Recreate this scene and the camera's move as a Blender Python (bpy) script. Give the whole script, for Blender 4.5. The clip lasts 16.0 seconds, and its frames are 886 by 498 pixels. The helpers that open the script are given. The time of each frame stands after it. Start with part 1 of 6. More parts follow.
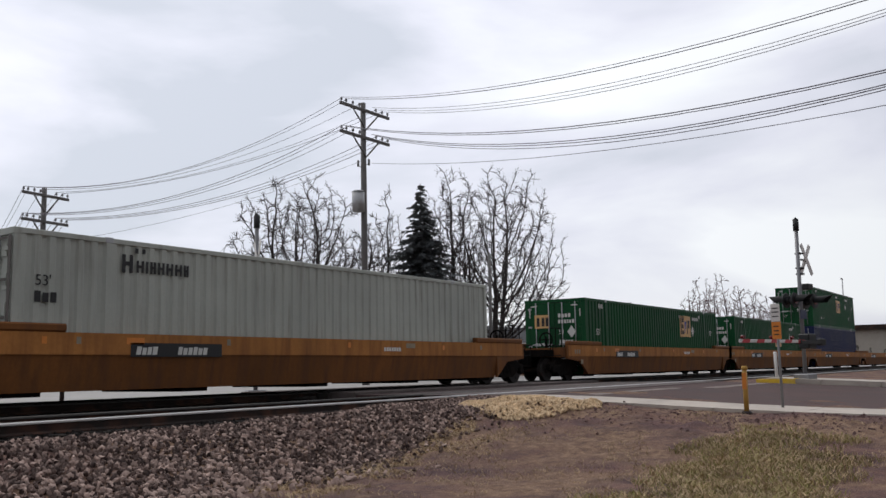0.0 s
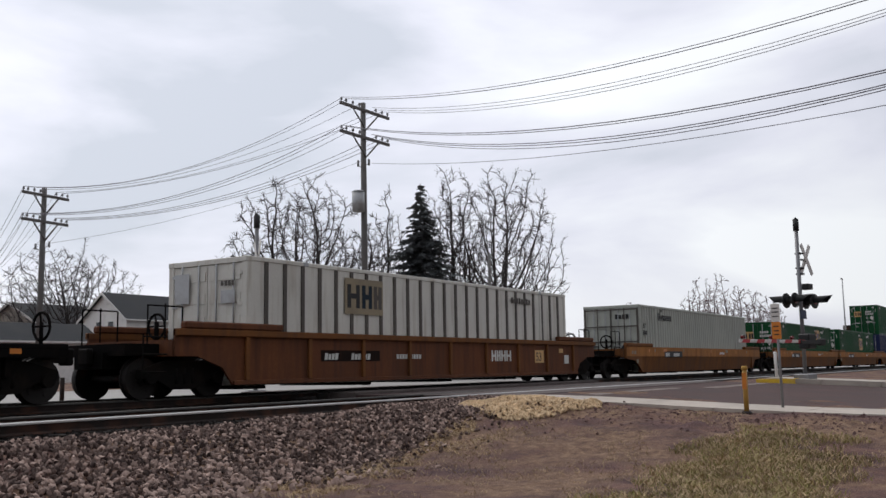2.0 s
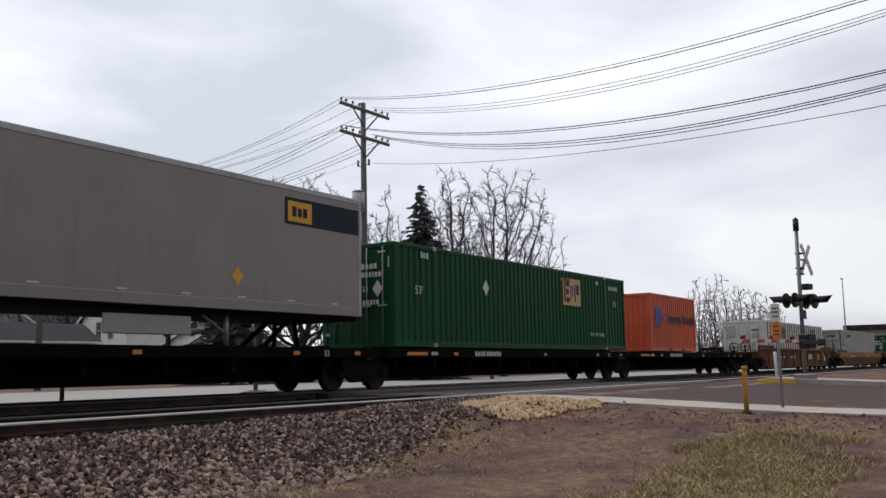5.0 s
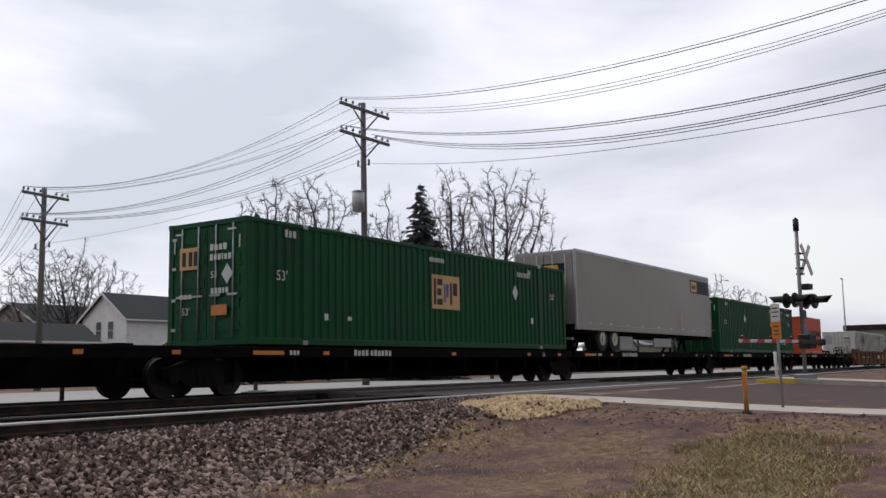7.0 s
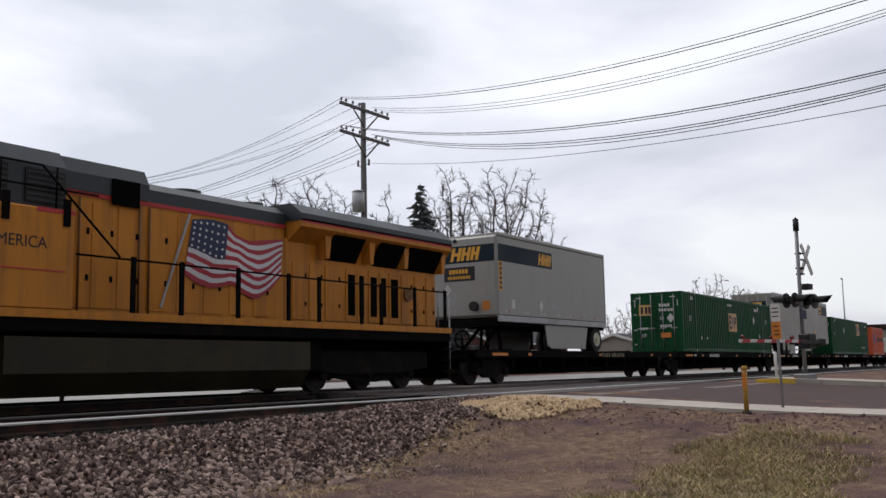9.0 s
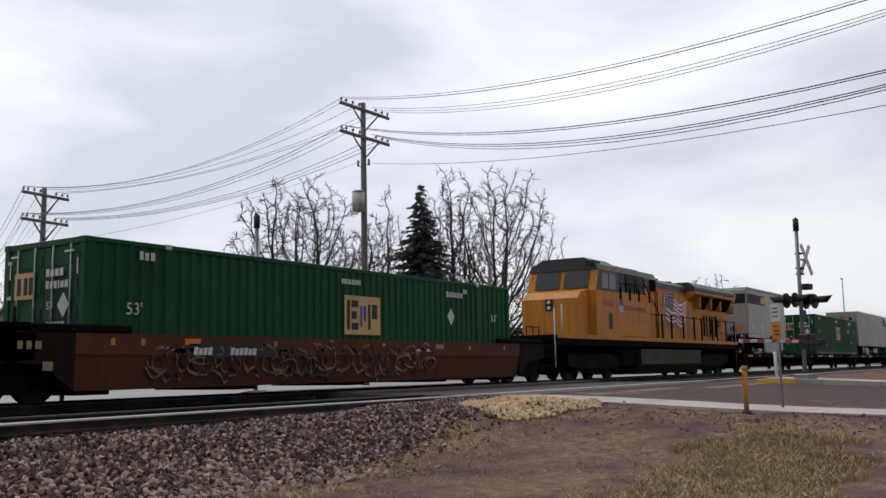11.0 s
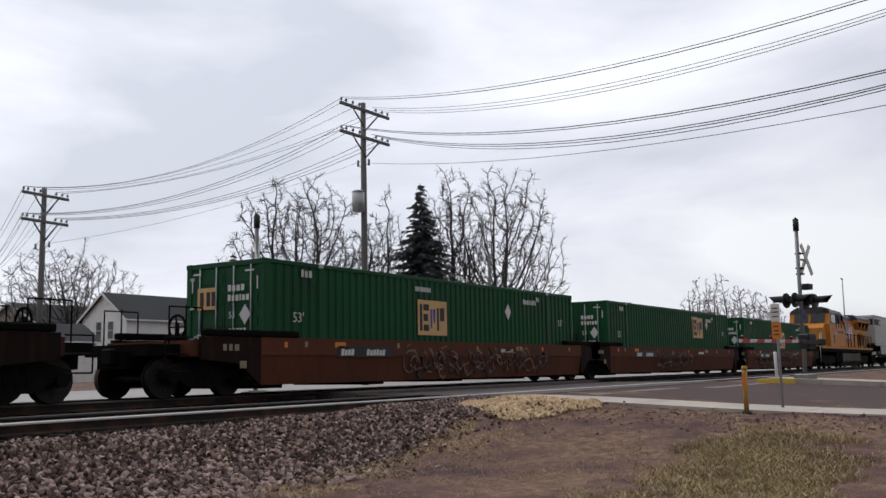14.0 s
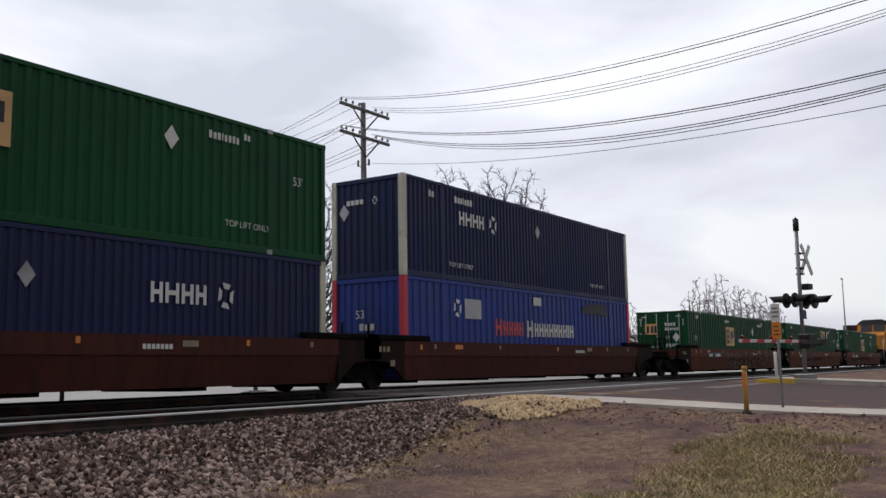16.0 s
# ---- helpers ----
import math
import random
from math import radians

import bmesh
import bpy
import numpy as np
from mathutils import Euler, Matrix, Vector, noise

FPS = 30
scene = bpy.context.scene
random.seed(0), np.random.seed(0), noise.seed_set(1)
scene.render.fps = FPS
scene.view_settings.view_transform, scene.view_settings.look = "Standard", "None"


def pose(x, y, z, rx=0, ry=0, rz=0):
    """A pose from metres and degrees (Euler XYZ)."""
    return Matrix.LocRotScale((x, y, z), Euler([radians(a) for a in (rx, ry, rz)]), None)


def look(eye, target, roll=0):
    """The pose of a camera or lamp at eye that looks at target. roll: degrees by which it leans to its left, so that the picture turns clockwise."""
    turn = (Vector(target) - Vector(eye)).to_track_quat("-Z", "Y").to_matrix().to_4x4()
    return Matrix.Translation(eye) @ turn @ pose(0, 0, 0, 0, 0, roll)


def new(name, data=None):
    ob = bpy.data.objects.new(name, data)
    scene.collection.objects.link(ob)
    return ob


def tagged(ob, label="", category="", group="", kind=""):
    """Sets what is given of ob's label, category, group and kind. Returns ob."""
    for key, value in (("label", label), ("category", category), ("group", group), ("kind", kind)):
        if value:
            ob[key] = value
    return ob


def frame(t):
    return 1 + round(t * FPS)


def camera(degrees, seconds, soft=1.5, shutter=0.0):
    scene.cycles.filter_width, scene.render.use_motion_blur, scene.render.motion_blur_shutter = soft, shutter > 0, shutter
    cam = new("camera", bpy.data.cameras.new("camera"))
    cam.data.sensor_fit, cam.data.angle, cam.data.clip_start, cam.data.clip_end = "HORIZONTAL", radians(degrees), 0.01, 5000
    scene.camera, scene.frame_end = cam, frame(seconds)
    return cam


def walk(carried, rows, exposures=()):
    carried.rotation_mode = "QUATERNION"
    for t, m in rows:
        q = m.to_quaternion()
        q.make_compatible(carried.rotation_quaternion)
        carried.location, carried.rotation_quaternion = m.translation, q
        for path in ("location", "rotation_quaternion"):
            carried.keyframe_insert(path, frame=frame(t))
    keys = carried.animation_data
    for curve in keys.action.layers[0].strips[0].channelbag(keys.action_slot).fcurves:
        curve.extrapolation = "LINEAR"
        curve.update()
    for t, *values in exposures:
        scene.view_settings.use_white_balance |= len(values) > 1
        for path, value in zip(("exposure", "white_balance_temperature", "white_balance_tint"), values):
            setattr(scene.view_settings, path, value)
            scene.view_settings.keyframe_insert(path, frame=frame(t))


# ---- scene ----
# The tracks run along x; the train rolls towards +x. z = 0 is the top of the rails.
cam = camera(50.4, 16.0, soft=1.5)
EYE = Vector((0.0, -16.49, 0.53))
YAW, PITCH = radians(56.78), radians(7.21)
AIM = EYE + 20 * Vector((math.sin(YAW) * math.cos(PITCH), math.cos(YAW) * math.cos(PITCH), math.sin(PITCH)))
walk(cam, [(0, look(EYE, AIM, -0.965)), (16, look(EYE, AIM, -0.965))])


# ---- light ----
SUN_WAY = Vector((0.27, 0.61, 0.743)).normalized()


def overcast_world():
    w = bpy.data.worlds.new("overcast_sky")
    w.use_nodes = True
    nt = w.node_tree
    n, l = nt.nodes, nt.links
    bg = n["Background"]
    sky = n.new("ShaderNodeTexSky")
    sky.sky_type, sky.sun_disc = "NISHITA", False
    sky.sun_elevation, sky.sun_rotation = math.asin(SUN_WAY.z), math.atan2(SUN_WAY.x, SUN_WAY.y)
    dim = n.new("ShaderNodeMix")
    dim.data_type, dim.blend_type = "RGBA", "MULTIPLY"
    dim.inputs["Factor"].default_value = 1.0
    dim.inputs["B"].default_value = (0.1, 0.1, 0.1, 1)
    l.new(sky.outputs["Color"], dim.inputs["A"])
    tc = n.new("ShaderNodeTexCoord")
    mp = n.new("ShaderNodeMapping")
    mp.inputs["Scale"].default_value = (1.0, 1.0, 3.2)
    l.new(tc.outputs["Generated"], mp.inputs["Vector"])
    nz = n.new("ShaderNodeTexNoise")
    nz.inputs["Scale"].default_value, nz.inputs["Detail"].default_value = 2.3, 6
    nz.inputs["Roughness"].default_value, nz.inputs["Distortion"].default_value = 0.48, 0.35
    l.new(mp.outputs["Vector"], nz.inputs["Vector"])
    ramp = n.new("ShaderNodeValToRGB")
    cr = ramp.color_ramp
    cr.elements[0].position, cr.elements[0].color = 0.33, (0.56, 0.59, 0.66, 1)
    cr.elements[1].position, cr.elements[1].color = 0.60, (0.92, 0.94, 0.97, 1)
    e = cr.elements.new(0.46)
    e.color = (0.74, 0.75, 0.835, 1)
    l.new(nz.outputs["Fac"], ramp.inputs["Fac"])
    mix = n.new("ShaderNodeMix")
    mix.data_type = "RGBA"
    mix.inputs["Factor"].default_value = 0.93
    l.new(dim.outputs["Result"], mix.inputs["A"])
    l.new(ramp.outputs["Color"], mix.inputs["B"])
    # the veiled sun stands beyond the train: that half of the sky is brighter
    dot = n.new("ShaderNodeVectorMath")
    dot.operation = "DOT_PRODUCT"
    dot.inputs[1].default_value = SUN_WAY
    l.new(tc.outputs["Generated"], dot.inputs[0])
    glow = n.new("ShaderNodeMapRange")
    for i, v in zip((1, 2, 3, 4), (-1.0, 1.0, 0.02, 1.35)):
        glow.inputs[i].default_value = v
    l.new(dot.outputs["Value"], glow.inputs[0])
    l.new(mix.outputs["Result"], bg.inputs["Color"])
    l.new(glow.outputs[0], bg.inputs["Strength"])
    scene.world = w


overcast_world()
sun = new("sun", bpy.data.lights.new("sun", "SUN"))
sun.data.energy, sun.data.angle, sun.data.color = 1.1, radians(30), (1.0, 0.95, 0.9)
sun.matrix_world = look(60 * SUN_WAY, (0, 0, 0))


# ---- materials ----
def mat(name, color, rough=0.6, metal=0.0, var=0.25, big=0.6, fine=14.0, bump=0.15, dirt=None, amount=0.0,
        streak=False, world=False, spec=0.4, random_tint=0.0):
    m = bpy.data.materials.new(name)
    m.use_nodes = True
    nt = m.node_tree
    n, l = nt.nodes, nt.links
    b = n["Principled BSDF"]
    b.inputs["Metallic"].default_value = metal
    b.inputs["Specular IOR Level"].default_value = spec
    if world:
        vec = n.new("ShaderNodeNewGeometry").outputs["Position"]
    else:
        vec = n.new("ShaderNodeTexCoord").outputs["Object"]

    def tex(scale, detail, stretch=None):
        t = n.new("ShaderNodeTexNoise")
        t.inputs["Scale"].default_value, t.inputs["Detail"].default_value = scale, detail
        if stretch:
            mp = n.new("ShaderNodeMapping")
            mp.inputs["Scale"].default_value = stretch
            l.new(vec, mp.inputs["Vector"])
            l.new(mp.outputs["Vector"], t.inputs["Vector"])
        else:
            l.new(vec, t.inputs["Vector"])
        return t.outputs["Fac"]

    def mixed(fac, a, c, blend="MIX"):
        x = n.new("ShaderNodeMix")
        x.data_type, x.blend_type = "RGBA", blend
        for key, value in (("Factor", fac), ("A", a), ("B", c)):
            if hasattr(value, "is_linked"):
                l.new(value, x.inputs[key])
            elif key == "Factor":
                x.inputs[key].default_value = value
            else:
                x.inputs[key].default_value = (*value, 1)
        return x.outputs["Result"]

    def span(fac, lo, hi, a, c):
        r = n.new("ShaderNodeMapRange")
        for i, v in zip((1, 2, 3, 4), (lo, hi, a, c)):
            r.inputs[i].default_value = v
        l.new(fac, r.inputs[0])
        return r.outputs[0]

    large, small = tex(big, 5), tex(fine, 4)
    dark = tuple(v * (1 - var) for v in color)
    light = tuple(min(1, v * (1 + var)) for v in color)
    col = mixed(span(large, 0.3, 0.7, 0, 1), dark, light)
    col = mixed(span(small, 0.3, 0.7, 0.0, var), col, tuple(v * 0.55 for v in color))
    if dirt:
        s = tex(1.0, 6, (5.5, 5.5, 0.55)) if streak else tex(big * 3.1, 7)
        col = mixed(span(s, 0.62 - 0.35 * amount, 0.78, 0, min(1, 0.35 + amount)), col, dirt)
    if random_tint:
        info = n.new("ShaderNodeObjectInfo")
        col = mixed(span(info.outputs["Random"], 0, 1, 0, random_tint), col, tuple(v * 0.4 for v in color))
    l.new(col, b.inputs["Base Color"])
    l.new(span(large, 0.3, 0.7, max(0.05, rough - 0.1), min(1, rough + 0.1)), b.inputs["Roughness"])
    if bump:
        bp = n.new("ShaderNodeBump")
        bp.inputs["Strength"].default_value, bp.inputs["Distance"].default_value = bump, 0.02
        l.new(small, bp.inputs["Height"])
        l.new(bp.outputs["Normal"], b.inputs["Normal"])
    return m


GRIME = (0.05, 0.04, 0.035)
RUST = (0.13, 0.05, 0.025)
M = {
    "ribbed_car": mat("rusty_brown_ribbed_car_paint", (0.135, 0.048, 0.02), 0.75, spec=0.2, var=0.3, dirt=(0.07, 0.03, 0.018), amount=0.6, streak=True),
    "green": mat("green_container_paint", (0.006, 0.066, 0.022), 0.5, spec=0.15, dirt=(0.014, 0.035, 0.02), amount=0.25, streak=True),
    "grey_box": mat("grey_container_paint", (0.40, 0.42, 0.38), 0.55, spec=0.25, var=0.12, dirt=(0.2, 0.19, 0.16), amount=0.25, streak=True),
    "white_box": mat("white_container_paint", (0.62, 0.61, 0.56), 0.5, var=0.1, dirt=(0.3, 0.25, 0.18), amount=0.3, streak=True),
    "bare_post": mat("weathered_aluminium_post", (0.09, 0.078, 0.068), 0.6, 0.1, dirt=GRIME, amount=0.3),
    "orange": mat("orange_container_paint", (0.62, 0.10, 0.035), 0.5, var=0.15, dirt=(0.28, 0.06, 0.03), amount=0.3, streak=True),
    "navy": mat("navy_container_paint", (0.011, 0.018, 0.07), 0.5, spec=0.22, dirt=(0.02, 0.02, 0.03), amount=0.25, streak=True),
    "blue": mat("blue_container_paint", (0.02, 0.045, 0.24), 0.5, spec=0.25, dirt=(0.02, 0.03, 0.07), amount=0.3, streak=True),
    "red_post": mat("red_post_paint", (0.55, 0.04, 0.06), 0.5, dirt=(0.2, 0.04, 0.04), amount=0.3),
    "cream_post": mat("cream_post_paint", (0.55, 0.53, 0.42), 0.5, dirt=(0.2, 0.15, 0.1), amount=0.35),
    "silver": mat("silver_trailer_panel", (0.26, 0.238, 0.215), 0.45, 0.15, var=0.1, dirt=(0.19, 0.18, 0.17), amount=0.25, streak=True),
    "pale": mat("pale_grey_trailer_panel", (0.32, 0.315, 0.295), 0.45, 0.1, var=0.08, dirt=(0.25, 0.23, 0.21), amount=0.25, streak=True),
    "galv": mat("galvanised_steel", (0.38, 0.39, 0.4), 0.45, 0.5, dirt=(0.16, 0.14, 0.12), amount=0.3),
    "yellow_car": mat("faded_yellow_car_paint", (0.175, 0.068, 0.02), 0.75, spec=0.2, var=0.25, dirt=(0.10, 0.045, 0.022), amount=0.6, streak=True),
    # lit copy of yellow_car: stronger light on the upright band is in the colour
    "yellow_lit_band": mat("faded_yellow_lit_chord_paint", (0.37, 0.155, 0.045), 0.75, spec=0.2, var=0.25, dirt=(0.18, 0.075, 0.03), amount=0.55, streak=True),
    "maroon_car": mat("dark_red_brown_car_paint", (0.068, 0.02, 0.015), 0.75, spec=0.15, var=0.25, dirt=(0.03, 0.016, 0.013), amount=0.5, streak=True),
    "brown_car": mat("rusty_brown_car_paint", (0.105, 0.034, 0.018), 0.75, spec=0.15, var=0.25, dirt=(0.07, 0.03, 0.018), amount=0.5, streak=True),
    "dark_brown": mat("blackish_brown_paint", (0.018, 0.01, 0.008), 0.85, spec=0.1, var=0.4, dirt=(0.04, 0.016, 0.011), amount=0.4, streak=True),
    "black_car": mat("sooty_black_steel", (0.006, 0.0055, 0.0055), 0.9, spec=0.05, var=0.3, dirt=(0.016, 0.011, 0.009), amount=0.3),
    "steel_dark": mat("grimy_cast_steel", (0.008, 0.007, 0.0065), 0.85, spec=0.08, dirt=(0.022, 0.015, 0.011), amount=0.35),
    "wheel": mat("worn_wheel_steel", (0.016, 0.013, 0.012), 0.7, 0.2, dirt=RUST, amount=0.3),
    "rail_top": mat("polished_rail_head", (0.45, 0.44, 0.43), 0.4, 0.85, var=0.08, bump=0.02),
    # shaded copy of rail_top: shadow and missing sky glint are put into the colour
    "rail_shaded": mat("shaded_rail_head", (0.06, 0.055, 0.05), 0.6, 0.3, var=0.15, bump=0.05),
    "slate": mat("dark_slate_blue_paint", (0.006, 0.017, 0.03), 0.55, spec=0.2, var=0.15),
    "rail_side": mat("rusty_rail_side", (0.018, 0.011, 0.009), 0.85, 0.1, dirt=RUST, amount=0.4),
    "tie": mat("old_timber_tie", (0.015, 0.012, 0.01), 0.9, spec=0.1, var=0.4, fine=30, bump=0.4, random_tint=0.5),
    "rubber": mat("black_rubber", (0.012, 0.012, 0.012), 0.8, var=0.2),
    "loco_yellow": mat("locomotive_yellow_paint", (0.54, 0.21, 0.025), 0.55, spec=0.25, var=0.1, dirt=(0.27, 0.11, 0.03), amount=0.45, streak=True),
    "tank": mat("grimy_olive_tank_paint", (0.03, 0.023, 0.01), 0.6, spec=0.3, var=0.3, dirt=(0.012, 0.009, 0.007), amount=0.5),
    "void": mat("unlit_black_mesh", (0.004, 0.004, 0.004), 0.95, spec=0.03, var=0.2, bump=0),
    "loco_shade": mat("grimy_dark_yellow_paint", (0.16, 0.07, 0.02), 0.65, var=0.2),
    "loco_grey": mat("locomotive_grey_roof_paint", (0.036, 0.042, 0.048), 0.5, dirt=(0.03, 0.03, 0.03), amount=0.35),
    "loco_red": mat("locomotive_red_stripe", (0.45, 0.03, 0.03), 0.45, var=0.1),
    "flag_white": mat("flag_white_paint", (0.62, 0.6, 0.62), 0.45, var=0.12),
    "flag_red": mat("flag_red_paint", (0.36, 0.026, 0.04), 0.45, var=0.12),
    "flag_blue": mat("flag_blue_paint", (0.016, 0.026, 0.075), 0.45, var=0.12),
    "glass": mat("dark_window_glass", (0.01, 0.012, 0.015), 0.08, var=0.1, bump=0, spec=0.6),
    "letter_white": mat("worn_white_lettering", (0.6, 0.6, 0.57), 0.6, var=0.2, fine=25),
    "letter_black": mat("black_lettering", (0.015, 0.015, 0.017), 0.6, var=0.2),
    "letter_yellow": mat("amber_lettering", (0.72, 0.36, 0.03), 0.5, var=0.1),
    "letter_blue": mat("blue_lettering", (0.02, 0.05, 0.27), 0.5, var=0.1),
    "letter_red": mat("red_lettering", (0.5, 0.06, 0.05), 0.5, var=0.15),
    "tan": mat("tan_logo_panel", (0.60, 0.37, 0.15), 0.55, var=0.12, dirt=(0.35, 0.2, 0.09), amount=0.3),
    "orange_tag": mat("orange_reflector_tag", (0.6, 0.2, 0.03), 0.4, var=0.15),
    "ground": None,
    "wood_pole": mat("weathered_pole_wood", (0.135, 0.13, 0.128), 0.85, var=0.25, big=1.5, fine=22, bump=0.4, dirt=(0.08, 0.06, 0.05), amount=0.3, streak=True),
    "wire": mat("weathered_wire", (0.2, 0.2, 0.23), 0.6, 0.3, bump=0),
    "insulator": mat("grey_porcelain", (0.2, 0.2, 0.21), 0.3, bump=0),
    "mast": mat("aluminium_signal_mast", (0.22, 0.22, 0.23), 0.5, 0.4, dirt=(0.1, 0.09, 0.085), amount=0.3),
    "signal_black": mat("matt_black_signal_paint", (0.012, 0.013, 0.014), 0.6),
    "lens_red": mat("unlit_red_lens", (0.10, 0.006, 0.006), 0.2, bump=0),
    "gate_white": mat("gate_white_sheeting", (0.62, 0.6, 0.58), 0.5, var=0.08),
    "gate_red": mat("gate_red_sheeting", (0.45, 0.04, 0.05), 0.5, var=0.08),
    "marker_yellow": mat("chipped_yellow_marker_paint", (0.42, 0.24, 0.05), 0.7, var=0.2, dirt=(0.2, 0.1, 0.04), amount=0.4),
    "kerb_yellow": mat("worn_yellow_kerb_paint", (0.72, 0.46, 0.04), 0.7, var=0.15, dirt=(0.3, 0.25, 0.18), amount=0.2),
    "asphalt": mat("worn_asphalt", (0.082, 0.053, 0.05), 0.92, spec=0.15, var=0.25, big=0.35, fine=22, bump=0.35, dirt=(0.06, 0.05, 0.05), amount=0.35, world=True),
    "concrete": mat("weathered_concrete", (0.42, 0.37, 0.32), 0.9, var=0.15, big=0.8, fine=18, bump=0.25, dirt=(0.25, 0.21, 0.18), amount=0.25, world=True),
    "far_street": mat("pale_street_concrete", (0.29, 0.28, 0.265), 0.85, var=0.15, big=0.5, fine=12, bump=0.2, dirt=(0.27, 0.25, 0.23), amount=0.3, world=True),
    "panel": mat("crossing_panel_concrete", (0.12, 0.10, 0.095), 0.9, spec=0.15, var=0.2, big=1.2, fine=18, bump=0.25, dirt=(0.07, 0.06, 0.055), amount=0.4, world=True),
    "stone": mat("ballast_stone", (0.25, 0.19, 0.17), 0.9, spec=0.15, var=0.35, big=9, fine=40, bump=0.4, world=True),
    "limestone": mat("yellow_limestone_gravel", (0.62, 0.46, 0.29), 0.9, spec=0.15, var=0.25, big=8, fine=40, bump=0.4, world=True),
    # dark ballast, taken near black: the train's shade is put into both colours
    "track_bed": mat("shaded_dark_ballast", (0.009, 0.0075, 0.007), 0.95, spec=0.1, var=0.4, big=3, fine=30, bump=0.8, world=True),
    "dark_stone": mat("shaded_dark_ballast_stone", (0.016, 0.013, 0.012), 0.9, spec=0.15, var=0.35, big=9, fine=40, bump=0.4, world=True),
    "faded_tan": mat("faded_grey_tan_panel", (0.28, 0.23, 0.15), 0.6, var=0.2, dirt=(0.15, 0.12, 0.09), amount=0.4),
    "clod": mat("dark_dirt_clod", (0.1, 0.06, 0.058), 0.95, spec=0.1, var=0.35, big=6, fine=30, bump=0.5, world=True),
    "worn_paint": mat("worn_road_paint", (0.24, 0.20, 0.18), 0.9, spec=0.15, var=0.3, big=1.5, fine=14, dirt=(0.08, 0.06, 0.055), amount=0.7, world=True),
    "siding": mat("white_clapboard_siding", (0.8, 0.79, 0.77), 0.7, var=0.06, dirt=(0.45, 0.44, 0.42), amount=0.2),
    "beige_siding": mat("beige_siding", (0.33, 0.30, 0.26), 0.7, var=0.08, dirt=(0.22, 0.2, 0.17), amount=0.2),
    "shingle": mat("charcoal_roof_shingles", (0.03, 0.033, 0.037), 0.9, var=0.25, fine=8, bump=0.3),
    "trim": mat("white_trim_paint", (0.72, 0.71, 0.69), 0.6, var=0.05),
    "brick": mat("red_brick", (0.10, 0.05, 0.042), 0.9, var=0.3, fine=6, bump=0.3),
    "bark": mat("grey_brown_bark", (0.045, 0.038, 0.036), 0.9, var=0.3, big=2, fine=18, bump=0.4),
    "chimney": mat("dark_sooty_brick", (0.05, 0.042, 0.04), 0.9, var=0.3, fine=6, bump=0.3),
    "twig": mat("thin_twig_bark", (0.065, 0.055, 0.056), 0.9, var=0.25, bump=0),
    "twig_far": mat("reddish_twig_bark", (0.17, 0.12, 0.12), 0.9, var=0.25, bump=0),
    "needle": mat("dark_spruce_needles", (0.11, 0.12, 0.125), 0.9, var=0.4, big=2.0, bump=0),
    "grass": mat("dry_olive_grass", (0.30, 0.27, 0.11), 0.9, spec=0.1, var=0.4, big=1.1, fine=20, bump=0, world=True),
    "straw": mat("bleached_straw", (0.43, 0.315, 0.185), 0.85, var=0.35, big=3, bump=0, world=True),
    "graffiti_pale": mat("faded_pale_spray_paint", (0.21, 0.14, 0.10), 0.7, var=0.3, dirt=(0.1, 0.05, 0.03), amount=0.5),
    "graffiti_dark": mat("dark_spray_paint", (0.035, 0.018, 0.014), 0.7, var=0.3),
}


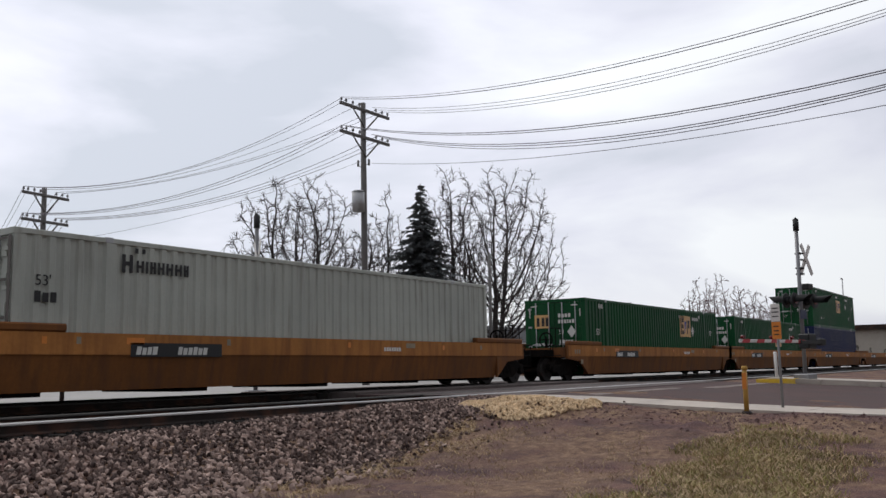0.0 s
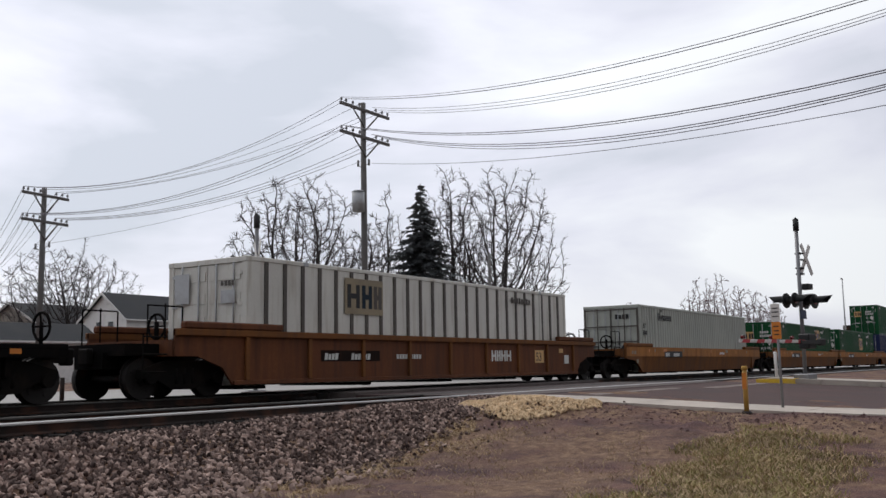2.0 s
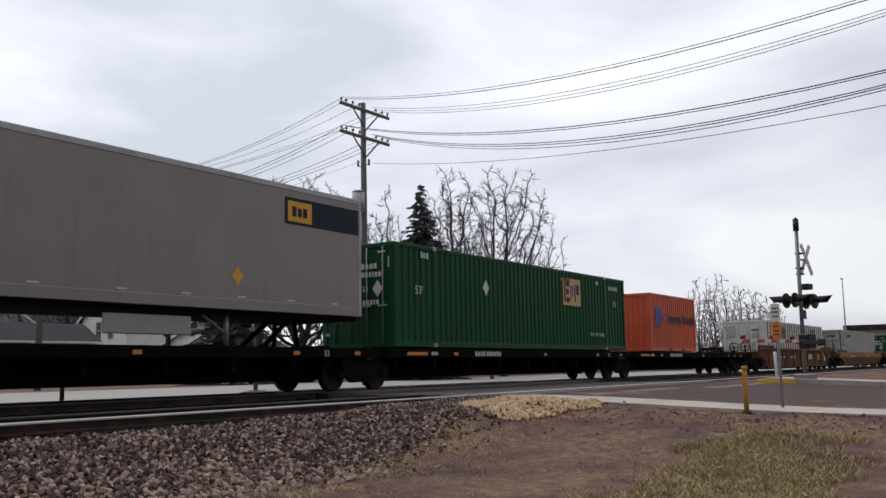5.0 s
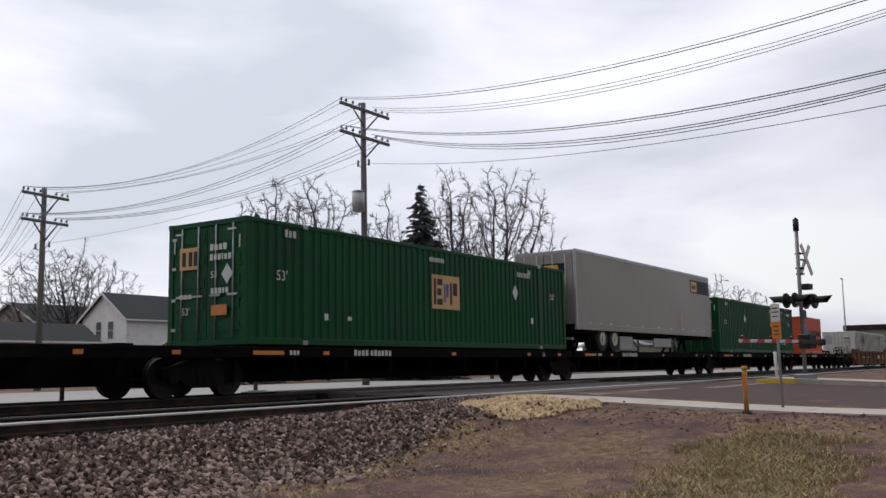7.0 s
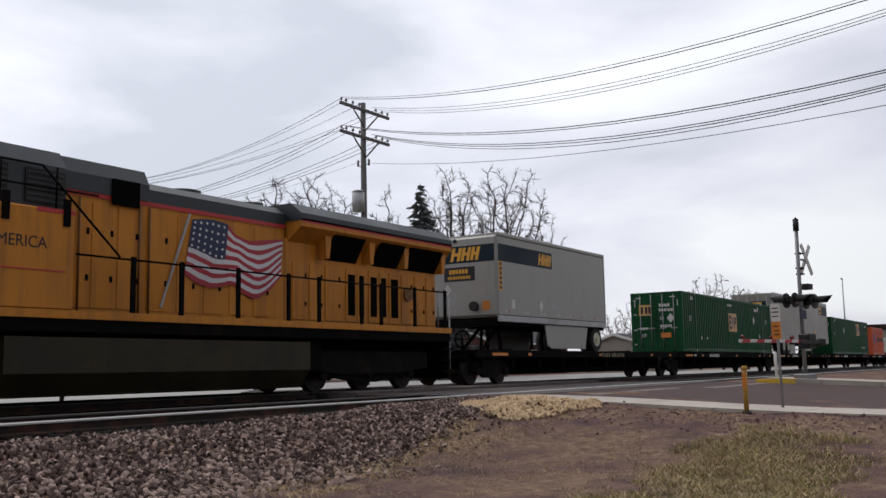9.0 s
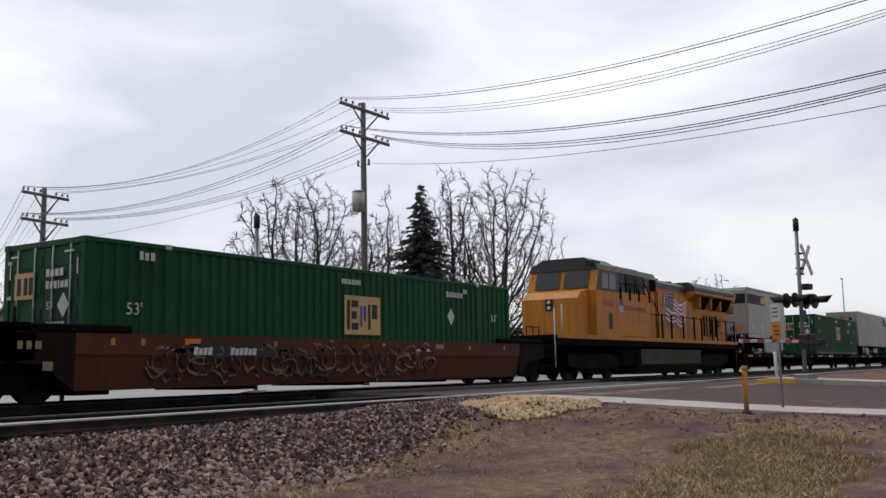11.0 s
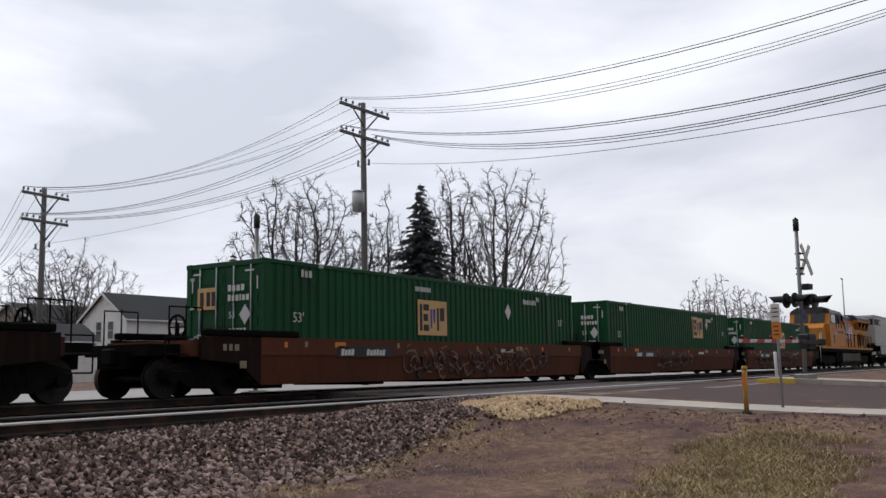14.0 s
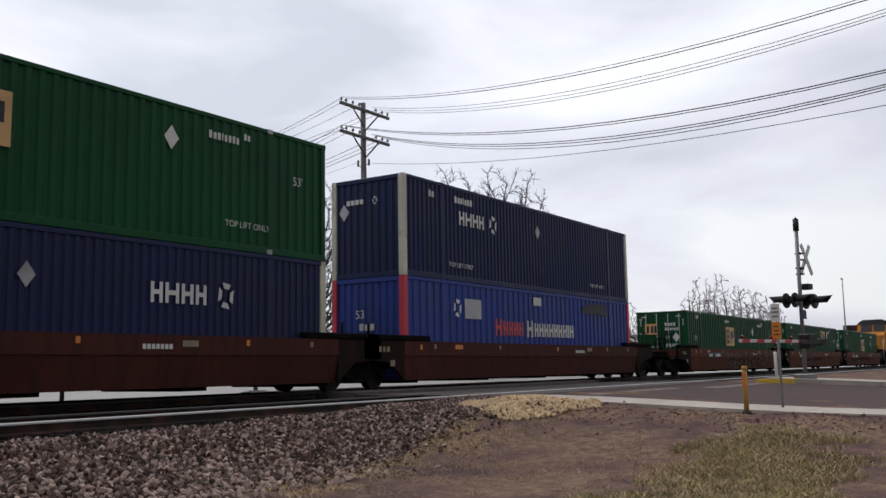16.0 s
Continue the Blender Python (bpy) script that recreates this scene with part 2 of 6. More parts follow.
def ground_material():
    m = bpy.data.materials.new("bare_dirt_and_dry_grass")
    m.use_nodes = True
    n, l = m.node_tree.nodes, m.node_tree.links
    b = n["Principled BSDF"]
    b.inputs["Roughness"].default_value = 0.95
    b.inputs["Specular IOR Level"].default_value = 0.2
    g = n.new("ShaderNodeNewGeometry").outputs["Position"]

    def tex(scale, detail, rough=0.6):
        t = n.new("ShaderNodeTexNoise")
        t.inputs["Scale"].default_value, t.inputs["Detail"].default_value, t.inputs["Roughness"].default_value = scale, detail, rough
        l.new(g, t.inputs["Vector"])
        return t.outputs["Fac"]

    def ramp(fac, *stops):
        r = n.new("ShaderNodeValToRGB")
        els = r.color_ramp.elements
        els[0].position, els[0].color = stops[0][0], (*stops[0][1], 1)
        els[1].position, els[1].color = stops[-1][0], (*stops[-1][1], 1)
        for p, c in stops[1:-1]:
            els.new(p).color = (*c, 1)
        l.new(fac, r.inputs["Fac"])
        return r.outputs["Color"]

    def mixed(fac, a, c, blend="MIX"):
        x = n.new("ShaderNodeMix")
        x.data_type, x.blend_type = "RGBA", blend
        l.new(fac, x.inputs["Factor"])
        l.new(a, x.inputs["A"])
        l.new(c, x.inputs["B"])
        return x.outputs["Result"]

    dirt = ramp(tex(1.6, 8), (0.3, (0.05, 0.03, 0.031)), (0.5, (0.10, 0.057, 0.054)), (0.68, (0.18, 0.105, 0.082)))
    dry = ramp(tex(7, 6), (0.3, (0.10, 0.06, 0.045)), (0.52, (0.19, 0.12, 0.08)), (0.72, (0.30, 0.205, 0.13)))
    patch = ramp(tex(0.45, 5), (0.44, (0, 0, 0)), (0.56, (1, 1, 1)))
    col = mixed(patch, dirt, dry)
    grit = ramp(tex(45, 3), (0.35, (0.55, 0.55, 0.55)), (0.65, (1.25, 1.2, 1.2)))
    x = n.new("ShaderNodeMix")
    x.data_type, x.blend_type = "RGBA", "MULTIPLY"
    x.inputs["Factor"].default_value = 0.8
    l.new(col, x.inputs["A"])
    l.new(grit, x.inputs["B"])
    l.new(x.outputs["Result"], b.inputs["Base Color"])
    bp = n.new("ShaderNodeBump")
    bp.inputs["Strength"].default_value, bp.inputs["Distance"].default_value = 0.7, 0.04
    l.new(tex(22, 6, 0.7), bp.inputs["Height"])
    l.new(bp.outputs["Normal"], b.inputs["Normal"])
    return m


M["ground"] = ground_material()


# ---- mesh helpers ----
def box(bm, x0, x1, y0, y1, z0, z1, bevel=0.0):
    v = [bm.verts.new((x, y, z)) for z in (z0, z1) for x, y in ((x0, y0), (x1, y0), (x1, y1), (x0, y1))]
    fs = [bm.faces.new([v[i] for i in q]) for q in
          ((3, 2, 1, 0), (4, 5, 6, 7), (0, 1, 5, 4), (1, 2, 6, 5), (2, 3, 7, 6), (3, 0, 4, 7))]
    if bevel:
        bmesh.ops.bevel(bm, geom=list({e for f in fs for e in f.edges}), offset=bevel, segments=1, affect="EDGES")
    return bm


def tube(bm, a, b, r0, r1=None, seg=8, caps=True):
    a, b = Vector(a), Vector(b)
    r1 = r0 if r1 is None else r1
    q = (b - a).to_track_quat("Z", "Y")
    rings = []
    for p, r in ((a, r0), (b, r1)):
        rings.append([bm.verts.new(p + q @ Vector((r * math.cos(2 * math.pi * k / seg), r * math.sin(2 * math.pi * k / seg), 0)))
                      for k in range(seg)])
    for k in range(seg):
        f = bm.faces.new((rings[0][k], rings[0][(k + 1) % seg], rings[1][(k + 1) % seg], rings[1][k]))
        f.smooth = seg > 5
    if caps:
        bm.faces.new(rings[0][::-1])
        bm.faces.new(rings[1])
    return bm


def prism(bm, pts, x0, x1):
    """A profile of (y, z) points drawn out along x."""
    a = [bm.verts.new((x0, y, z)) for y, z in pts]
    b = [bm.verts.new((x1, y, z)) for y, z in pts]
    k = len(pts)
    for i in range(k):
        bm.faces.new((a[i], a[(i + 1) % k], b[(i + 1) % k], b[i]))
    bm.faces.new(a[::-1])
    bm.faces.new(b)
    return bm


def slab(bm, pts, y0, y1):
    """A profile of (x, z) points drawn out along y."""
    a = [bm.verts.new((x, y0, z)) for x, z in pts]
    b = [bm.verts.new((x, y1, z)) for x, z in pts]
    k = len(pts)
    for i in range(k):
        bm.faces.new((a[i], a[(i + 1) % k], b[(i + 1) % k], b[i]))
    bm.faces.new(a[::-1])
    bm.faces.new(b)
    return bm


def to_mesh(name, bm, material):
    bmesh.ops.recalc_face_normals(bm, faces=bm.faces[:])
    me = bpy.data.meshes.new(name)
    bm.to_mesh(me)
    bm.free()
    me.materials.append(material)
    return me


def part(name, bm, material, parent, label="", at=None):
    ob = new(name, to_mesh(name, bm, material) if isinstance(bm, bmesh.types.BMesh) else bm)
    ob.parent = parent
    if at:
        ob.location = at
    return tagged(ob, label)


def thing(name, label, category, group="", kind="", at=(0, 0, 0)):
    ob = new(name)
    ob.empty_display_size = 0.3
    ob.location = at
    return tagged(ob, label, category, group, kind)


def solid(name, bm, material, label, category, group="", kind="", at=(0, 0, 0)):
    ob = new(name, to_mesh(name, bm, material))
    ob.location = at
    return tagged(ob, label, category, group, kind)


B = bmesh.new
TEXTS = {}


def text_mesh(words, size, material):
    key = (words, size, material.name)
    if key not in TEXTS:
        cu = bpy.data.curves.new("lettering", "FONT")
        cu.body, cu.size, cu.extrude, cu.align_x = words, size, 0.002, "LEFT"
        cu.resolution_u = 3
        tmp = bpy.data.objects.new("lettering", cu)
        me = bpy.data.meshes.new_from_object(tmp)
        bpy.data.objects.remove(tmp)
        me.materials.clear()
        me.materials.append(material)
        TEXTS[key] = me
    return TEXTS[key]


def side_text(words, x, y, z, size, material, parent, squash=1.0):
    """Lettering that faces -y, its lower left corner at x, z."""
    ob = part("lettering", text_mesh(words, size, material), None, parent)
    ob.matrix_basis = pose(x, y, z, 90, 0, 0) @ Matrix.Diagonal((squash, 1, 1, 1))
    return ob


def end_text(words, x, y, z, size, material, parent):
    """Lettering that faces -x; y is its left end as seen."""
    ob = part("lettering", text_mesh(words, size, material), None, parent)
    ob.matrix_basis = Matrix.Translation((x, y, z)) @ Matrix(((0, 0, -1, 0), (-1, 0, 0, 0), (0, 1, 0, 0), (0, 0, 0, 1)))
    return ob


def plate(name, x0, x1, z0, z1, y, material, parent, label="", slant=0.0):
    bm = B()
    slab(bm, [(x0, z0), (x1, z0), (x1 + slant, z1), (x0 + slant, z1)], y - 0.004, y)
    return part(name, bm, material, parent, label)


def end_plate(name, y0, y1, z0, z1, x, material, parent, label=""):
    return part(name, box(B(), x - 0.004, x, y0, y1, z0, z1), material, parent, label)


def bars(x, z, height, widths, y, material, parent, gap=0.25, slant=0.0, end=None, name="lettering_bar"):
    """Withheld or unreadable lettering as a row of plain bars.
    end: at this x, on the face towards -x, x counted towards -y."""
    p, last = x, None
    joined = B()
    for i, w in enumerate(widths):
        w *= height
        # heights step a little, as a line of painted characters does
        z1 = z + height * (1.0, 0.86, 0.93)[i % 3 if height > 0.14 else 0]
        bm = B() if height >= 0.2 else joined
        if end is None:
            s = slant * (z1 - z) / height
            slab(bm, [(p, z), (p + w, z), (p + w + s, z1), (p + s, z1)], y - 0.004, y)
        else:
            box(bm, end - 0.004, end, -(p + w), -p, z, z1)
        if height >= 0.2:
            last = part(name, bm, material, parent)
        p += w + gap * height
    if height < 0.2:
        last = tagged(part(name, joined, material, parent), kind="stuff")
    else:
        joined.free()
    return last


def diamond(x, z, r, y, material, parent, label="", end=None, wide=0.75):
    bm = B()
    if end is None:
        slab(bm, [(x - r * wide, z), (x, z - r), (x + r * wide, z), (x, z + r)], y - 0.004, y)
    else:
        prism(bm, [(x - r * wide, z), (x, z - r), (x + r * wide, z), (x, z + r)], end - 0.004, end)
    return part("placard", bm, material, parent, label)


def wordmark(x, z, height, widths, y, material, parent, gap=0.16, slant=0.0, stroke=0.2, end=None, label=""):
    """A brand's word as a row of plain upright blocks joined by short bars."""
    bm = B()

    def stroke_at(x0, x1, z0, z1):
        s0, s1 = slant * z0, slant * z1
        pts = [(x0 + s0, z + z0 * height), (x1 + s0, z + z0 * height), (x1 + s1, z + z1 * height), (x0 + s1, z + z1 * height)]
        if end is None:
            slab(bm, pts, y - 0.004, y)
        else:
            prism(bm, [(-px, pz) for px, pz in pts], end - 0.004, end)

    p = x
    for w in widths:
        w *= height
        t = min(stroke * height, w * 0.45)
        stroke_at(p, p + t, 0, 1)
        if w > 1.6 * t:
            stroke_at(p + w - t, p + w, 0, 1)
            stroke_at(p + t, p + w - t, 0.4, 0.62)
        p += w + gap * height
    return part("wordmark", bm, material, parent, label)


# ---- the train ----
TRAIN = []          # (thing, place along the train)
WHEELSETS = {}      # offset of the axle on its truck -> wheelsets
WHEEL_R = 0.42


def sheet(bm, x0, x1, z0, z1, y, sign, pitch=0.28, depth=0.036, back=0.05):
    """A corrugated steel sheet along x whose outer ridges lie at y, facing sign."""
    k = max(2, round((x1 - x0) / pitch))
    p = (x1 - x0) / k
    xs = []
    for i in range(k):
        a = x0 + i * p
        xs += [(a, 0), (a + 0.36 * p, 0), (a + 0.5 * p, depth), (a + 0.86 * p, depth)]
    xs.append((x1, 0))
    lo = [bm.verts.new((x, y - sign * d, z0)) for x, d in xs]
    hi = [bm.verts.new((x, y - sign * d, z1)) for x, d in xs]
    for i in range(len(xs) - 1):
        bm.faces.new((lo[i], lo[i + 1], hi[i + 1], hi[i]))
    yb = y - sign * (depth + back)
    b = [bm.verts.new(c) for c in ((x0, yb, z0), (x1, yb, z0), (x1, yb, z1), (x0, yb, z1))]
    bm.faces.new(b)
    bm.faces.new([*lo, b[1], b[0]])
    bm.faces.new([*hi, b[2], b[3]])
    bm.faces.new((lo[0], hi[0], b[3], b[0]))
    bm.faces.new((lo[-1], hi[-1], b[2], b[1]))
    return bm


def end_sheet(bm, y0, y1, z0, z1, x, sign, pitch=0.28):
    tmp = sheet(B(), y0, y1, z0, z1, 0, 1, pitch)
    me = bpy.data.meshes.new("tmp")
    tmp.to_mesh(me)
    tmp.free()
    me.transform(Matrix(((0, sign, 0, x), (1, 0, 0, 0), (0, 0, 1, 0), (0, 0, 0, 1))))
    bm.from_mesh(me)
    bpy.data.meshes.remove(me)
    return bm


def container(label, place, z, paint, long=16.15, high=2.9, wide=2.59, doors=True, posts=None, end_posts=None,
              lift=6.1, ribbed=False, pitch=0.28, group="containers on the train"):
    """A container with its rear end towards -x. lift: half the distance between its lifting posts."""
    c = thing("shipping_container", label, "container", group, at=(place, 0, z))
    TRAIN.append((c, place))
    hx, hy = long / 2, wide / 2
    rail_m = paint
    post_m = end_posts or paint
    for s in (-1, 1):
        bm = B()
        cuts = [-hx + 0.12] + ([-lift - 0.07, -lift + 0.07, lift - 0.07, lift + 0.07] if lift < hx - 0.5 else []) + [hx - 0.12]
        if ribbed:
            box(bm, -hx + 0.1, hx - 0.1, min(s * (hy - 0.02), s * (hy - 0.08)), max(s * (hy - 0.02), s * (hy - 0.08)), 0.15, high - 0.1)
        else:
            for a, b in zip(cuts[::2], cuts[1::2]):
                sheet(bm, a, b, 0.15, high - 0.1, s * (hy - 0.012), s, pitch)
        part("side_panel", bm, paint, c)
        part("top_rail", box(B(), -hx + 0.05, hx - 0.05, min(s * hy, s * (hy - 0.07)), max(s * hy, s * (hy - 0.07)), high - 0.1, high, 0.01), rail_m, c)
        part("bottom_rail", box(B(), -hx + 0.05, hx - 0.05, min(s * hy, s * (hy - 0.07)), max(s * hy, s * (hy - 0.07)), 0.0, 0.16, 0.012), rail_m, c)
        for x in (-hx + 0.075, hx - 0.075):
            w = 0.1 if end_posts else 0.075
            part("corner_post", box(B(), x - w, x + w, min(s * (hy + 0.002), s * (hy - 0.17)), max(s * (hy + 0.002), s * (hy - 0.17)), 0.1, high - 0.08, 0.012), post_m, c,
                 "pale corner post" if end_posts is M["cream_post"] else "red corner post" if end_posts else "")
            for z0 in (0.0, high - 0.12):
                part("corner_casting", box(B(), x - 0.09, x + 0.09, min(s * (hy + 0.006), s * (hy - 0.165)), max(s * (hy + 0.006), s * (hy - 0.165)), z0 - 0.001, z0 + 0.123, 0.01), post_m, c)
        if lift < hx - 0.5:
            for x in (-lift, lift):
                part("lifting_post", box(B(), x - 0.07, x + 0.07, min(s * (hy + 0.003), s * (hy - 0.1)), max(s * (hy + 0.003), s * (hy - 0.1)), 0.1, high + 0.004, 0.01), paint, c)
                for z0 in (0.0, high - 0.1):
                    part("corner_casting", box(B(), x - 0.09, x + 0.09, min(s * (hy + 0.008), s * (hy - 0.15)), max(s * (hy + 0.008), s * (hy - 0.15)), z0 - 0.002, z0 + 0.115, 0.01), M["galv"] if not end_posts else paint, c)
        if ribbed:
            k = round(long / 0.61)
            for i in range(1, k):
                x = -hx + long * i / k
                part("side_post", box(B(), x - 0.055, x + 0.055, min(s * (hy - 0.021), s * (hy + 0.012)), max(s * (hy - 0.021), s * (hy + 0.012)), 0.16, high - 0.1), M["bare_post"], c)
    bm = B()
    sheet(bm, -hx + 0.12, hx - 0.12, -hy + 0.07, hy - 0.07, 0, 1, 0.35, 0.02)
    me = to_mesh("roof", bm, paint)
    me.transform(Matrix(((1, 0, 0, 0), (0, 0, 1, 0), (0, 1, 0, high - 0.012), (0, 0, 0, 1))))
    part("roof", me, None, c)
    part("floor", box(B(), -hx + 0.1, hx - 0.1, -hy + 0.07, hy - 0.07, 0.06, 0.15), M["black_car"], c)
    part("end_wall", end_sheet(B(), -hy + 0.16, hy - 0.16, 0.12, high - 0.1, hx - 0.03, 1, 0.24), paint, c)
    for x in ((hx - 0.12, hx), (-hx, -hx + 0.12)):
        part("end_header", box(B(), *x, -hy + 0.15, hy - 0.15, high - 0.13, high - 0.002, 0.01), paint, c)
        part("end_sill", box(B(), *x, -hy + 0.15, hy - 0.15, 0.0, 0.14, 0.01), paint, c)
    if doors:
        for s in (-1, 1):
            y0, y1 = sorted((s * 0.012, s * (hy - 0.17)))
            bm = box(B(), -hx + 0.03, -hx + 0.08, y0, y1, 0.15, high - 0.14)
            for k in range(5):
                zz = 0.32 + k * (high - 0.62) / 4.4
                box(bm, -hx + 0.012, -hx + 0.031, y0 + 0.06, y1 - 0.06, zz, zz + 0.22)
            d = part("door", bm, paint, c)
            for k in (0.22, 0.72):
                y = y0 + (y1 - y0) * k
                part("lock_bar", tube(B(), (-hx - 0.012, y, 0.12), (-hx - 0.012, y, high - 0.12), 0.02, seg=6), M["galv"], d)
                part("lock_handle", box(B(), -hx - 0.04, -hx - 0.01, y - 0.16, y + 0.16, 1.12, 1.17), M["galv"], d)
            for zz in (0.35, 1.05, 1.8, high - 0.4):
                yy = s * (hy - 0.14)
                part("hinge", box(B(), -hx - 0.012, -hx + 0.03, min(yy, yy - s * 0.14), max(yy, yy - s * 0.14), zz, zz + 0.07), M["galv"] if s > 0 else paint, d)
    else:
        part("end_wall", end_sheet(B(), -hy + 0.16, hy - 0.16, 0.12, high - 0.1, -hx + 0.03, -1, 0.24), paint, c)
    return c


def emp_marks(c, long=16.15, high=2.9, seed=1, ex=0.5, ez=1.3, dx=4.3, dz=1.9, size53=1.5, number=4.3, lift=None):
    """White numbers, placards and a tan square emblem of plain dark shapes, as on the green boxes."""
    hx, hy = long / 2, 1.295
    y = -hy - 0.001
    lw = M["letter_white"]
    e = plate("emblem", ex, ex + 1.5, ez, ez + 1.0, y, M["tan"], c, "square tan emblem with dark shapes")
    y2 = y - 0.005

    def shape(material, *quads):
        bm = B()
        for q in quads:
            slab(bm, [(ex + px, ez + pz) for px, pz in q], y2 - 0.003, y2)
        part("emblem_shape", bm, material, e)

    shape(M["letter_black"], ((0.1, 0.12), (0.22, 0.12), (0.22, 0.88), (0.1, 0.88)), ((0.28, 0.12), (0.56, 0.12), (0.56, 0.3), (0.28, 0.3)),
          ((0.28, 0.4), (0.5, 0.4), (0.5, 0.6), (0.28, 0.6)), ((0.28, 0.7), (0.56, 0.7), (0.56, 0.88), (0.28, 0.88)))
    shape(M["letter_blue"], ((0.64, 0.2), (0.72, 0.2), (0.72, 0.75), (0.64, 0.75)), ((0.76, 0.75), (0.79, 0.35), (0.87, 0.35), (0.9, 0.75)))
    shape(M["letter_black"], ((0.97, 0.14), (1.07, 0.14), (1.07, 0.8), (0.97, 0.8)), ((1.13, 0.42), (1.36, 0.42), (1.36, 0.8), (1.13, 0.8)))
    side_text("53'", -hx + 0.95, y, size53, 0.34, lw, c)
    side_text("53'", hx - 1.2, y, 1.75, 0.3, lw, c)
    bars(ex - 0.1, high - 0.42, 0.13, (0.5, 0.6, 0.4, 0.6, 0.5, 0.5, 0.6, 0.4), y, lw, c)
    bars(number, high - 0.5, 0.17, (0.5, 0.5, 0.5, 0.2, 0.45, 0.45, 0.45, 0.45), y, lw, c)
    bars(-hx + 1.25, high - 0.36, 0.18, (0.5, 0.5, 0.6), y, lw, c)
    bars(5.25, high - 0.36, 0.15, (0.5, 0.5), y, lw, c)
    if lift is not None:
        side_text("TOP LIFT ONLY", lift, y, 0.52, 0.2, lw, c)
    else:
        bars(-5.4, 0.62, 0.16, (0.9,), y, lw, c)
        bars(-4.5, 0.64, 0.1, (1.6,), y, lw, c)
        bars(5.4, 0.85, 0.2, (0.8,), y, lw, c)
    diamond(dx, dz, 0.26, y, lw, c, "white diamond placard")
    # the door end
    x = -hx - 0.035
    e = end_plate("emblem", 0.25, 0.86, 1.78, 2.3, x, M["tan"], c, "small tan emblem on the door")
    bm = B()
    for y0 in (0.72, 0.5, 0.33):
        box(bm, x - 0.009, x - 0.0045, y0 - 0.07, y0 + 0.05, 1.86, 2.2)
    part("emblem_shape", bm, M["letter_black"], e)
    bars(0.16, 2.18, 0.15, (0.7, 0.7, 0.7, 0.7), 0, lw, c, end=x)
    bars(0.16, 1.95, 0.15, (0.6, 0.6, 0.6, 0.3, 0.6, 0.6), 0, lw, c, end=x)
    end_text("53", x, -0.18, 1.55, 0.22, lw, c)
    diamond(-0.72, 1.62, 0.24, 0, lw, c, "white diamond placard", end=x)
    end_text("53'", x, 0.78, 0.72, 0.24, lw, c)
    if seed == 3:
        end_plate("sticker", -0.72, -0.22, 0.68, 0.92, x, M["orange_tag"], c, "orange sticker")
    bars(0.2, 1.18, 0.13, (0.7, 0.7, 0.7, 0.5, 0.7), 0, lw, c, end=x)
    bars(-0.85, 1.1, 0.1, (1.2, 1.2, 1.2), 0, lw, c, end=x)
    for y0, y1, z0, z1 in ((0.75, 1.02, 2.62, 2.66), (-1.0, -0.72, 2.62, 2.66), (-1.1, -1.06, 2.2, 2.55), (1.06, 1.1, 2.2, 2.55)):
        end_plate("reflective_tape", y0, y1, z0, z1, -hx - 0.002 if abs(y0) > 1.03 else x, lw, c)


def truck(parent, x, axles=(-0.89, 0.89), heavy=False):
    """A four or six wheeled truck as a part of its car, its origin on the rails."""
    half = max(axles)
    bm = B()
    for s in (-1, 1):
        y0, y1 = sorted((s * 0.93, s * 1.09))
        slab(bm, [(-half - 0.22, 0.42), (-half - 0.22, 0.6), (-0.45, 0.78), (0.45, 0.78), (half + 0.22, 0.6), (half + 0.22, 0.42),
                  (half - 0.2, 0.38), (0.35, 0.2), (-0.35, 0.2), (-half + 0.2, 0.38)], y0, y1)
        for k in range(3):
            tube(bm, (-0.22 + 0.22 * k, s * 1.03, 0.3), (-0.22 + 0.22 * k, s * 1.03, 0.62), 0.075, seg=8)
    box(bm, -0.22, 0.22, -0.93, 0.93, 0.45, 0.72)
    tr = part("truck", bm, M["steel_dark"], parent, "grimy cast steel truck", at=(x, 0, 0))
    for a in axles:
        for s in (-1, 1):
            part("bearing", tube(B(), (a, s * 1.02, 0.42), (a, s * 1.17, 0.42), 0.13, seg=10), M["steel_dark"], tr)
        bm = B()
        tube(bm, (0, -1.0, 0), (0, 1.0, 0), 0.075, seg=8)
        for s in (-1, 1):
            y0, y1 = sorted((s * 0.72, s * 0.86))
            tube(bm, (0, y0, 0), (0, y1, 0), WHEEL_R, seg=24)
            y0, y1 = sorted((s * 0.69, s * 0.72))
            tube(bm, (0, y0, 0), (0, y1, 0), WHEEL_R + 0.025, seg=24)
            tube(bm, (0, s * 0.861, 0), (0, s * 0.9, 0), 0.16, seg=12)
            for k in range(5):
                q = 2 * math.pi * k / 5
                tube(bm, (0.27 * math.cos(q), s * 0.861, 0.27 * math.sin(q)), (0.27 * math.cos(q), s * 0.875, 0.27 * math.sin(q)), 0.05, seg=6)
        if "wheelset" not in MESHES:
            MESHES["wheelset"] = to_mesh("wheelset", bm, M["wheel"])
        else:
            bm.free()
        w = part("wheelset", MESHES["wheelset"], None, tr, at=(a, 0, WHEEL_R))
        WHEELSETS.setdefault(a, []).append(w)
    return tr


MESHES = {}


def coupler(parent, x, s):
    bm = box(B(), min(x, x - s * 0.9), max(x, x - s * 0.9), -0.11, 0.11, 0.75, 0.98)
    box(bm, min(x, x + s * 0.14), max(x, x + s * 0.14), -0.18, 0.16, 0.7, 1.04, 0.03)
    part("coupler", bm, M["steel_dark"], parent)


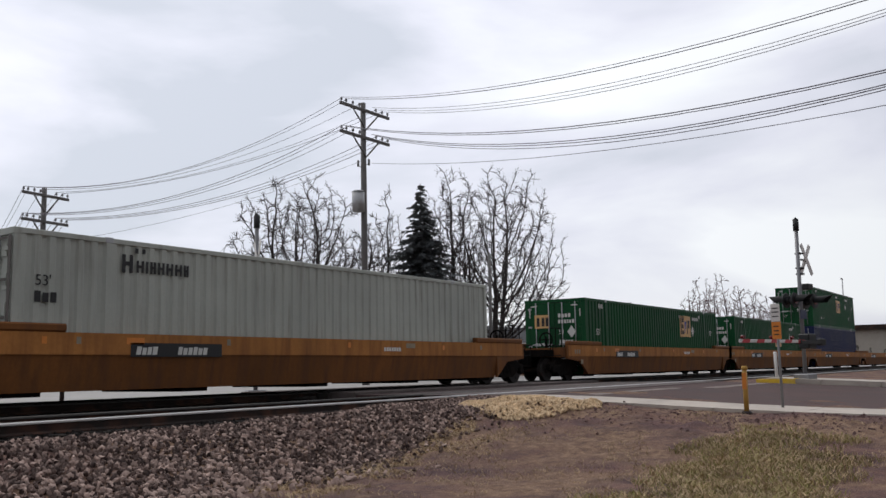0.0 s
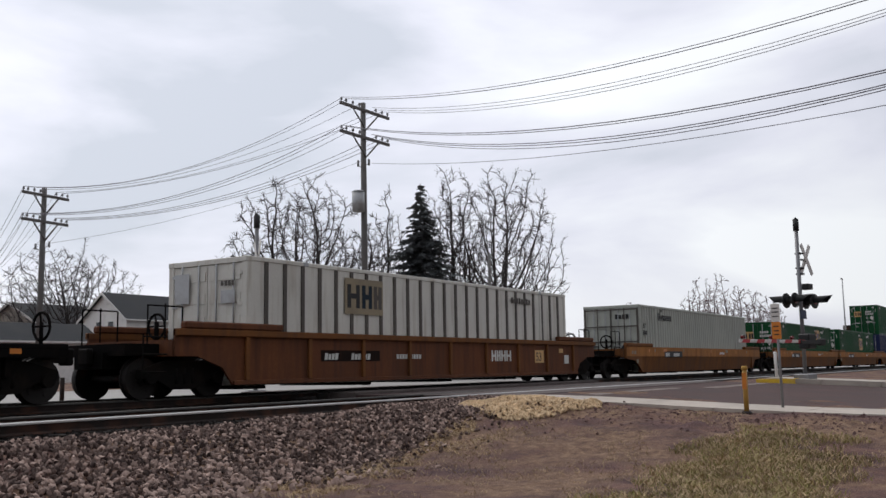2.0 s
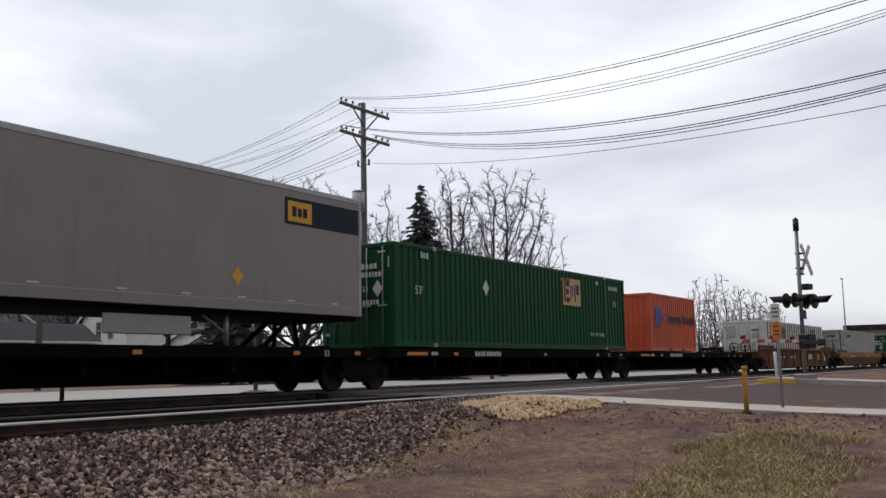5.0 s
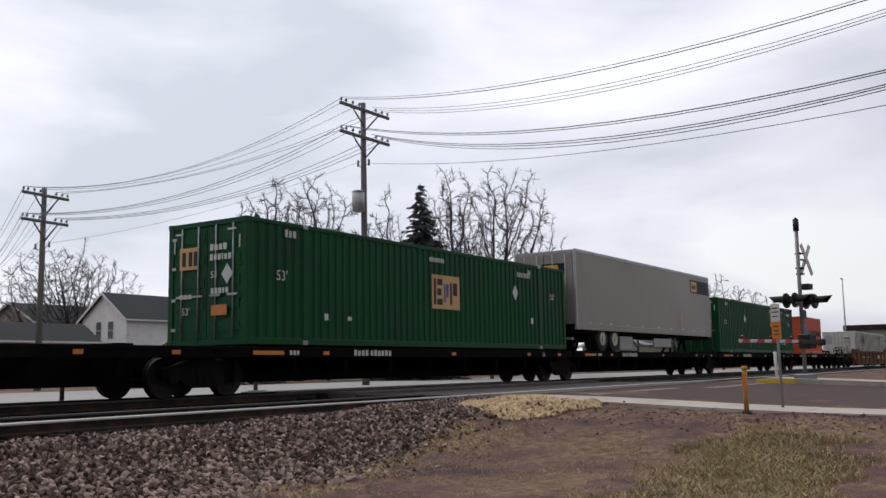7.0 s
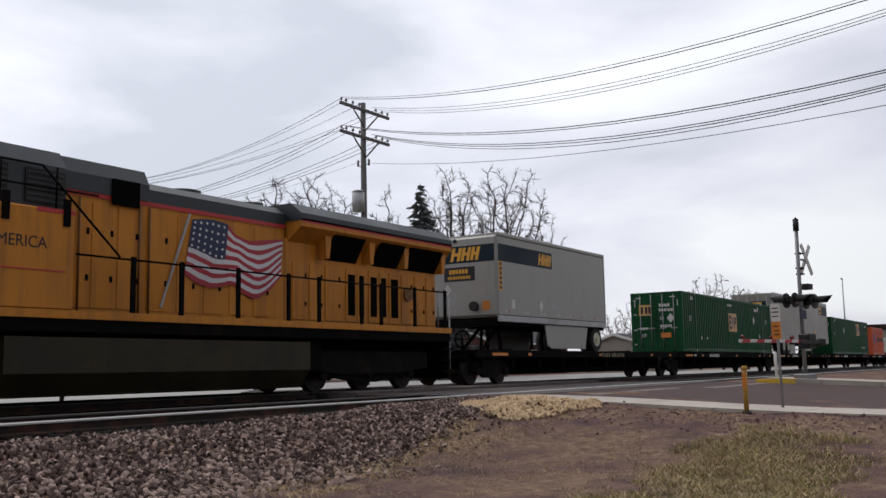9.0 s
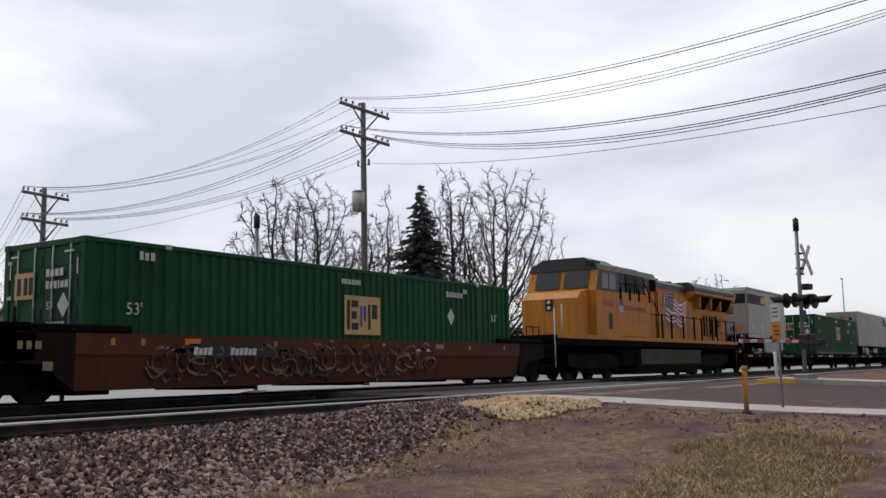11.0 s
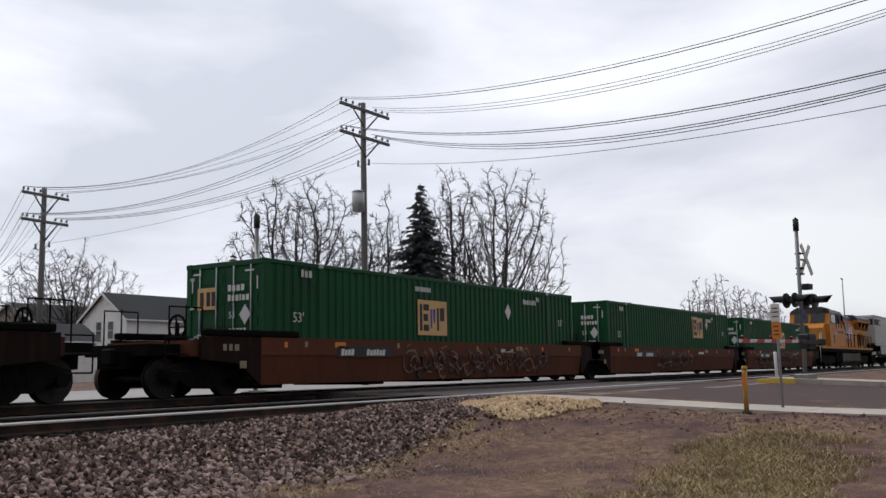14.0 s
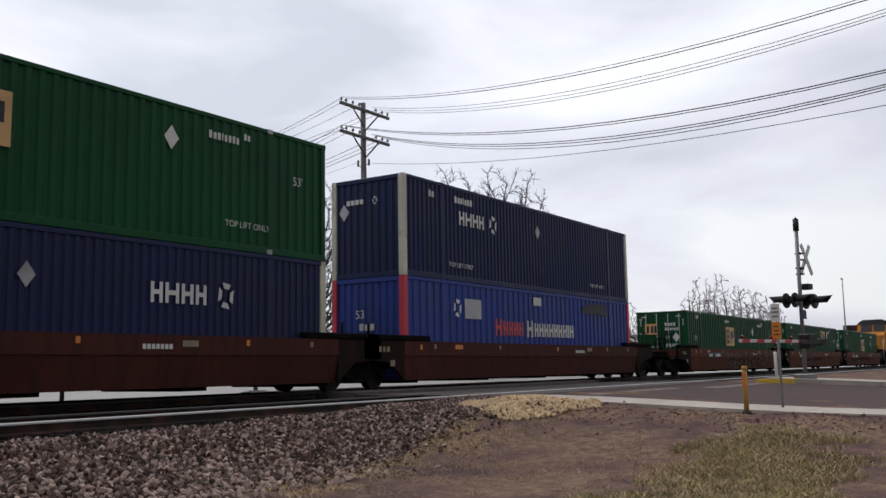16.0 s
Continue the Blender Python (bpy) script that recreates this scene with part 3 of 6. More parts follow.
def ring_wheel(bm, x, y, z, r):
    """A hand wheel across the car: a rim of short rods and four spokes."""
    rim = [(x, y + r * math.cos(6.2832 * k / 14), z + r * math.sin(6.2832 * k / 14)) for k in range(14)]
    for a, b in zip(rim, rim[1:] + rim[:1]):
        tube(bm, a, b, 0.028, seg=5)
    for k in (0, 3, 7, 10):
        tube(bm, (x, y, z), rim[k], 0.02, seg=5)


def end_platform(parent, xc, s, paint):
    """The end of a well car over its truck: deck, braced bulkhead posts, grab rails."""
    bm = box(B(), xc - 0.95, xc + 0.95, -1.0, 1.0, 0.88, 1.12)
    box(bm, xc - 0.6, xc + 0.6, -0.3, 0.3, 0.7, 0.88)
    part("end_platform", bm, M["black_car"], parent)
    for y in (-1.05, 1.05):
        bm = B()
        for dx in (-0.45, 0.0, 0.45):
            tube(bm, (xc + dx, y, 1.12), (xc + dx, y, 1.95 - 0.12 * abs(dx)), 0.018, seg=5)
        tube(bm, (xc - 0.45, y, 1.9), (xc + 0.45, y, 1.9), 0.018, seg=5)
        part("grab_rail", bm, M["black_car"], parent)
    bm = tube(B(), (xc - s * 0.2, -0.55, 1.12), (xc - s * 0.2, -0.55, 1.6), 0.05, seg=8)
    ring_wheel(bm, xc - s * 0.2, -0.55, 1.5, 0.26)
    part("brake_wheel", bm, M["black_car"], parent)


def well_car(label, place, paint, band, style="smooth", ends=(-1, 1), trucks=(-9.65, 9.65), top=1.28, seed=0, tag=True):
    """One well of a double-stack car. ends: which ends carry a coupler; trucks: truck centres that belong to this unit."""
    c = thing("well_car", label, "rail car", "rail cars of the train", at=(place, 0, 0))
    TRAIN.append((c, place))
    rnd = random.Random(seed)
    hw = 1.48
    dark_ends = style == "smooth" and paint is not M["yellow_car"]
    for s in (-1, 1):
        bm = B()
        if style == "smooth":
            # flat upper band, then a belly that slopes inwards
            za = 0.22
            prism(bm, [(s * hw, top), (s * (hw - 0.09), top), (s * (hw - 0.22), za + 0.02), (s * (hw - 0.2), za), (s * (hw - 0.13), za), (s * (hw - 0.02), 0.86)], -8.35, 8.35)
            ends_bm = B() if dark_ends else bm
            for e in (-1, 1):
                slab(ends_bm, [(e * 8.351, 0.22), (e * 9.0, 0.7), (e * 10.1, 0.8), (e * 10.1, top - 0.002), (e * 8.351, top - 0.002)], *sorted((s * (hw - 0.09), s * (hw - 0.005))))
        else:
            slab(bm, [(-8.6, 0.26), (-8.9, 0.62), (-9.6, 0.86), (-10.2, 0.86), (-10.2, top), (10.2, top), (10.2, 0.86), (9.6, 0.86), (8.9, 0.62), (8.6, 0.26)], *sorted((s * (hw - 0.12), s * (hw - 0.06))))
        side = part("side_sill", bm, paint, c)
        if style == "smooth":
            if dark_ends:
                part("side_end", ends_bm, M["dark_brown"], side, "blackish brown end of the side sill")
            # on yellow cars the chord's paler colour stands for light the sloping belly misses
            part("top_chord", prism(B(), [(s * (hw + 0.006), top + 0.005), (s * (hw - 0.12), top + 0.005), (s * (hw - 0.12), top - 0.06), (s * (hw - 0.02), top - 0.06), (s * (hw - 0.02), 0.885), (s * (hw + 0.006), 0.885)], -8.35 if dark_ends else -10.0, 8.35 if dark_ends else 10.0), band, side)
        else:
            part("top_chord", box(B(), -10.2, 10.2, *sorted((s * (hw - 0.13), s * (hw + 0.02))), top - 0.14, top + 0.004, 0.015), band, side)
            part("bottom_chord", box(B(), -8.6, 8.6, *sorted((s * (hw - 0.13), s * (hw + 0.0))), 0.24, 0.34, 0.01), paint, side)
            for k in range(9):
                x = -8.2 + 2.06 * k
                part("side_rib", box(B(), x - 0.06, x + 0.06, *sorted((s * (hw - 0.06), s * (hw + 0.012))), 0.341, top - 0.141, 0.01), band, side)
        for e in (-1, 1):
            x0, x1 = sorted((e * 7.1, e * 10.0))
            bm = box(B(), x0, x1, *sorted((s * (hw - 0.16), s * (hw + 0.03))), top + 0.006, top + 0.16, 0.03)
            part("corner_guide", bm, M["black_car"] if style == "smooth" and paint is not M["yellow_car"] else paint, side)
        if s < 0:
            y = -hw - 0.008
            k = 0
            for x in (-7.6, -6.9, -5.8, -3.2, 0.9, 3.4, 5.2, 7.3):
                k += 1
                z0 = 1.05 + rnd.random() * 0.04
                if style == "smooth":
                    plate("reflector", x, x + (0.42 if k % 3 == 0 else 0.1), z0, z0 + 0.13, y, M["orange_tag"] if k % 2 else M["faded_tan"], side)
            if tag:
                z0 = 0.885 if style == "smooth" else 0.78
                yy = y if style == "smooth" else -hw + 0.058
                xs = -5.7
                plate("number_board", xs, xs + 2.35, z0 - 0.04, z0 + 0.23, yy, M["letter_black"] if style == "smooth" else M["dark_brown"], side, "dark number board")
                bars(xs + 0.12, z0, 0.16, (0.7, 0.6, 0.6, 0.7), yy - 0.005, M["letter_white"], side, 0.18, 0.03)
                bars(xs + 1.15, z0, 0.16, (0.65, 0.65, 0.65, 0.65, 0.65, 0.65), yy - 0.005, M["letter_white"], side, 0.18, 0.03)
            if style != "smooth":
                bm = B()
                yy = -hw + 0.058
                part("number_board", slab(bm, [(5.35, 0.66), (6.0, 0.66), (6.0, 1.08), (5.35, 1.08)], yy - 0.004, yy), M["tan"], side)
                side_text("53", 5.42, yy - 0.006, 0.72, 0.42, M["letter_black"], side)
                wordmark(2.45, 0.72, 0.34, (0.85, 0.7, 0.85, 0.9), yy, M["letter_white"], side, 0.12, stroke=0.26)
                bars(-2.6, 0.8, 0.12, (0.8,) * 9, yy, M["letter_white"], side, 0.3)
                plate("placard", 7.6, 7.95, 0.62, 0.92, yy, M["letter_white"], side)
                plate("placard", 7.2, 7.5, 1.0, 1.15, yy, M["tan"], side)
            else:
                bars(2.4, 1.0, 0.1, (0.8,) * 7, y, M["letter_white"], side, 0.3)
                bars(-9.5, 0.98, 0.14, (0.7, 0.7, 0.9), y, M["faded_tan"], side, 0.5)
                plate("placard", -9.0, -8.8, 0.6, 0.76, -hw - 0.0, M["faded_tan"], side)
    for x in (-7.8, -3.9, 0.0, 3.9, 7.8):
        part("cross_bearer", box(B(), x - 0.35, x + 0.35, -1.28, 1.28, 0.14, 0.22), M["black_car"], c)
    for e in (-1, 1):
        x0, x1 = sorted((e * 8.36, e * 8.6))
        part("bulkhead", box(B(), x0, x1, -1.36, 1.36, 0.55, 1.2), M["black_car"] if style == "smooth" else paint, c)
        x0, x1 = sorted((e * 8.6, e * (11.2 if e in ends else 9.7)))
        part("end_sill", box(B(), x0, x1, -0.45, 0.45, 0.62, 0.95), M["black_car"], c)
        x0, x1 = sorted((e * 9.95, e * 10.25))
        part("end_beam", box(B(), x0, x1, -1.38, 1.38, 0.86, 1.2), paint, c)
        if e in ends:
            end_platform(c, e * 10.15, e, paint)
            coupler(c, e * 11.2, e)
            bm = tube(B(), (e * 10.9, -1.3, 0.55), (e * 10.9, -1.3, 1.3), 0.018, seg=5)
            for zz in (0.55, 0.9, 1.25):
                tube(bm, (e * 10.3, -1.3, zz), (e * 10.9, -1.3, zz), 0.018, seg=5)
            part("ladder", bm, M["steel_dark"], c)
        else:
            x = e * 9.2
            bm = box(B(), x - 0.1, x + 0.1, -1.2, 1.2, 1.2, 1.26)
            for y in (-0.9, 0.0, 0.9):
                tube(bm, (x, y, 1.25), (x, y, 1.75), 0.03, seg=6)
            part("walkway", bm, M["black_car"], c)
    for x in trucks:
        truck(c, x)
    return c


def graffiti(c, x0, x1, seed):
    """Loops of faded spray paint along a car's side, one mesh for each colour."""
    rnd = random.Random(seed)
    side = [o for o in c.children if o.name.startswith("side_sill")][0]
    for m, w in ((M["graffiti_dark"], 0.05), (M["graffiti_pale"], 0.028), (M["graffiti_dark"], 0.03), (M["graffiti_pale"], 0.018)):
        x = x0
        while x < x1:
            bm = B()
            r = 0.12 + 0.3 * rnd.random()
            zc = 0.62 + 0.26 * rnd.random()
            tall = 0.16 + 0.2 * rnd.random()
            a0, a1 = rnd.random() * 6, 2.0 + rnd.random() * 3.5
            pts = []
            for k in range(9):
                a = a0 + a1 * k / 8
                pts.append((x + r * 0.9 * math.cos(a), zc + tall * math.sin(a) * (0.8 + 0.4 * rnd.random())))
            for (xa, za), (xb, zb) in zip(pts, pts[1:]):
                ya = -1.493 + max(0, (0.86 - za)) * 0.17
                yb = -1.493 + max(0, (0.86 - zb)) * 0.17
                f = [(xa, ya, za - w), (xa + 0.02, ya, za + w), (xb + 0.02, yb, zb + w), (xb, yb, zb - w)]
                bm.faces.new([bm.verts.new(v) for v in f])
            x += 0.2 + 0.35 * rnd.random()
            part("graffiti", bm, m, side)


def spine_car(place, rear, front, trucks, ends=(), hitch=None, seed=0, folded=False):
    """A platform of an all-purpose spine car, from rear to front along the train."""
    c = thing("spine_car", "sooty black all-purpose spine car platform", "rail car", "rail cars of the train", at=(place, 0, 0))
    TRAIN.append((c, place))
    a, b = rear - place, front - place
    bm = prism(B(), [(-0.42, 0.28), (0.42, 0.28), (0.42, 0.98), (-0.42, 0.98)], a + 1.5, b - 1.5)
    for x0, x1 in ((a, a + 1.49), (b - 1.49, b)):
        box(bm, x0, x1, -0.42, 0.42, 0.72, 0.98)
    part("centre_spine", bm, M["black_car"], c)
    for s in (-1, 1):
        bm = box(B(), a + 0.05, b - 0.05, *sorted((s * 0.75, s * 1.32)), 0.985, 1.08, 0.01)
        box(bm, a + 0.05, b - 0.05, *sorted((s * 1.24, s * 1.32)), 0.84, 0.985)
        dk = part("side_deck", bm, M["black_car"], c)
        k = 0
        x = a + 0.6
        while x < b - 0.6:
            part("outrigger", slab(B(), [(x - 0.06, 0.5), (x + 0.06, 0.5), (x + 0.06, 0.984), (x - 0.06, 0.984)], *sorted((s * 0.421, s * 1.23))), M["black_car"], dk)
            x += 1.9
        if s < 0:
            y = -1.321
            rnd = random.Random(seed)
            for x in (a + 1.0, a + 3.4, a + 9.2, b - 3.5, b - 1.2):
                if a < x < b - 1:
                    plate("reflector", x, x + (1.0 if x == a + 1.0 else 0.22), 0.9, 0.99, y, M["orange_tag"], dk)
            if seed == 5:
                bars(a + 9.5, 0.86, 0.16, (0.6, 0.6, 0.6, 0.6, 0.001, 0.6, 0.6, 0.6, 0.6, 0.6, 0.6), y, M["faded_tan"], dk, 0.75)
            elif b - a > 10:
                bars(a + 4.6, 0.88, 0.15, (0.7, 0.7, 0.7, 0.7, 0.001, 0.7, 0.7, 0.7, 0.7, 0.7, 0.7), y, M["letter_white"], dk, 0.35)
                bars(a + 2.2, 0.9, 0.1, (0.8, 0.8, 0.8), y, M["letter_white"], dk, 0.4)
                side_text("53", b - 2.4, y - 0.005, 0.87, 0.2, M["letter_white"], dk)
    for x in (a + 2.0, a + 6, b - 6, b - 2.5):
        part("cross_deck", box(B(), x, x + 0.4, -1.25, 1.25, 1.081, 1.12), M["black_car"], c)
    if hitch is not None and folded:
        x = hitch - place
        bm = box(B(), x - 0.5, x + 0.4, -0.45, 0.45, 1.3, 1.4, 0.02)
        for y in (-0.42, 0.42):
            tube(bm, (x - 1.3, y, 1.1), (x - 0.2, y * 0.8, 1.33), 0.06, seg=6)
            tube(bm, (x + 0.9, y, 1.1), (x + 0.2, y * 0.8, 1.33), 0.06, seg=6)
        part("trailer_hitch", bm, M["steel_dark"], c, "folded trailer hitch")
    elif hitch is not None:
        x = hitch - place
        bm = box(B(), x - 0.4, x + 0.4, -0.45, 0.45, 1.86, 1.95)
        for y in (-0.4, 0.4):
            tube(bm, (x - 1.1, y, 1.08), (x, y * 0.8, 1.87), 0.06, seg=6)
            tube(bm, (x + 0.15, y, 1.08), (x + 0.1, y * 0.8, 1.87), 0.06, seg=6)
        part("trailer_hitch", bm, M["steel_dark"], c)
    for e in ends:
        x = b if e > 0 else a
        coupler(c, x + e * 0.75, e)
        bm = box(B(), min(x, x - e * 0.4), max(x, x - e * 0.4), -1.0, 1.0, 0.8, 0.97)
        part("end_beam", bm, M["black_car"], c)
        bm = tube(B(), (x - e * 0.2, -0.7, 0.97), (x - e * 0.2, -0.7, 1.5), 0.04, seg=6)
        ring_wheel(bm, x - e * 0.2, -0.7, 1.42, 0.26)
        part("brake_wheel", bm, M["black_car"], c)
    for x in trucks:
        truck(c, x - place)
    return c


def road_wheel(parent, x, y, r=0.5):
    bm = B()
    tube(bm, (x, y - 0.13, 1.08 + r), (x, y + 0.13, 1.08 + r), r, seg=24)
    w = part("tyre", bm, M["rubber"], parent)
    bm = tube(B(), (x, y - 0.15, 1.08 + r), (x, y - 0.13, 1.08 + r), 0.27, seg=18)
    tube(bm, (x, y - 0.19, 1.08 + r), (x, y - 0.15, 1.08 + r), 0.11, seg=12)
    part("rim", bm, M["cream_post"], w, "pale steel rim")


def trailer_long(place):
    c = thing("semi_trailer", "silver-grey box semi-trailer riding on a spine car", "trailer", "trailers on the train", at=(place, 0, 0))
    TRAIN.append((c, place))
    hx, hy, z0, z1 = 8.0, 1.295, 1.88, 4.95
    part("body", box(B(), -hx + 0.03, hx - 0.03, -hy, hy, z0 + 0.2, z1 - 0.08, 0.03), M["silver"], c)
    for s in (-1, 1):
        part("top_rail", box(B(), -hx, hx, *sorted((s * (hy + 0.012), s * (hy - 0.06))), z1 - 0.14, z1, 0.015), M["galv"], c)
        part("bottom_rail", box(B(), -hx, hx, *sorted((s * (hy + 0.012), s * (hy - 0.06))), z0, z0 + 0.24, 0.015), M["silver"], c)
        for x in (-hx + 0.05, hx - 0.05):
            part("corner_post", box(B(), x - 0.06, x + 0.06, *sorted((s * (hy + 0.014), s * (hy - 0.09))), z0, z1 - 0.02, 0.02), M["galv"], c)
    part("roof", box(B(), -hx + 0.05, hx - 0.05, -hy + 0.06, hy - 0.06, z1 - 0.075, z1 - 0.03), M["pale"], c)
    part("floor_frame", box(B(), -hx + 0.1, hx - 0.1, -1.2, 1.2, z0 - 0.12, z0 + 0.1), M["black_car"], c)
    p = plate("emblem_band", hx - 2.9, hx - 0.12, z1 - 0.95, z1 - 0.3, -hy - 0.002, M["slate"], c, "dark blue band")
    plate("emblem", hx - 2.8, hx - 1.95, z1 - 0.88, z1 - 0.38, -hy - 0.007, M["letter_yellow"], p, "amber emblem block")
    bars(hx - 2.65, z1 - 0.75, 0.24, (0.6, 0.6, 0.6), -hy - 0.012, M["slate"], p, 0.2)
    diamond(hx - 4.4, z0 + 0.75, 0.22, -hy - 0.002, M["letter_yellow"], c, "small amber placard")
    for x in (-6.9, -5.9, -4.9, -3.2, -1.5, 0.4, 2.0, 3.6, 5.2, 6.8):
        plate("marker_reflector", x, x + 0.25, z0 + 0.27, z0 + 0.31, -hy - 0.002, M["letter_white"], c)
    # the rear doors: dark upper panels and frame
    for s in (-1, 1):
        y0, y1 = sorted((s * 0.02, s * (hy - 0.1)))
        d = part("door", box(B(), -hx - 0.01, -hx + 0.03, y0, y1, z0 + 0.22, z1 - 0.16, 0.008), M["silver"], c)
        for k in (0.25, 0.7):
            y = y0 + (y1 - y0) * k
            part("lock_bar", tube(B(), (-hx - 0.03, y, z0 + 0.2), (-hx - 0.03, y, z1 - 0.2), 0.018, seg=6), M["galv"], d)
    plate_z = z1 - 0.95
    end_plate("emblem_band", -0.9, 0.1, plate_z, plate_z + 0.42, -hx - 0.012, M["slate"], c)
    end_plate("emblem", -0.6, 0.0, plate_z + 0.1, plate_z + 0.36, -hx - 0.018, M["letter_yellow"], c)
    part("bumper", box(B(), -hx, -hx + 0.1, -1.1, 1.1, 1.5, 1.6), M["galv"], c)
    # tandem axles, mud flap, landing gear
    for x in (-5.5, -4.3):
        for y in (-1.08, -0.76, 0.76, 1.08):
            road_wheel(c, x, y)
        part("axle", tube(B(), (x, -1.1, 1.58), (x, 1.1, 1.58), 0.07, seg=8), M["steel_dark"], c)
    part("bogie_frame", box(B(), -6.3, -3.5, -0.6, 0.6, 1.5, 1.75), M["steel_dark"], c)
    part("side_box", box(B(), -3.6, -2.2, -1.15, -0.7, 1.14, 1.72, 0.03), M["pale"], c, "pale equipment box")
    bm = B()
    for y in (-0.95, 0.95):
        tube(bm, (3.6, y, 1.12), (3.6, y, 1.9), 0.06, seg=8)
        tube(bm, (2.7, y, 1.88), (3.6, y, 1.35), 0.035, seg=6)
    tube(bm, (3.6, -0.95, 1.45), (3.6, 0.95, 1.45), 0.04, seg=6)
    part("landing_gear", bm, M["galv"], c)
    part("side_rack", box(B(), 0.2, 2.4, -1.18, -1.13, 1.3, 1.7, 0.02), M["pale"], c, "pale side panel under the floor")
    return c


def trailer_pup(place):
    c = thing("semi_trailer", "pale grey short semi-trailer with a dark blue band", "trailer", "trailers on the train", at=(place, 0, 0))
    TRAIN.append((c, place))
    hx, hy, z0, z1 = 4.3, 1.295, 2.0, 4.93
    part("body", box(B(), -hx + 0.01, hx - 0.03, -hy, hy, z0 + 0.15, z1 - 0.07, 0.09), M["pale"], c)
    for s in (-1, 1):
        part("top_rail", box(B(), -hx + 0.08, hx, *sorted((s * (hy + 0.01), s * (hy - 0.06))), z1 - 0.12, z1, 0.015), M["pale"], c)
        part("bottom_rail", box(B(), -hx + 0.08, hx, *sorted((s * (hy + 0.01), s * (hy - 0.06))), z0, z0 + 0.2, 0.015), M["galv"], c)
        part("corner_post", box(B(), hx - 0.1, hx, *sorted((s * (hy + 0.012), s * (hy - 0.09))), z0, z1, 0.02), M["galv"], c)
    part("roof", box(B(), -hx + 0.1, hx - 0.05, -hy + 0.06, hy - 0.06, z1 - 0.069, z1 - 0.02), M["pale"], c)
    part("floor_frame", box(B(), -hx + 0.05, hx - 0.05, -1.2, 1.2, z0 - 0.1, z0 + 0.1), M["black_car"], c)
    y = -hy - 0.002
    p = plate("band", -hx + 0.09, -0.35, z1 - 0.95, z1 - 0.38, y, M["slate"], c, "dark blue band")
    wordmark(-1.42, z1 - 0.87, 0.4, (0.8, 0.7, 0.65), y - 0.006, M["letter_yellow"], p, 0.08, 0.1, 0.27)
    x = -hx + 0.008
    p = end_plate("band", -hy + 0.09, hy - 0.09, z1 - 0.95, z1 - 0.38, x, M["slate"], c, "dark blue band")
    wordmark(-0.5, z1 - 0.88, 0.44, (0.85, 0.75, 0.7), 0, M["letter_yellow"], p, 0.08, 0.1, 0.27, end=x - 0.005)
    p = end_plate("sign", -0.45, 0.75, z1 - 1.55, z1 - 1.08, x, M["letter_black"], c, "dark sign with amber lettering")
    bars(-0.55, z1 - 1.3, 0.14, (0.7,) * 6, 0, M["letter_yellow"], p, 0.2, end=x - 0.005)
    bars(-0.6, z1 - 1.48, 0.1, (0.7,) * 9, 0, M["letter_yellow"], p, 0.3, end=x - 0.005)
    for yy, zz, r in ((0.62, 3.1, 0.2), (0.78, 2.78, 0.22), (0.42, 2.8, 0.22)):
        diamond(yy, zz, r, 0, M["letter_white"] if r < 0.21 else M["galv"], c, "diamond placard", end=x)
    part("lamp", tube(B(), (x - 0.03, 0.3, z1 - 0.2), (x, 0.3, z1 - 0.2), 0.07, seg=12), M["letter_black"], c)
    part("air_fitting", tube(B(), (x - 0.12, -0.42, 2.52), (x, -0.42, 2.52), 0.16, seg=12), M["letter_black"], c, "dark round fitting")
    end_plate("sticker", -1.0, -0.72, 2.38, 2.68, x, M["orange_tag"], c, "amber sticker")
    bm = B()
    slab(bm, [(-hx + 0.13, 3.0), (-hx + 0.33, 3.0), (-hx + 0.33, 4.0), (-hx + 0.13, 4.0)], y - 0.003, y)
    p = part("number_strip", bm, M["letter_yellow"], c)
    bm = B()
    for k in range(6):
        slab(bm, [(-hx + 0.17, 3.06 + 0.155 * k), (-hx + 0.29, 3.06 + 0.155 * k), (-hx + 0.29, 3.16 + 0.155 * k), (-hx + 0.17, 3.16 + 0.155 * k)], y - 0.009, y - 0.005)
    part("lettering_bar", bm, M["letter_black"], p)
    for dx, m in ((-1.25, "letter_white"), (-0.75, "galv"), (-0.3, "galv")):
        diamond(dx, 2.62, 0.2, y, M[m], c, "diamond placard")
    plate("sticker", -3.35, -3.15, 2.45, 2.75, y, M["letter_white"], c)
    for xx in (-3.8, -3.6, -2.5, -2.3, -1.3, -1.1, -0.1, 0.1, 1.0, 1.2, 2.0, 2.2, 3.2, 3.4):
        plate("marker_reflector", xx, xx + 0.1, z0 + 0.32, z0 + 0.37, y, M["letter_white"] if round(xx * 10) % 4 else M["letter_red"], c)
    for yy in (-1.08, -0.76, 0.76, 1.08):
        road_wheel(c, 3.5, yy, 0.46)
    part("axle", tube(B(), (3.5, -1.1, 1.54), (3.5, 1.1, 1.54), 0.07, seg=8), M["steel_dark"], c)
    part("suspension", box(B(), 2.9, 4.1, -0.6, 0.6, 1.6, 1.95), M["steel_dark"], c)
    for s in (-1, 1):
        part("side_skirt", slab(B(), [(-0.9, 1.98), (-0.7, 1.25), (-0.4, 1.16), (2.4, 1.16), (2.65, 1.98)], *sorted((s * 1.2, s * 1.24))), M["pale"], c, "pale grey side skirt")
    bm = B()
    for s in (-0.9, 0.9):
        tube(bm, (-1.3, s, 1.12), (-1.3, s, 1.95), 0.06, seg=8)
    part("landing_gear", bm, M["steel_dark"], c)
    return c


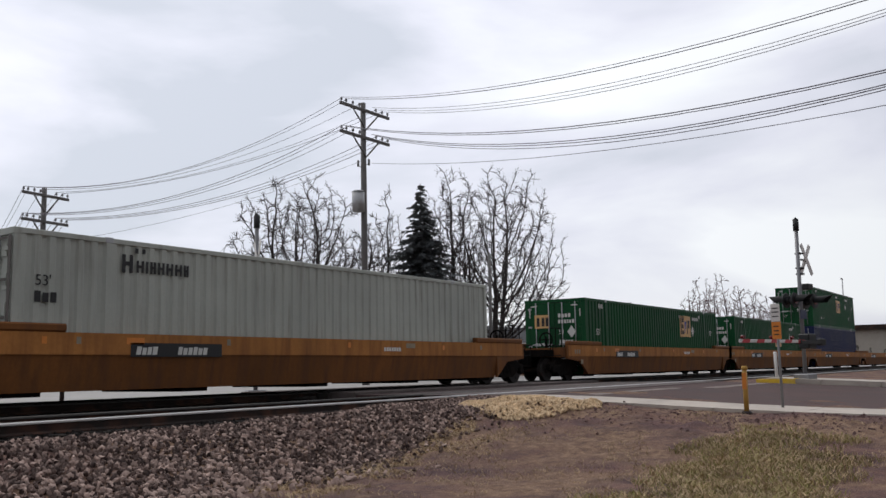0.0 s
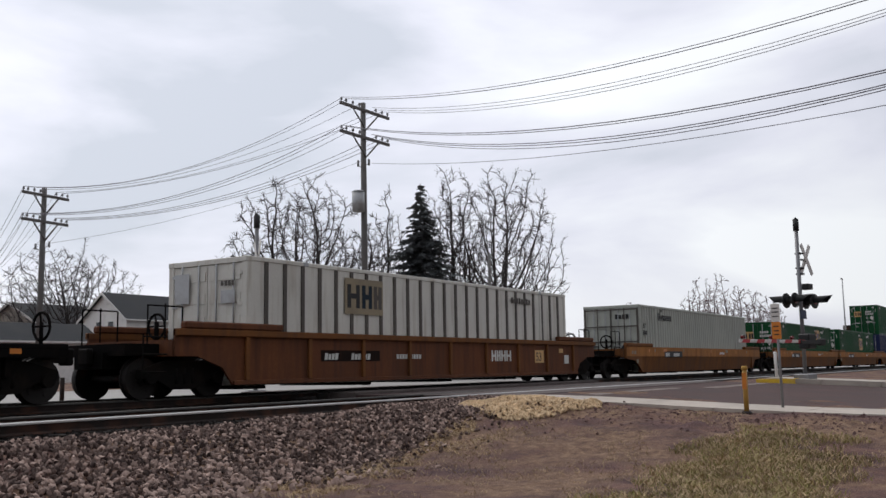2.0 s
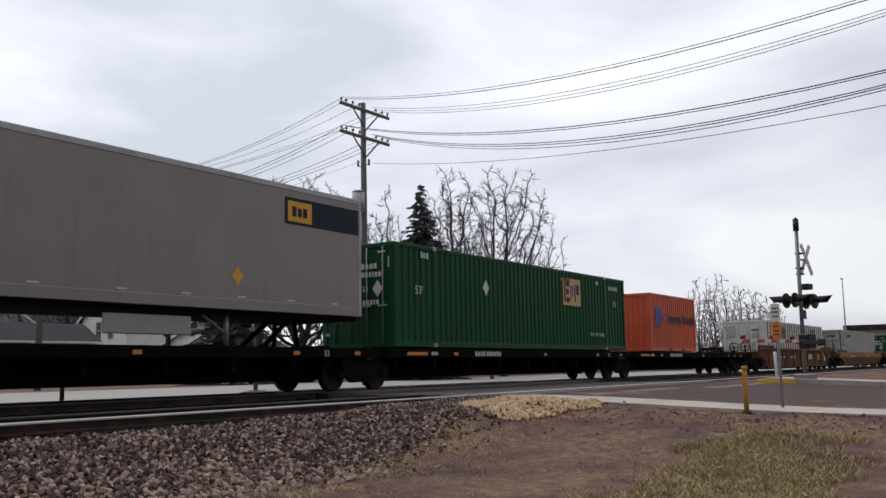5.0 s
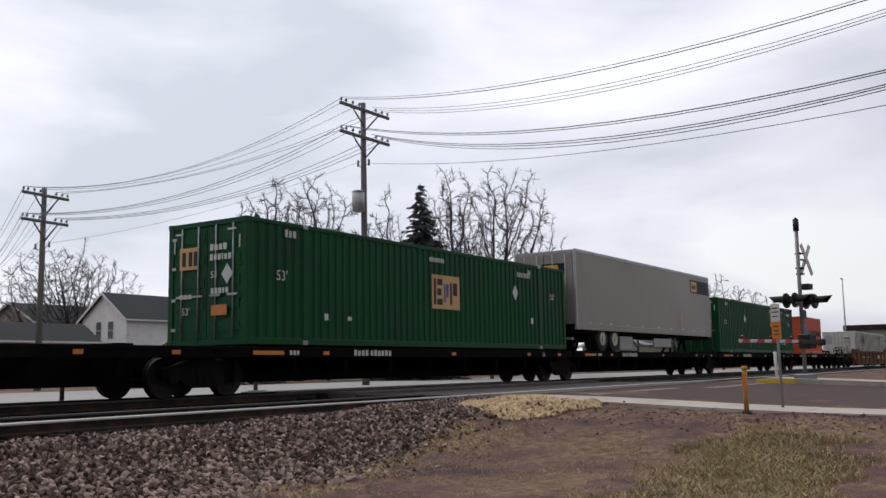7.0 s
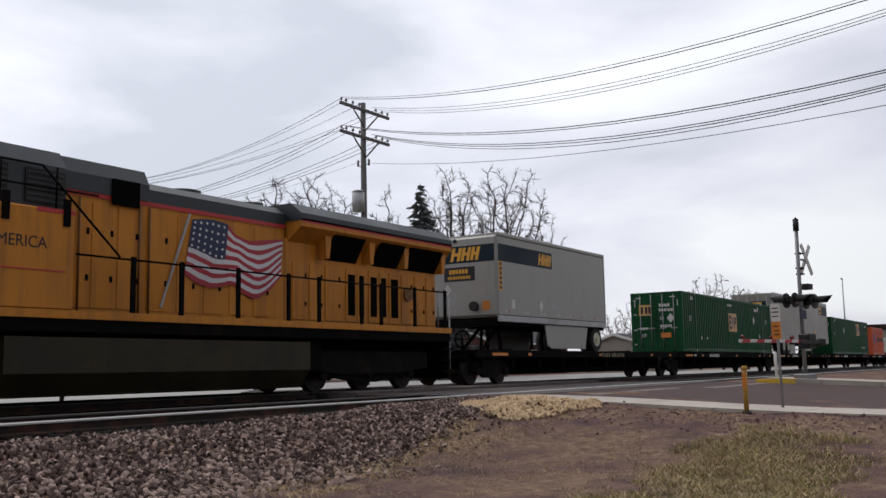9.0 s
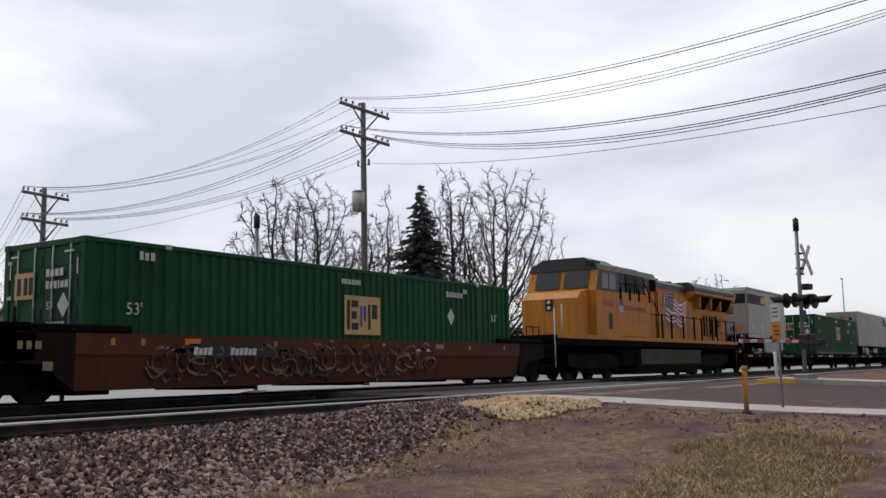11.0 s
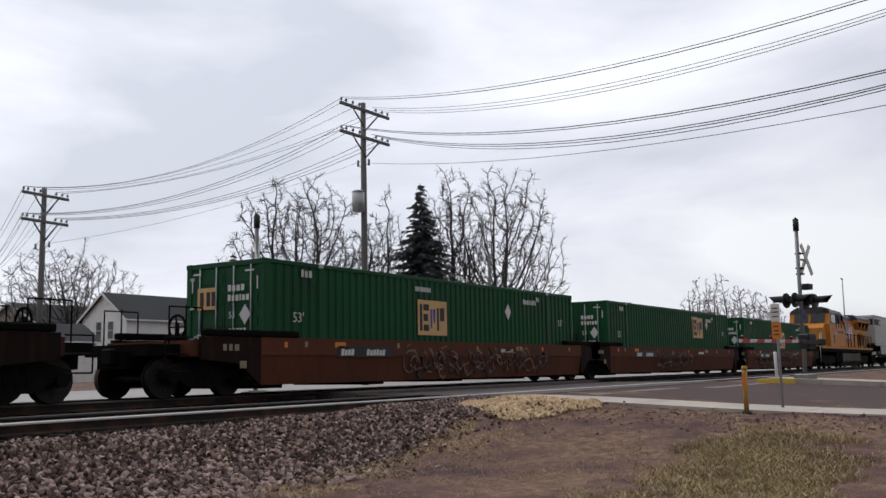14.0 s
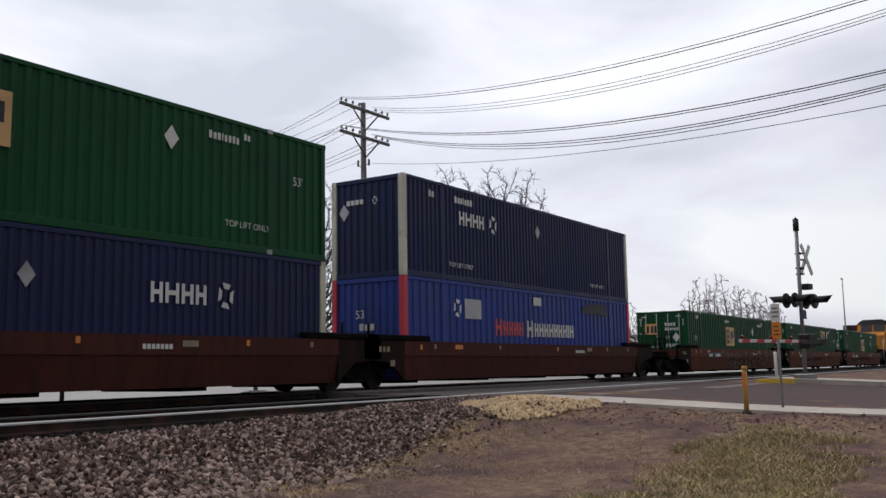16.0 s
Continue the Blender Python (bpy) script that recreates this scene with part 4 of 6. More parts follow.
def locomotive(place):
    """A six-axle freight locomotive, cab towards -x; it rolls with its radiator end leading."""
    c = thing("locomotive", "yellow and grey diesel freight locomotive, grimy, with a painted flag", "locomotive", at=(place, 0, 0))
    TRAIN.append((c, place))
    Y, G, K = M["loco_yellow"], M["loco_grey"], M["black_car"]
    zd = 1.66
    part("underframe", box(B(), -10.9, 11.0, -1.5, 1.5, 1.28, zd - 0.002, 0.02), K, c)
    bm = box(B(), -10.9, 11.0, -1.535, -1.5, zd - 0.13, zd + 0.02)
    box(bm, -10.9, 11.0, 1.5, 1.535, zd - 0.13, zd + 0.02)
    part("deck_edge", bm, Y, c, "yellow deck edge")
    # engine hood, with doors
    part("hood", box(B(), -1.6, 4.5, -0.98, 0.98, zd, 4.12, 0.03), Y, c)
    part("hood_roof", prism(B(), [(-0.99, 4.02), (-0.99, 4.28), (-0.7, 4.47), (0.7, 4.47), (0.99, 4.28), (0.99, 4.02)], -1.62, 4.52), G, c)
    for s in (-1, 1):
        part("stripe", box(B(), -1.6, 4.5, *sorted((s * 0.992, s * 1.0)), 3.93, 4.018), M["loco_red"], c, "red stripe")
    k = 0
    for x in (-1.45, -0.9, -0.3, 0.45, 1.2, 1.95, 2.7, 3.45):
        d = part("hood_door", box(B(), x, x + 0.52, -0.998, -0.981, zd + 0.12, 3.82, 0.006), Y, c)
        for zz in (2.3, 3.2):
            part("latch", box(B(), x + 0.42, x + 0.48, -1.012, -0.999, zz, zz + 0.12), K, d)
    # radiator section with flared wings
    part("radiator_hood", box(B(), 4.5, 11.0, -0.99, 0.99, zd, 3.72, 0.03), Y, c)
    part("radiator_wing", prism(B(), [(-1.42, 3.98), (-1.42, 4.12), (1.42, 4.12), (1.42, 3.98), (0.95, 3.6), (-0.95, 3.6)], 4.6, 11.25), Y, c)
    for s in (-1, 1):
        part("stripe", box(B(), 4.6, 11.25, *sorted((s * 1.421, s * 1.43)), 4.08, 4.17), M["loco_red"], c, "red stripe")
    part("radiator_roof", prism(B(), [(-1.43, 4.12), (-1.43, 4.3), (-1.1, 4.56), (1.1, 4.56), (1.43, 4.3), (1.43, 4.12)], 4.58, 11.28), G, c)
    for x, x1 in ((5.95, 7.2), (7.9, 9.0), (9.25, 10.9)):
        bm = B()
        prism(bm, [(-1.0, 3.3), (-1.36, 3.9), (-1.32, 3.94), (-0.97, 3.34)], x, x1)
        part("radiator_screen", bm, M["void"], c, "dark radiator screen")
    for x in (5.75, 7.55, 9.12, 11.0):
        part("wing_bracket", slab(B(), [(x - 0.06, 3.3), (x + 0.06, 3.3), (x + 0.16, 3.95), (x - 0.1, 3.95)], -1.28, -0.99), Y, c)
    for x0, x1 in ((6.78, 7.22), (7.25, 7.6), (7.74, 8.17), (8.21, 8.58), (8.66, 9.14)):
        d = part("hood_door", box(B(), x0, x1, -1.016, -0.99, zd + 0.1, 3.16, 0.008), Y, c)
        part("grille", box(B(), x0 + 0.08, x1 - 0.07, -1.024, -1.0165, 1.93, 3.0), M["void"], d, "black louvre")
    for x0, x1 in ((4.75, 5.3), (5.36, 5.9), (5.96, 6.6), (9.24, 9.8), (9.88, 10.42), (10.48, 10.92)):
        d = part("hood_door", box(B(), x0, x1, -1.016, -0.99, zd + 0.1, 3.16, 0.008), Y, c)
        for zz in (2.1, 2.8):
            part("latch", box(B(), x1 - 0.12, x1 - 0.06, -1.028, -1.017, zz, zz + 0.1), K, d)
    bm = tube(B(), (9.52, -1.07, 2.62), (9.52, -1.03, 2.62), 0.2, seg=16)
    tube(bm, (9.52, -1.03, 2.62), (9.52, -1.0, 2.62), 0.05, seg=8)
    part("brake_wheel", bm, M["loco_shade"], c, "worn yellow brake wheel")
    part("end_grille", box(B(), 11.0, 11.02, -0.6, 0.6, 2.2, 3.1), M["signal_black"], c)
    bm = B()
    for x, r in ((2.2, 0.4), (4.3, 0.34)):
        tube(bm, (x, 0, 4.46), (x, 0, 4.62), r, seg=16)
    part("exhaust_stack", bm, M["signal_black"], c)
    for x in (6.2, 8.2, 10.0):
        part("roof_fan", tube(B(), (x, 0, 4.55), (x, 0, 4.63), 0.68, seg=20), G, c)
    # wide equipment cabinet with the slogan
    part("equipment_cabinet", box(B(), -5.2, -1.62, -1.48, 1.48, zd + 0.021, 3.5, 0.03), Y, c)
    part("cabinet_top", prism(B(), [(-1.15, 3.34), (-1.15, 4.35), (-0.9, 4.68), (0.9, 4.68), (1.15, 4.35), (1.15, 3.34)], -5.2, -1.6), G, c)
    for x in (-4.9, -3.6, -2.45):
        g = part("intake_grille", box(B(), x, x + 0.8, -1.19, -1.15, 3.62, 4.25), M["signal_black"], c, "dark intake grille")
        bm = B()
        for k in range(6):
            box(bm, x + 0.03, x + 0.77, -1.205, -1.191, 3.66 + 0.1 * k, 3.69 + 0.1 * k)
        part("slat", bm, G, g)
    part("stripe", box(B(), -2.4, -1.62, -1.488, -1.481, 3.42, 3.5), M["loco_red"], c, "red stripe")
    part("seam", box(B(), -4.6, -1.8, -1.488, -1.481, 2.36, 2.385), M["loco_red"], c)
    part("raised_roof", prism(B(), [(-1.02, 4.019), (-1.02, 4.36), (-0.85, 4.66), (0.85, 4.66), (1.02, 4.36), (1.02, 4.019)], -1.599, 0.42), G, c)
    part("intake_box", box(B(), -0.5, 0.16, -1.07, -1.021, 3.84, 4.36, 0.01), M["void"], c, "dark square intake")
    for x in (-1.2, 0.2, 0.45):
        part("conduit", tube(B(), (x, -1.02, zd), (x, -1.02, 3.9), 0.022, seg=6), M["loco_shade"], c)
    side_text("BUILDING AMERICA", -4.66, -1.483, 2.76, 0.3, M["letter_black"], c, 0.92)
    sh = plate("shield", -5.18, -4.72, 2.62, 3.2, -1.481, M["letter_blue"], c, "striped shield emblem")
    bm = B()
    for k in range(5):
        box(bm, -5.15 + 0.085 * k, -5.105 + 0.085 * k, -1.489, -1.4855, 2.65, 2.95)
    part("emblem_shape", bm, M["letter_white"], sh)
    # cab and nose
    bm = B()
    slab(bm, [(-7.45, zd), (-7.45, 3.45), (-7.1, 4.35), (-5.201, 4.35), (-5.201, zd)], -1.5, 1.5)
    part("cab", bm, Y, c)
    part("cab_roof", prism(B(), [(-1.51, 4.28), (-1.4, 4.5), (-0.9, 4.78), (0.9, 4.78), (1.4, 4.5), (1.51, 4.28)], -7.2, -5.05), G, c)
    bm = B()
    slab(bm, [(-7.42, 3.46), (-7.1, 4.28), (-5.22, 4.28), (-5.22, 3.46)], -1.508, -1.501)
    up = part("cab_upper", bm, G, c, "grey upper cab side")
    for x0, x1 in ((-6.9, -6.3), (-6.2, -5.55)):
        part("window", box(B(), x0, x1, -1.522, -1.509, 3.55, 4.15), M["glass"], up, "dark cab window")
    for y0, y1 in ((-1.15, -0.1), (0.1, 1.15)):
        bm = B()
        bm.faces.new([bm.verts.new(v) for v in ((-7.43, y0, 3.55), (-7.43, y1, 3.55), (-7.17, y1, 4.22), (-7.17, y0, 4.22))])
        bmesh.ops.translate(bm, verts=bm.verts[:], vec=(-0.03, 0, 0.0))
        bmesh.ops.solidify(bm, geom=bm.faces[:], thickness=0.02)
        part("windshield", bm, M["glass"], c, "dark windshield")
    bm = B()
    slab(bm, [(-8.5, zd), (-8.5, 3.1), (-8.2, 3.35), (-7.452, 3.5), (-7.452, zd)], -1.2, 1.2)
    part("nose", bm, Y, c)
    part("headlight", box(B(), -8.54, -8.501, -0.16, 0.16, 2.65, 3.1, 0.01), M["signal_black"], c)
    for zz in (2.76, 2.98):
        part("lamp", tube(B(), (-8.56, 0, zz), (-8.54, 0, zz), 0.075, seg=12), M["letter_white"], c)
    part("number_board", box(B(), -7.3, -6.6, -1.35, -1.0, 4.45, 4.62), M["signal_black"], c)
    bars(-6.75, 2.85, 0.3, (0.6, 0.6, 0.6, 0.6), -1.502, M["loco_red"], c, 0.2)
    part("cab_door", box(B(), -6.3, -5.95, -1.512, -1.5, 1.95, 2.6), M["signal_black"], c)
    # handrails and stanchions
    for s in (-1, 1):
        bm = tube(B(), (-1.56, s * 1.46, 2.72), (10.9, s * 1.46, 2.72), 0.022, seg=6)
        part("handrail", bm, K, c)
        for x in (-0.28, 0.93, 2.52, 4.13, 5.21, 6.87, 7.71, 9.25, 10.78):
            part("stanchion", box(B(), x - 0.05, x + 0.05, s * 1.46 - 0.025, s * 1.46 + 0.025, zd, 2.78), K, c)
        bm = tube(B(), (-5.0, s * 1.3, 4.3), (-2.2, s * 1.3, 4.3), 0.02, seg=6)
        tube(bm, (-5.0, s * 1.3, 3.9), (-1.0, s * 1.3, 3.9), 0.02, seg=6)
        for x in (-5.0, -4.0, -3.0, -1.9):
            tube(bm, (x, s * 1.3, 3.5), (x, s * 1.3, 4.3), 0.02, seg=6)
        tube(bm, (-2.2, s * 1.3, 4.3), (-0.6, s * 1.46, 2.75), 0.022, seg=6)
        part("handrail", bm, K, c)
        for x in (-5.0, -4.0, -3.0, -1.8):
            part("stanchion", box(B(), x - 0.07, x + 0.07, s * 1.49 - 0.02, s * 1.49 + 0.02, 3.2, 3.7), K, c)
    for x in (-10.9, 11.1):
        e = 1 if x > 0 else -1
        bm = B()
        for y in (-1.4, 1.4):
            tube(bm, (x, y, 0.5), (x, y, 2.6), 0.022, seg=6)
            tube(bm, (x - e * 0.6, y, zd), (x - e * 0.6, y, 2.75), 0.022, seg=6)
        part("grab_rail", bm, M["letter_white"] if e < 0 else M["galv"], c, "pale grab rail")
        bm = B()
        for k in range(4):
            for y in (-1.15, 1.15):
                box(bm, min(x, x - e * 0.45), max(x, x - e * 0.45), y - 0.3, y + 0.3, 0.42 + 0.32 * k, 0.46 + 0.32 * k)
        part("step", bm, K, c)
        part("pilot", box(B(), min(x, x - e * 0.12), max(x, x - e * 0.12), -1.4, 1.4, 0.25, 1.28), K, c)
        coupler(c, x + e * 0.5, e)
    # flag, a stack of waving stripes
    pole = B()
    tube(pole, (0.76, -1.022, 1.86), (1.5, -1.022, 3.9), 0.03, seg=5)
    fl = part("flag_mural", pole, M["galv"], c, "painted waving flag")

    def wave(u, v):
        top = float(np.interp(u, (0, 0.2, 0.36, 0.45, 0.6, 0.8, 1), (3.8, 3.87, 3.82, 3.6, 3.5, 3.58, 3.66)))
        low = float(np.interp(u, (0, 0.12, 0.26, 0.4, 0.47, 0.58, 0.72, 0.85, 1), (2.6, 2.42, 2.34, 2.42, 2.5, 2.27, 2.16, 2.36, 2.72)))
        x = 1.58 + 2.82 * u + (0.12 * u - 0.2) * (1 - v)
        ripple = 0.05 * math.sin(u * 13 + 1.5 * v) * 4 * v * (1 - v)
        return x, -1.022, low + (top - low) * v + ripple

    for i in range(13):
        bm = B()
        u0 = 0.37 if i < 7 else 0.0
        pts = [(u0 + (1 - u0) * k / 16) for k in range(17)]
        lo = [bm.verts.new(wave(u, 1 - (i + 1) / 13)) for u in pts]
        hi = [bm.verts.new(wave(u, 1 - i / 13)) for u in pts]
        for k in range(16):
            bm.faces.new((lo[k], lo[k + 1], hi[k + 1], hi[k]))
        part("stripe", bm, M["flag_white"] if i % 2 else M["flag_red"], fl)
    bm = B()
    pts = [0.37 * k / 8 for k in range(9)]
    lo = [bm.verts.new(wave(u, 1 - 7 / 13)) for u in pts]
    hi = [bm.verts.new(wave(u, 1)) for u in pts]
    for k in range(8):
        bm.faces.new((lo[k], lo[k + 1], hi[k + 1], hi[k]))
    cn = part("canton", bm, M["flag_blue"], fl)
    bm = B()
    for j in range(5):
        for i in range(6):
            x, y, z = wave(0.03 + 0.06 * i, 1 - (j + 0.6) / 5 * 7 / 13)
            tube(bm, (x, y - 0.012, z), (x, y - 0.004, z), 0.032, seg=5)
    part("star", bm, M["flag_white"], cn)
    # fuel tank, air tanks, trucks
    part("fuel_tank", prism(B(), [(-1.45, 1.2), (-1.45, 0.55), (-1.15, 0.13), (1.15, 0.13), (1.45, 0.55), (1.45, 1.2)], -2.9, 4.9), M["tank"], c)
    for s in (-1, 1):
        part("air_tank", tube(B(), (-5.2, s * 1.1, 1.05), (-3.1, s * 1.1, 1.05), 0.2, seg=12), K, c)
    for x0, x1 in ((-4.6, -2.95), (4.75, 5.5)):
        part("equipment_box", box(B(), x0, x1, -1.3, 1.3, 0.5, 1.27, 0.03), K, c)
    for xc in (-6.9, 7.6):
        for s in (-1, 1):
            part("truck_frame", slab(B(), [(xc - 2.6, 0.55), (xc - 2.6, 1.0), (xc + 2.6, 1.0), (xc + 2.6, 0.55), (xc + 1.2, 0.42), (xc - 1.2, 0.42)], *sorted((s * 1.1, s * 1.2))), M["steel_dark"], c)
        part("bolster", box(B(), xc - 2.4, xc + 2.4, -0.6, 0.6, 0.55, 1.27), K, c)
        tr = truck(c, xc, (-1.85, 0.0, 1.85), True)
        for a in (-0.95, 0.95):
            bm = B()
            for y in (-1.05, 1.05):
                tube(bm, (a, y, 0.5), (a, y, 1.0), 0.12, seg=10)
            part("spring", bm, M["steel_dark"], tr)
    return c


def wordmark_orange(c, y):
    """A black word of eleven plain letter blocks, with risers and tails."""
    bm = B()
    x = -0.87
    for w, lo, hi in ((0.36, 0.0, 0.46), (0.26, 0, 0.32), (0.28, -0.1, 0.32), (0.26, 0, 0.32), (0.28, -0.1, 0.32), (0.14, 0.13, 0.2),
                      (0.28, 0, 0.46), (0.1, 0, 0.46), (0.28, 0, 0.32), (0.28, -0.1, 0.32), (0.28, 0, 0.46)):
        t = min(0.115, w / 2)
        z0 = 1.3
        slab(bm, [(x, z0 + lo), (x + t, z0 + lo), (x + t, z0 + hi), (x, z0 + hi)], y - 0.004, y)
        if w > 0.2:
            slab(bm, [(x + w - t, z0), (x + w, z0), (x + w, z0 + min(hi, 0.32)), (x + w - t, z0 + min(hi, 0.32))], y - 0.004, y)
            slab(bm, [(x + t, z0 + 0.12), (x + w - t, z0 + 0.12), (x + w - t, z0 + 0.2), (x + t, z0 + 0.2)], y - 0.004, y)
        x += w + 0.085
    part("wordmark", bm, M["letter_black"], c, "black word of plain blocks")


WELL_Z = 0.221
YEL = "faded yellow well car streaked with rust"
MAR = "dark red-brown well car, grimy"
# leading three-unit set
well_car(YEL, 100.4, M["yellow_car"], M["yellow_lit_band"], trucks=(-9.65, 9.65), seed=9)
well_car(YEL, 80.5, M["yellow_car"], M["yellow_lit_band"], ends=(1,), trucks=(-9.9, 9.65), seed=1)
well_car(YEL, 60.6, M["yellow_car"], M["yellow_lit_band"], ends=(), trucks=(-9.75,), seed=2)
well_car(YEL, 41.1, M["yellow_car"], M["yellow_lit_band"], ends=(-1,), trucks=(-9.65,), seed=3)
GREEN = "green corrugated container with a tan emblem"
emp_marks(container(GREEN + " in a well car", 41.1, WELL_Z, M["green"]), seed=2, ex=2.5, ez=1.6)
emp_marks(container(GREEN + " in a well car", 60.6, WELL_Z, M["green"]), seed=4)
container("dark blue corrugated container under a green one", 80.5, WELL_Z, M["navy"])
emp_marks(container(GREEN + " stacked on another", 80.5, WELL_Z + 2.91, M["green"]), seed=6)
# two single well cars
well_car(YEL, 17.6, M["yellow_car"], M["yellow_lit_band"], seed=5)
box_grey = container("pale grey corrugated container in a well car", 17.6, WELL_Z, M["grey_box"], pitch=0.3)
yb = -1.296
wordmark(-5.8, 2.26, 0.36, (0.7,), yb, M["letter_black"], box_grey, stroke=0.22)
wordmark(-5.46, 2.28, 0.24, (0.75, 0.25, 0.6, 0.7, 0.75, 0.75, 0.55), yb, M["letter_black"], box_grey, 0.2, stroke=0.24)
side_text("53'", -7.65, yb, 1.9, 0.28, M["letter_black"], box_grey)
bars(-7.65, 1.6, 0.2, (0.6, 0.6, 0.6), yb, M["letter_black"], box_grey, 0.2)
bars(-5.5, 2.66, 0.1, (0.8, 0.8), yb, M["letter_black"], box_grey, 0.9)
bars(0.2, 2.3, 0.2, (0.6, 0.6, 0.6, 0.6), -0.0, M["letter_black"], box_grey, end=-8.11)
diamond(-0.62, 1.0, 0.28, 0, M["letter_black"], box_grey, "dark diamond placard", end=-8.11)
# dark gaskets and bars of the grey door end
for y0, y1 in ((1.18, 1.27), (0.6, 0.65), (-0.03, 0.03), (-0.65, -0.6), (-1.27, -1.18)):
    end_plate("door_bar", y0, y1, 0.18, 2.76, -8.112, M["bare_post"], box_grey, "dark door bar")
for z0 in (0.62, 1.28, 1.95, 2.68):
    end_plate("door_bar", -1.17, 1.17, z0, z0 + 0.05, -8.118, M["bare_post"], box_grey, "dark door bar")
well_car("faded yellow ribbed well car streaked with rust", -5.72, M["ribbed_car"], M["yellow_car"], "ribbed", top=1.42, seed=6)
box_white = container("white container with dark side posts in a well car", -5.72, WELL_Z, M["white_box"], ribbed=True)
em = plate("emblem", -4.65, -3.05, 1.72, 2.64, -1.31, M["faded_tan"], box_white, "faded tan emblem with dark and blue shapes")
for xx, w, m in ((-4.55, 0.5, "letter_black"), (-3.95, 0.42, "slate"), (-3.45, 0.34, "bare_post")):
    wordmark(xx, 1.88, 0.6, (w / 0.6,), -1.3165, M[m], em, stroke=0.24)
end_plate("patch", 0.55, 1.05, 1.9, 2.6, -8.105, M["galv"], box_white, "grey patch on the door")
bars(0.5, 2.25, 0.12, (0.7,) * 4, 0, M["bare_post"], box_white, end=-8.105)
end_plate("patch", -0.95, -0.5, 1.85, 2.15, -8.105, M["galv"], box_white, "grey patch on the door")
bars(4.0, 2.4, 0.2, (0.6,) * 8, -1.312, M["bare_post"], box_white)
# five platforms of a spine car
spine_car(-26.8, -35.2, -18.25, (-19.45,), (1,), hitch=-20.4, seed=1, folded=True)
box_orange = container("orange twenty-foot container on a spine car", -29.62, 1.13, M["orange"], long=6.06, high=2.59, wide=2.44, doors=False, lift=9)
yo = -1.221
bm = B()
for k in range(2):
    slab(bm, [(-2.55 + 0.4 * k, 1.1), (-2.2 + 0.4 * k, 1.1), (-2.02 + 0.4 * k, 2.0), (-2.37 + 0.4 * k, 2.0)], yo - 0.004, yo)
slab(bm, [(-1.8, 1.42), (-1.45, 1.42), (-1.35, 1.62), (-1.75, 1.62)], yo - 0.004, yo)
part("emblem", bm, M["letter_blue"], box_orange, "blue emblem of slanted blocks")
wordmark_orange(box_orange, yo)
bm = B()
for xx in (-0.75, 0.85):
    box(bm, xx, xx + 0.36, yo - 0.006, yo - 0.002, 0.02, 0.13)
part("fork_pocket", bm, M["signal_black"], box_orange)
spine_car(-43.8, -52.4, -35.3, (-35.75,), seed=2)
emp_marks(container(GREEN + " on a spine car", -43.83, 1.13, M["green"]), seed=5, ex=2.3, ez=1.62, dx=-3.2, dz=1.9, number=6.45, lift=4.55)
spine_car(-61.3, -69.8, -52.5, (-53.1,), hitch=-55.0, seed=3)
trailer_long(-61.4)
spine_car(-78.4, -87.3, -69.9, (-70.3,), seed=4)
emp_marks(container(GREEN + " on a spine car", -78.43, 1.13, M["green"]), seed=3, ex=-0.65, ez=1.12, dx=4.34, dz=1.86, size53=1.5, number=4.5)
spine_car(-96.0, -105.6, -87.4, (-87.5, -104.3), (-1,), hitch=-102.6, seed=5)
trailer_pup(-99.85)
locomotive(-118.3)
# maroon three-unit set behind the locomotive
MRN, BRN = M["maroon_car"], M["brown_car"]
w1 = well_car("rusty brown well car with faded graffiti", -140.35, BRN, BRN, ends=(1,), trucks=(-9.6, 9.65), seed=11)
w2 = well_car("rusty brown well car with dark spray-paint tags", -159.6, BRN, BRN, ends=(), trucks=(-9.7,), seed=12)
w3 = well_car("rusty brown well car with faded graffiti", -179.0, BRN, BRN, ends=(-1,), trucks=(-9.65,), seed=13)
graffiti(w1, -6.5, 3.2, 4)
graffiti(w2, -3.0, 1.2, 5)
graffiti(w3, -2.6, 5.5, 6)
for x, ex, ez, dx, dz in ((-140.35, -0.45, 1.2, 4.53, 1.82), (-159.6, 2.25, 1.58, 4.4, 2.26), (-179.0, -1.95, 1.25, 3.24, 2.1)):
    emp_marks(container(GREEN + " in a well car", x, WELL_Z, M["green"]), seed=2, ex=ex, ez=ez, dx=dx, dz=dz, size53=1.45)
well_car(MAR, -202.5, MRN, MRN, ends=(1,), trucks=(-9.8, 9.5), seed=14, tag=False)
well_car(MAR, -222.0, MRN, MRN, ends=(-1,), trucks=(-9.65,), seed=15, tag=False)


def loop_emblem(c, x, z, r, y, end=None):
    """A white ring of slanted blocks, standing on its corner."""
    bm = B()
    for k in range(4):
        a = math.pi / 2 * k
        pts = []
        for rr, da in ((1.0, -0.62), (1.0, 0.42), (0.55, 0.42), (0.55, -0.62)):
            d = abs(math.cos(da)) + abs(math.sin(da))
            px, pz = rr / d * math.cos(a + da), rr / d * math.sin(a + da)
            pts.append((x + r * px * 0.8, z + r * pz))
        if end is None:
            slab(bm, pts, y - 0.004, y)
        else:
            prism(bm, pts, end - 0.004, end)
    part("emblem", bm, M["letter_white"], c, "white ring emblem of four blocks")


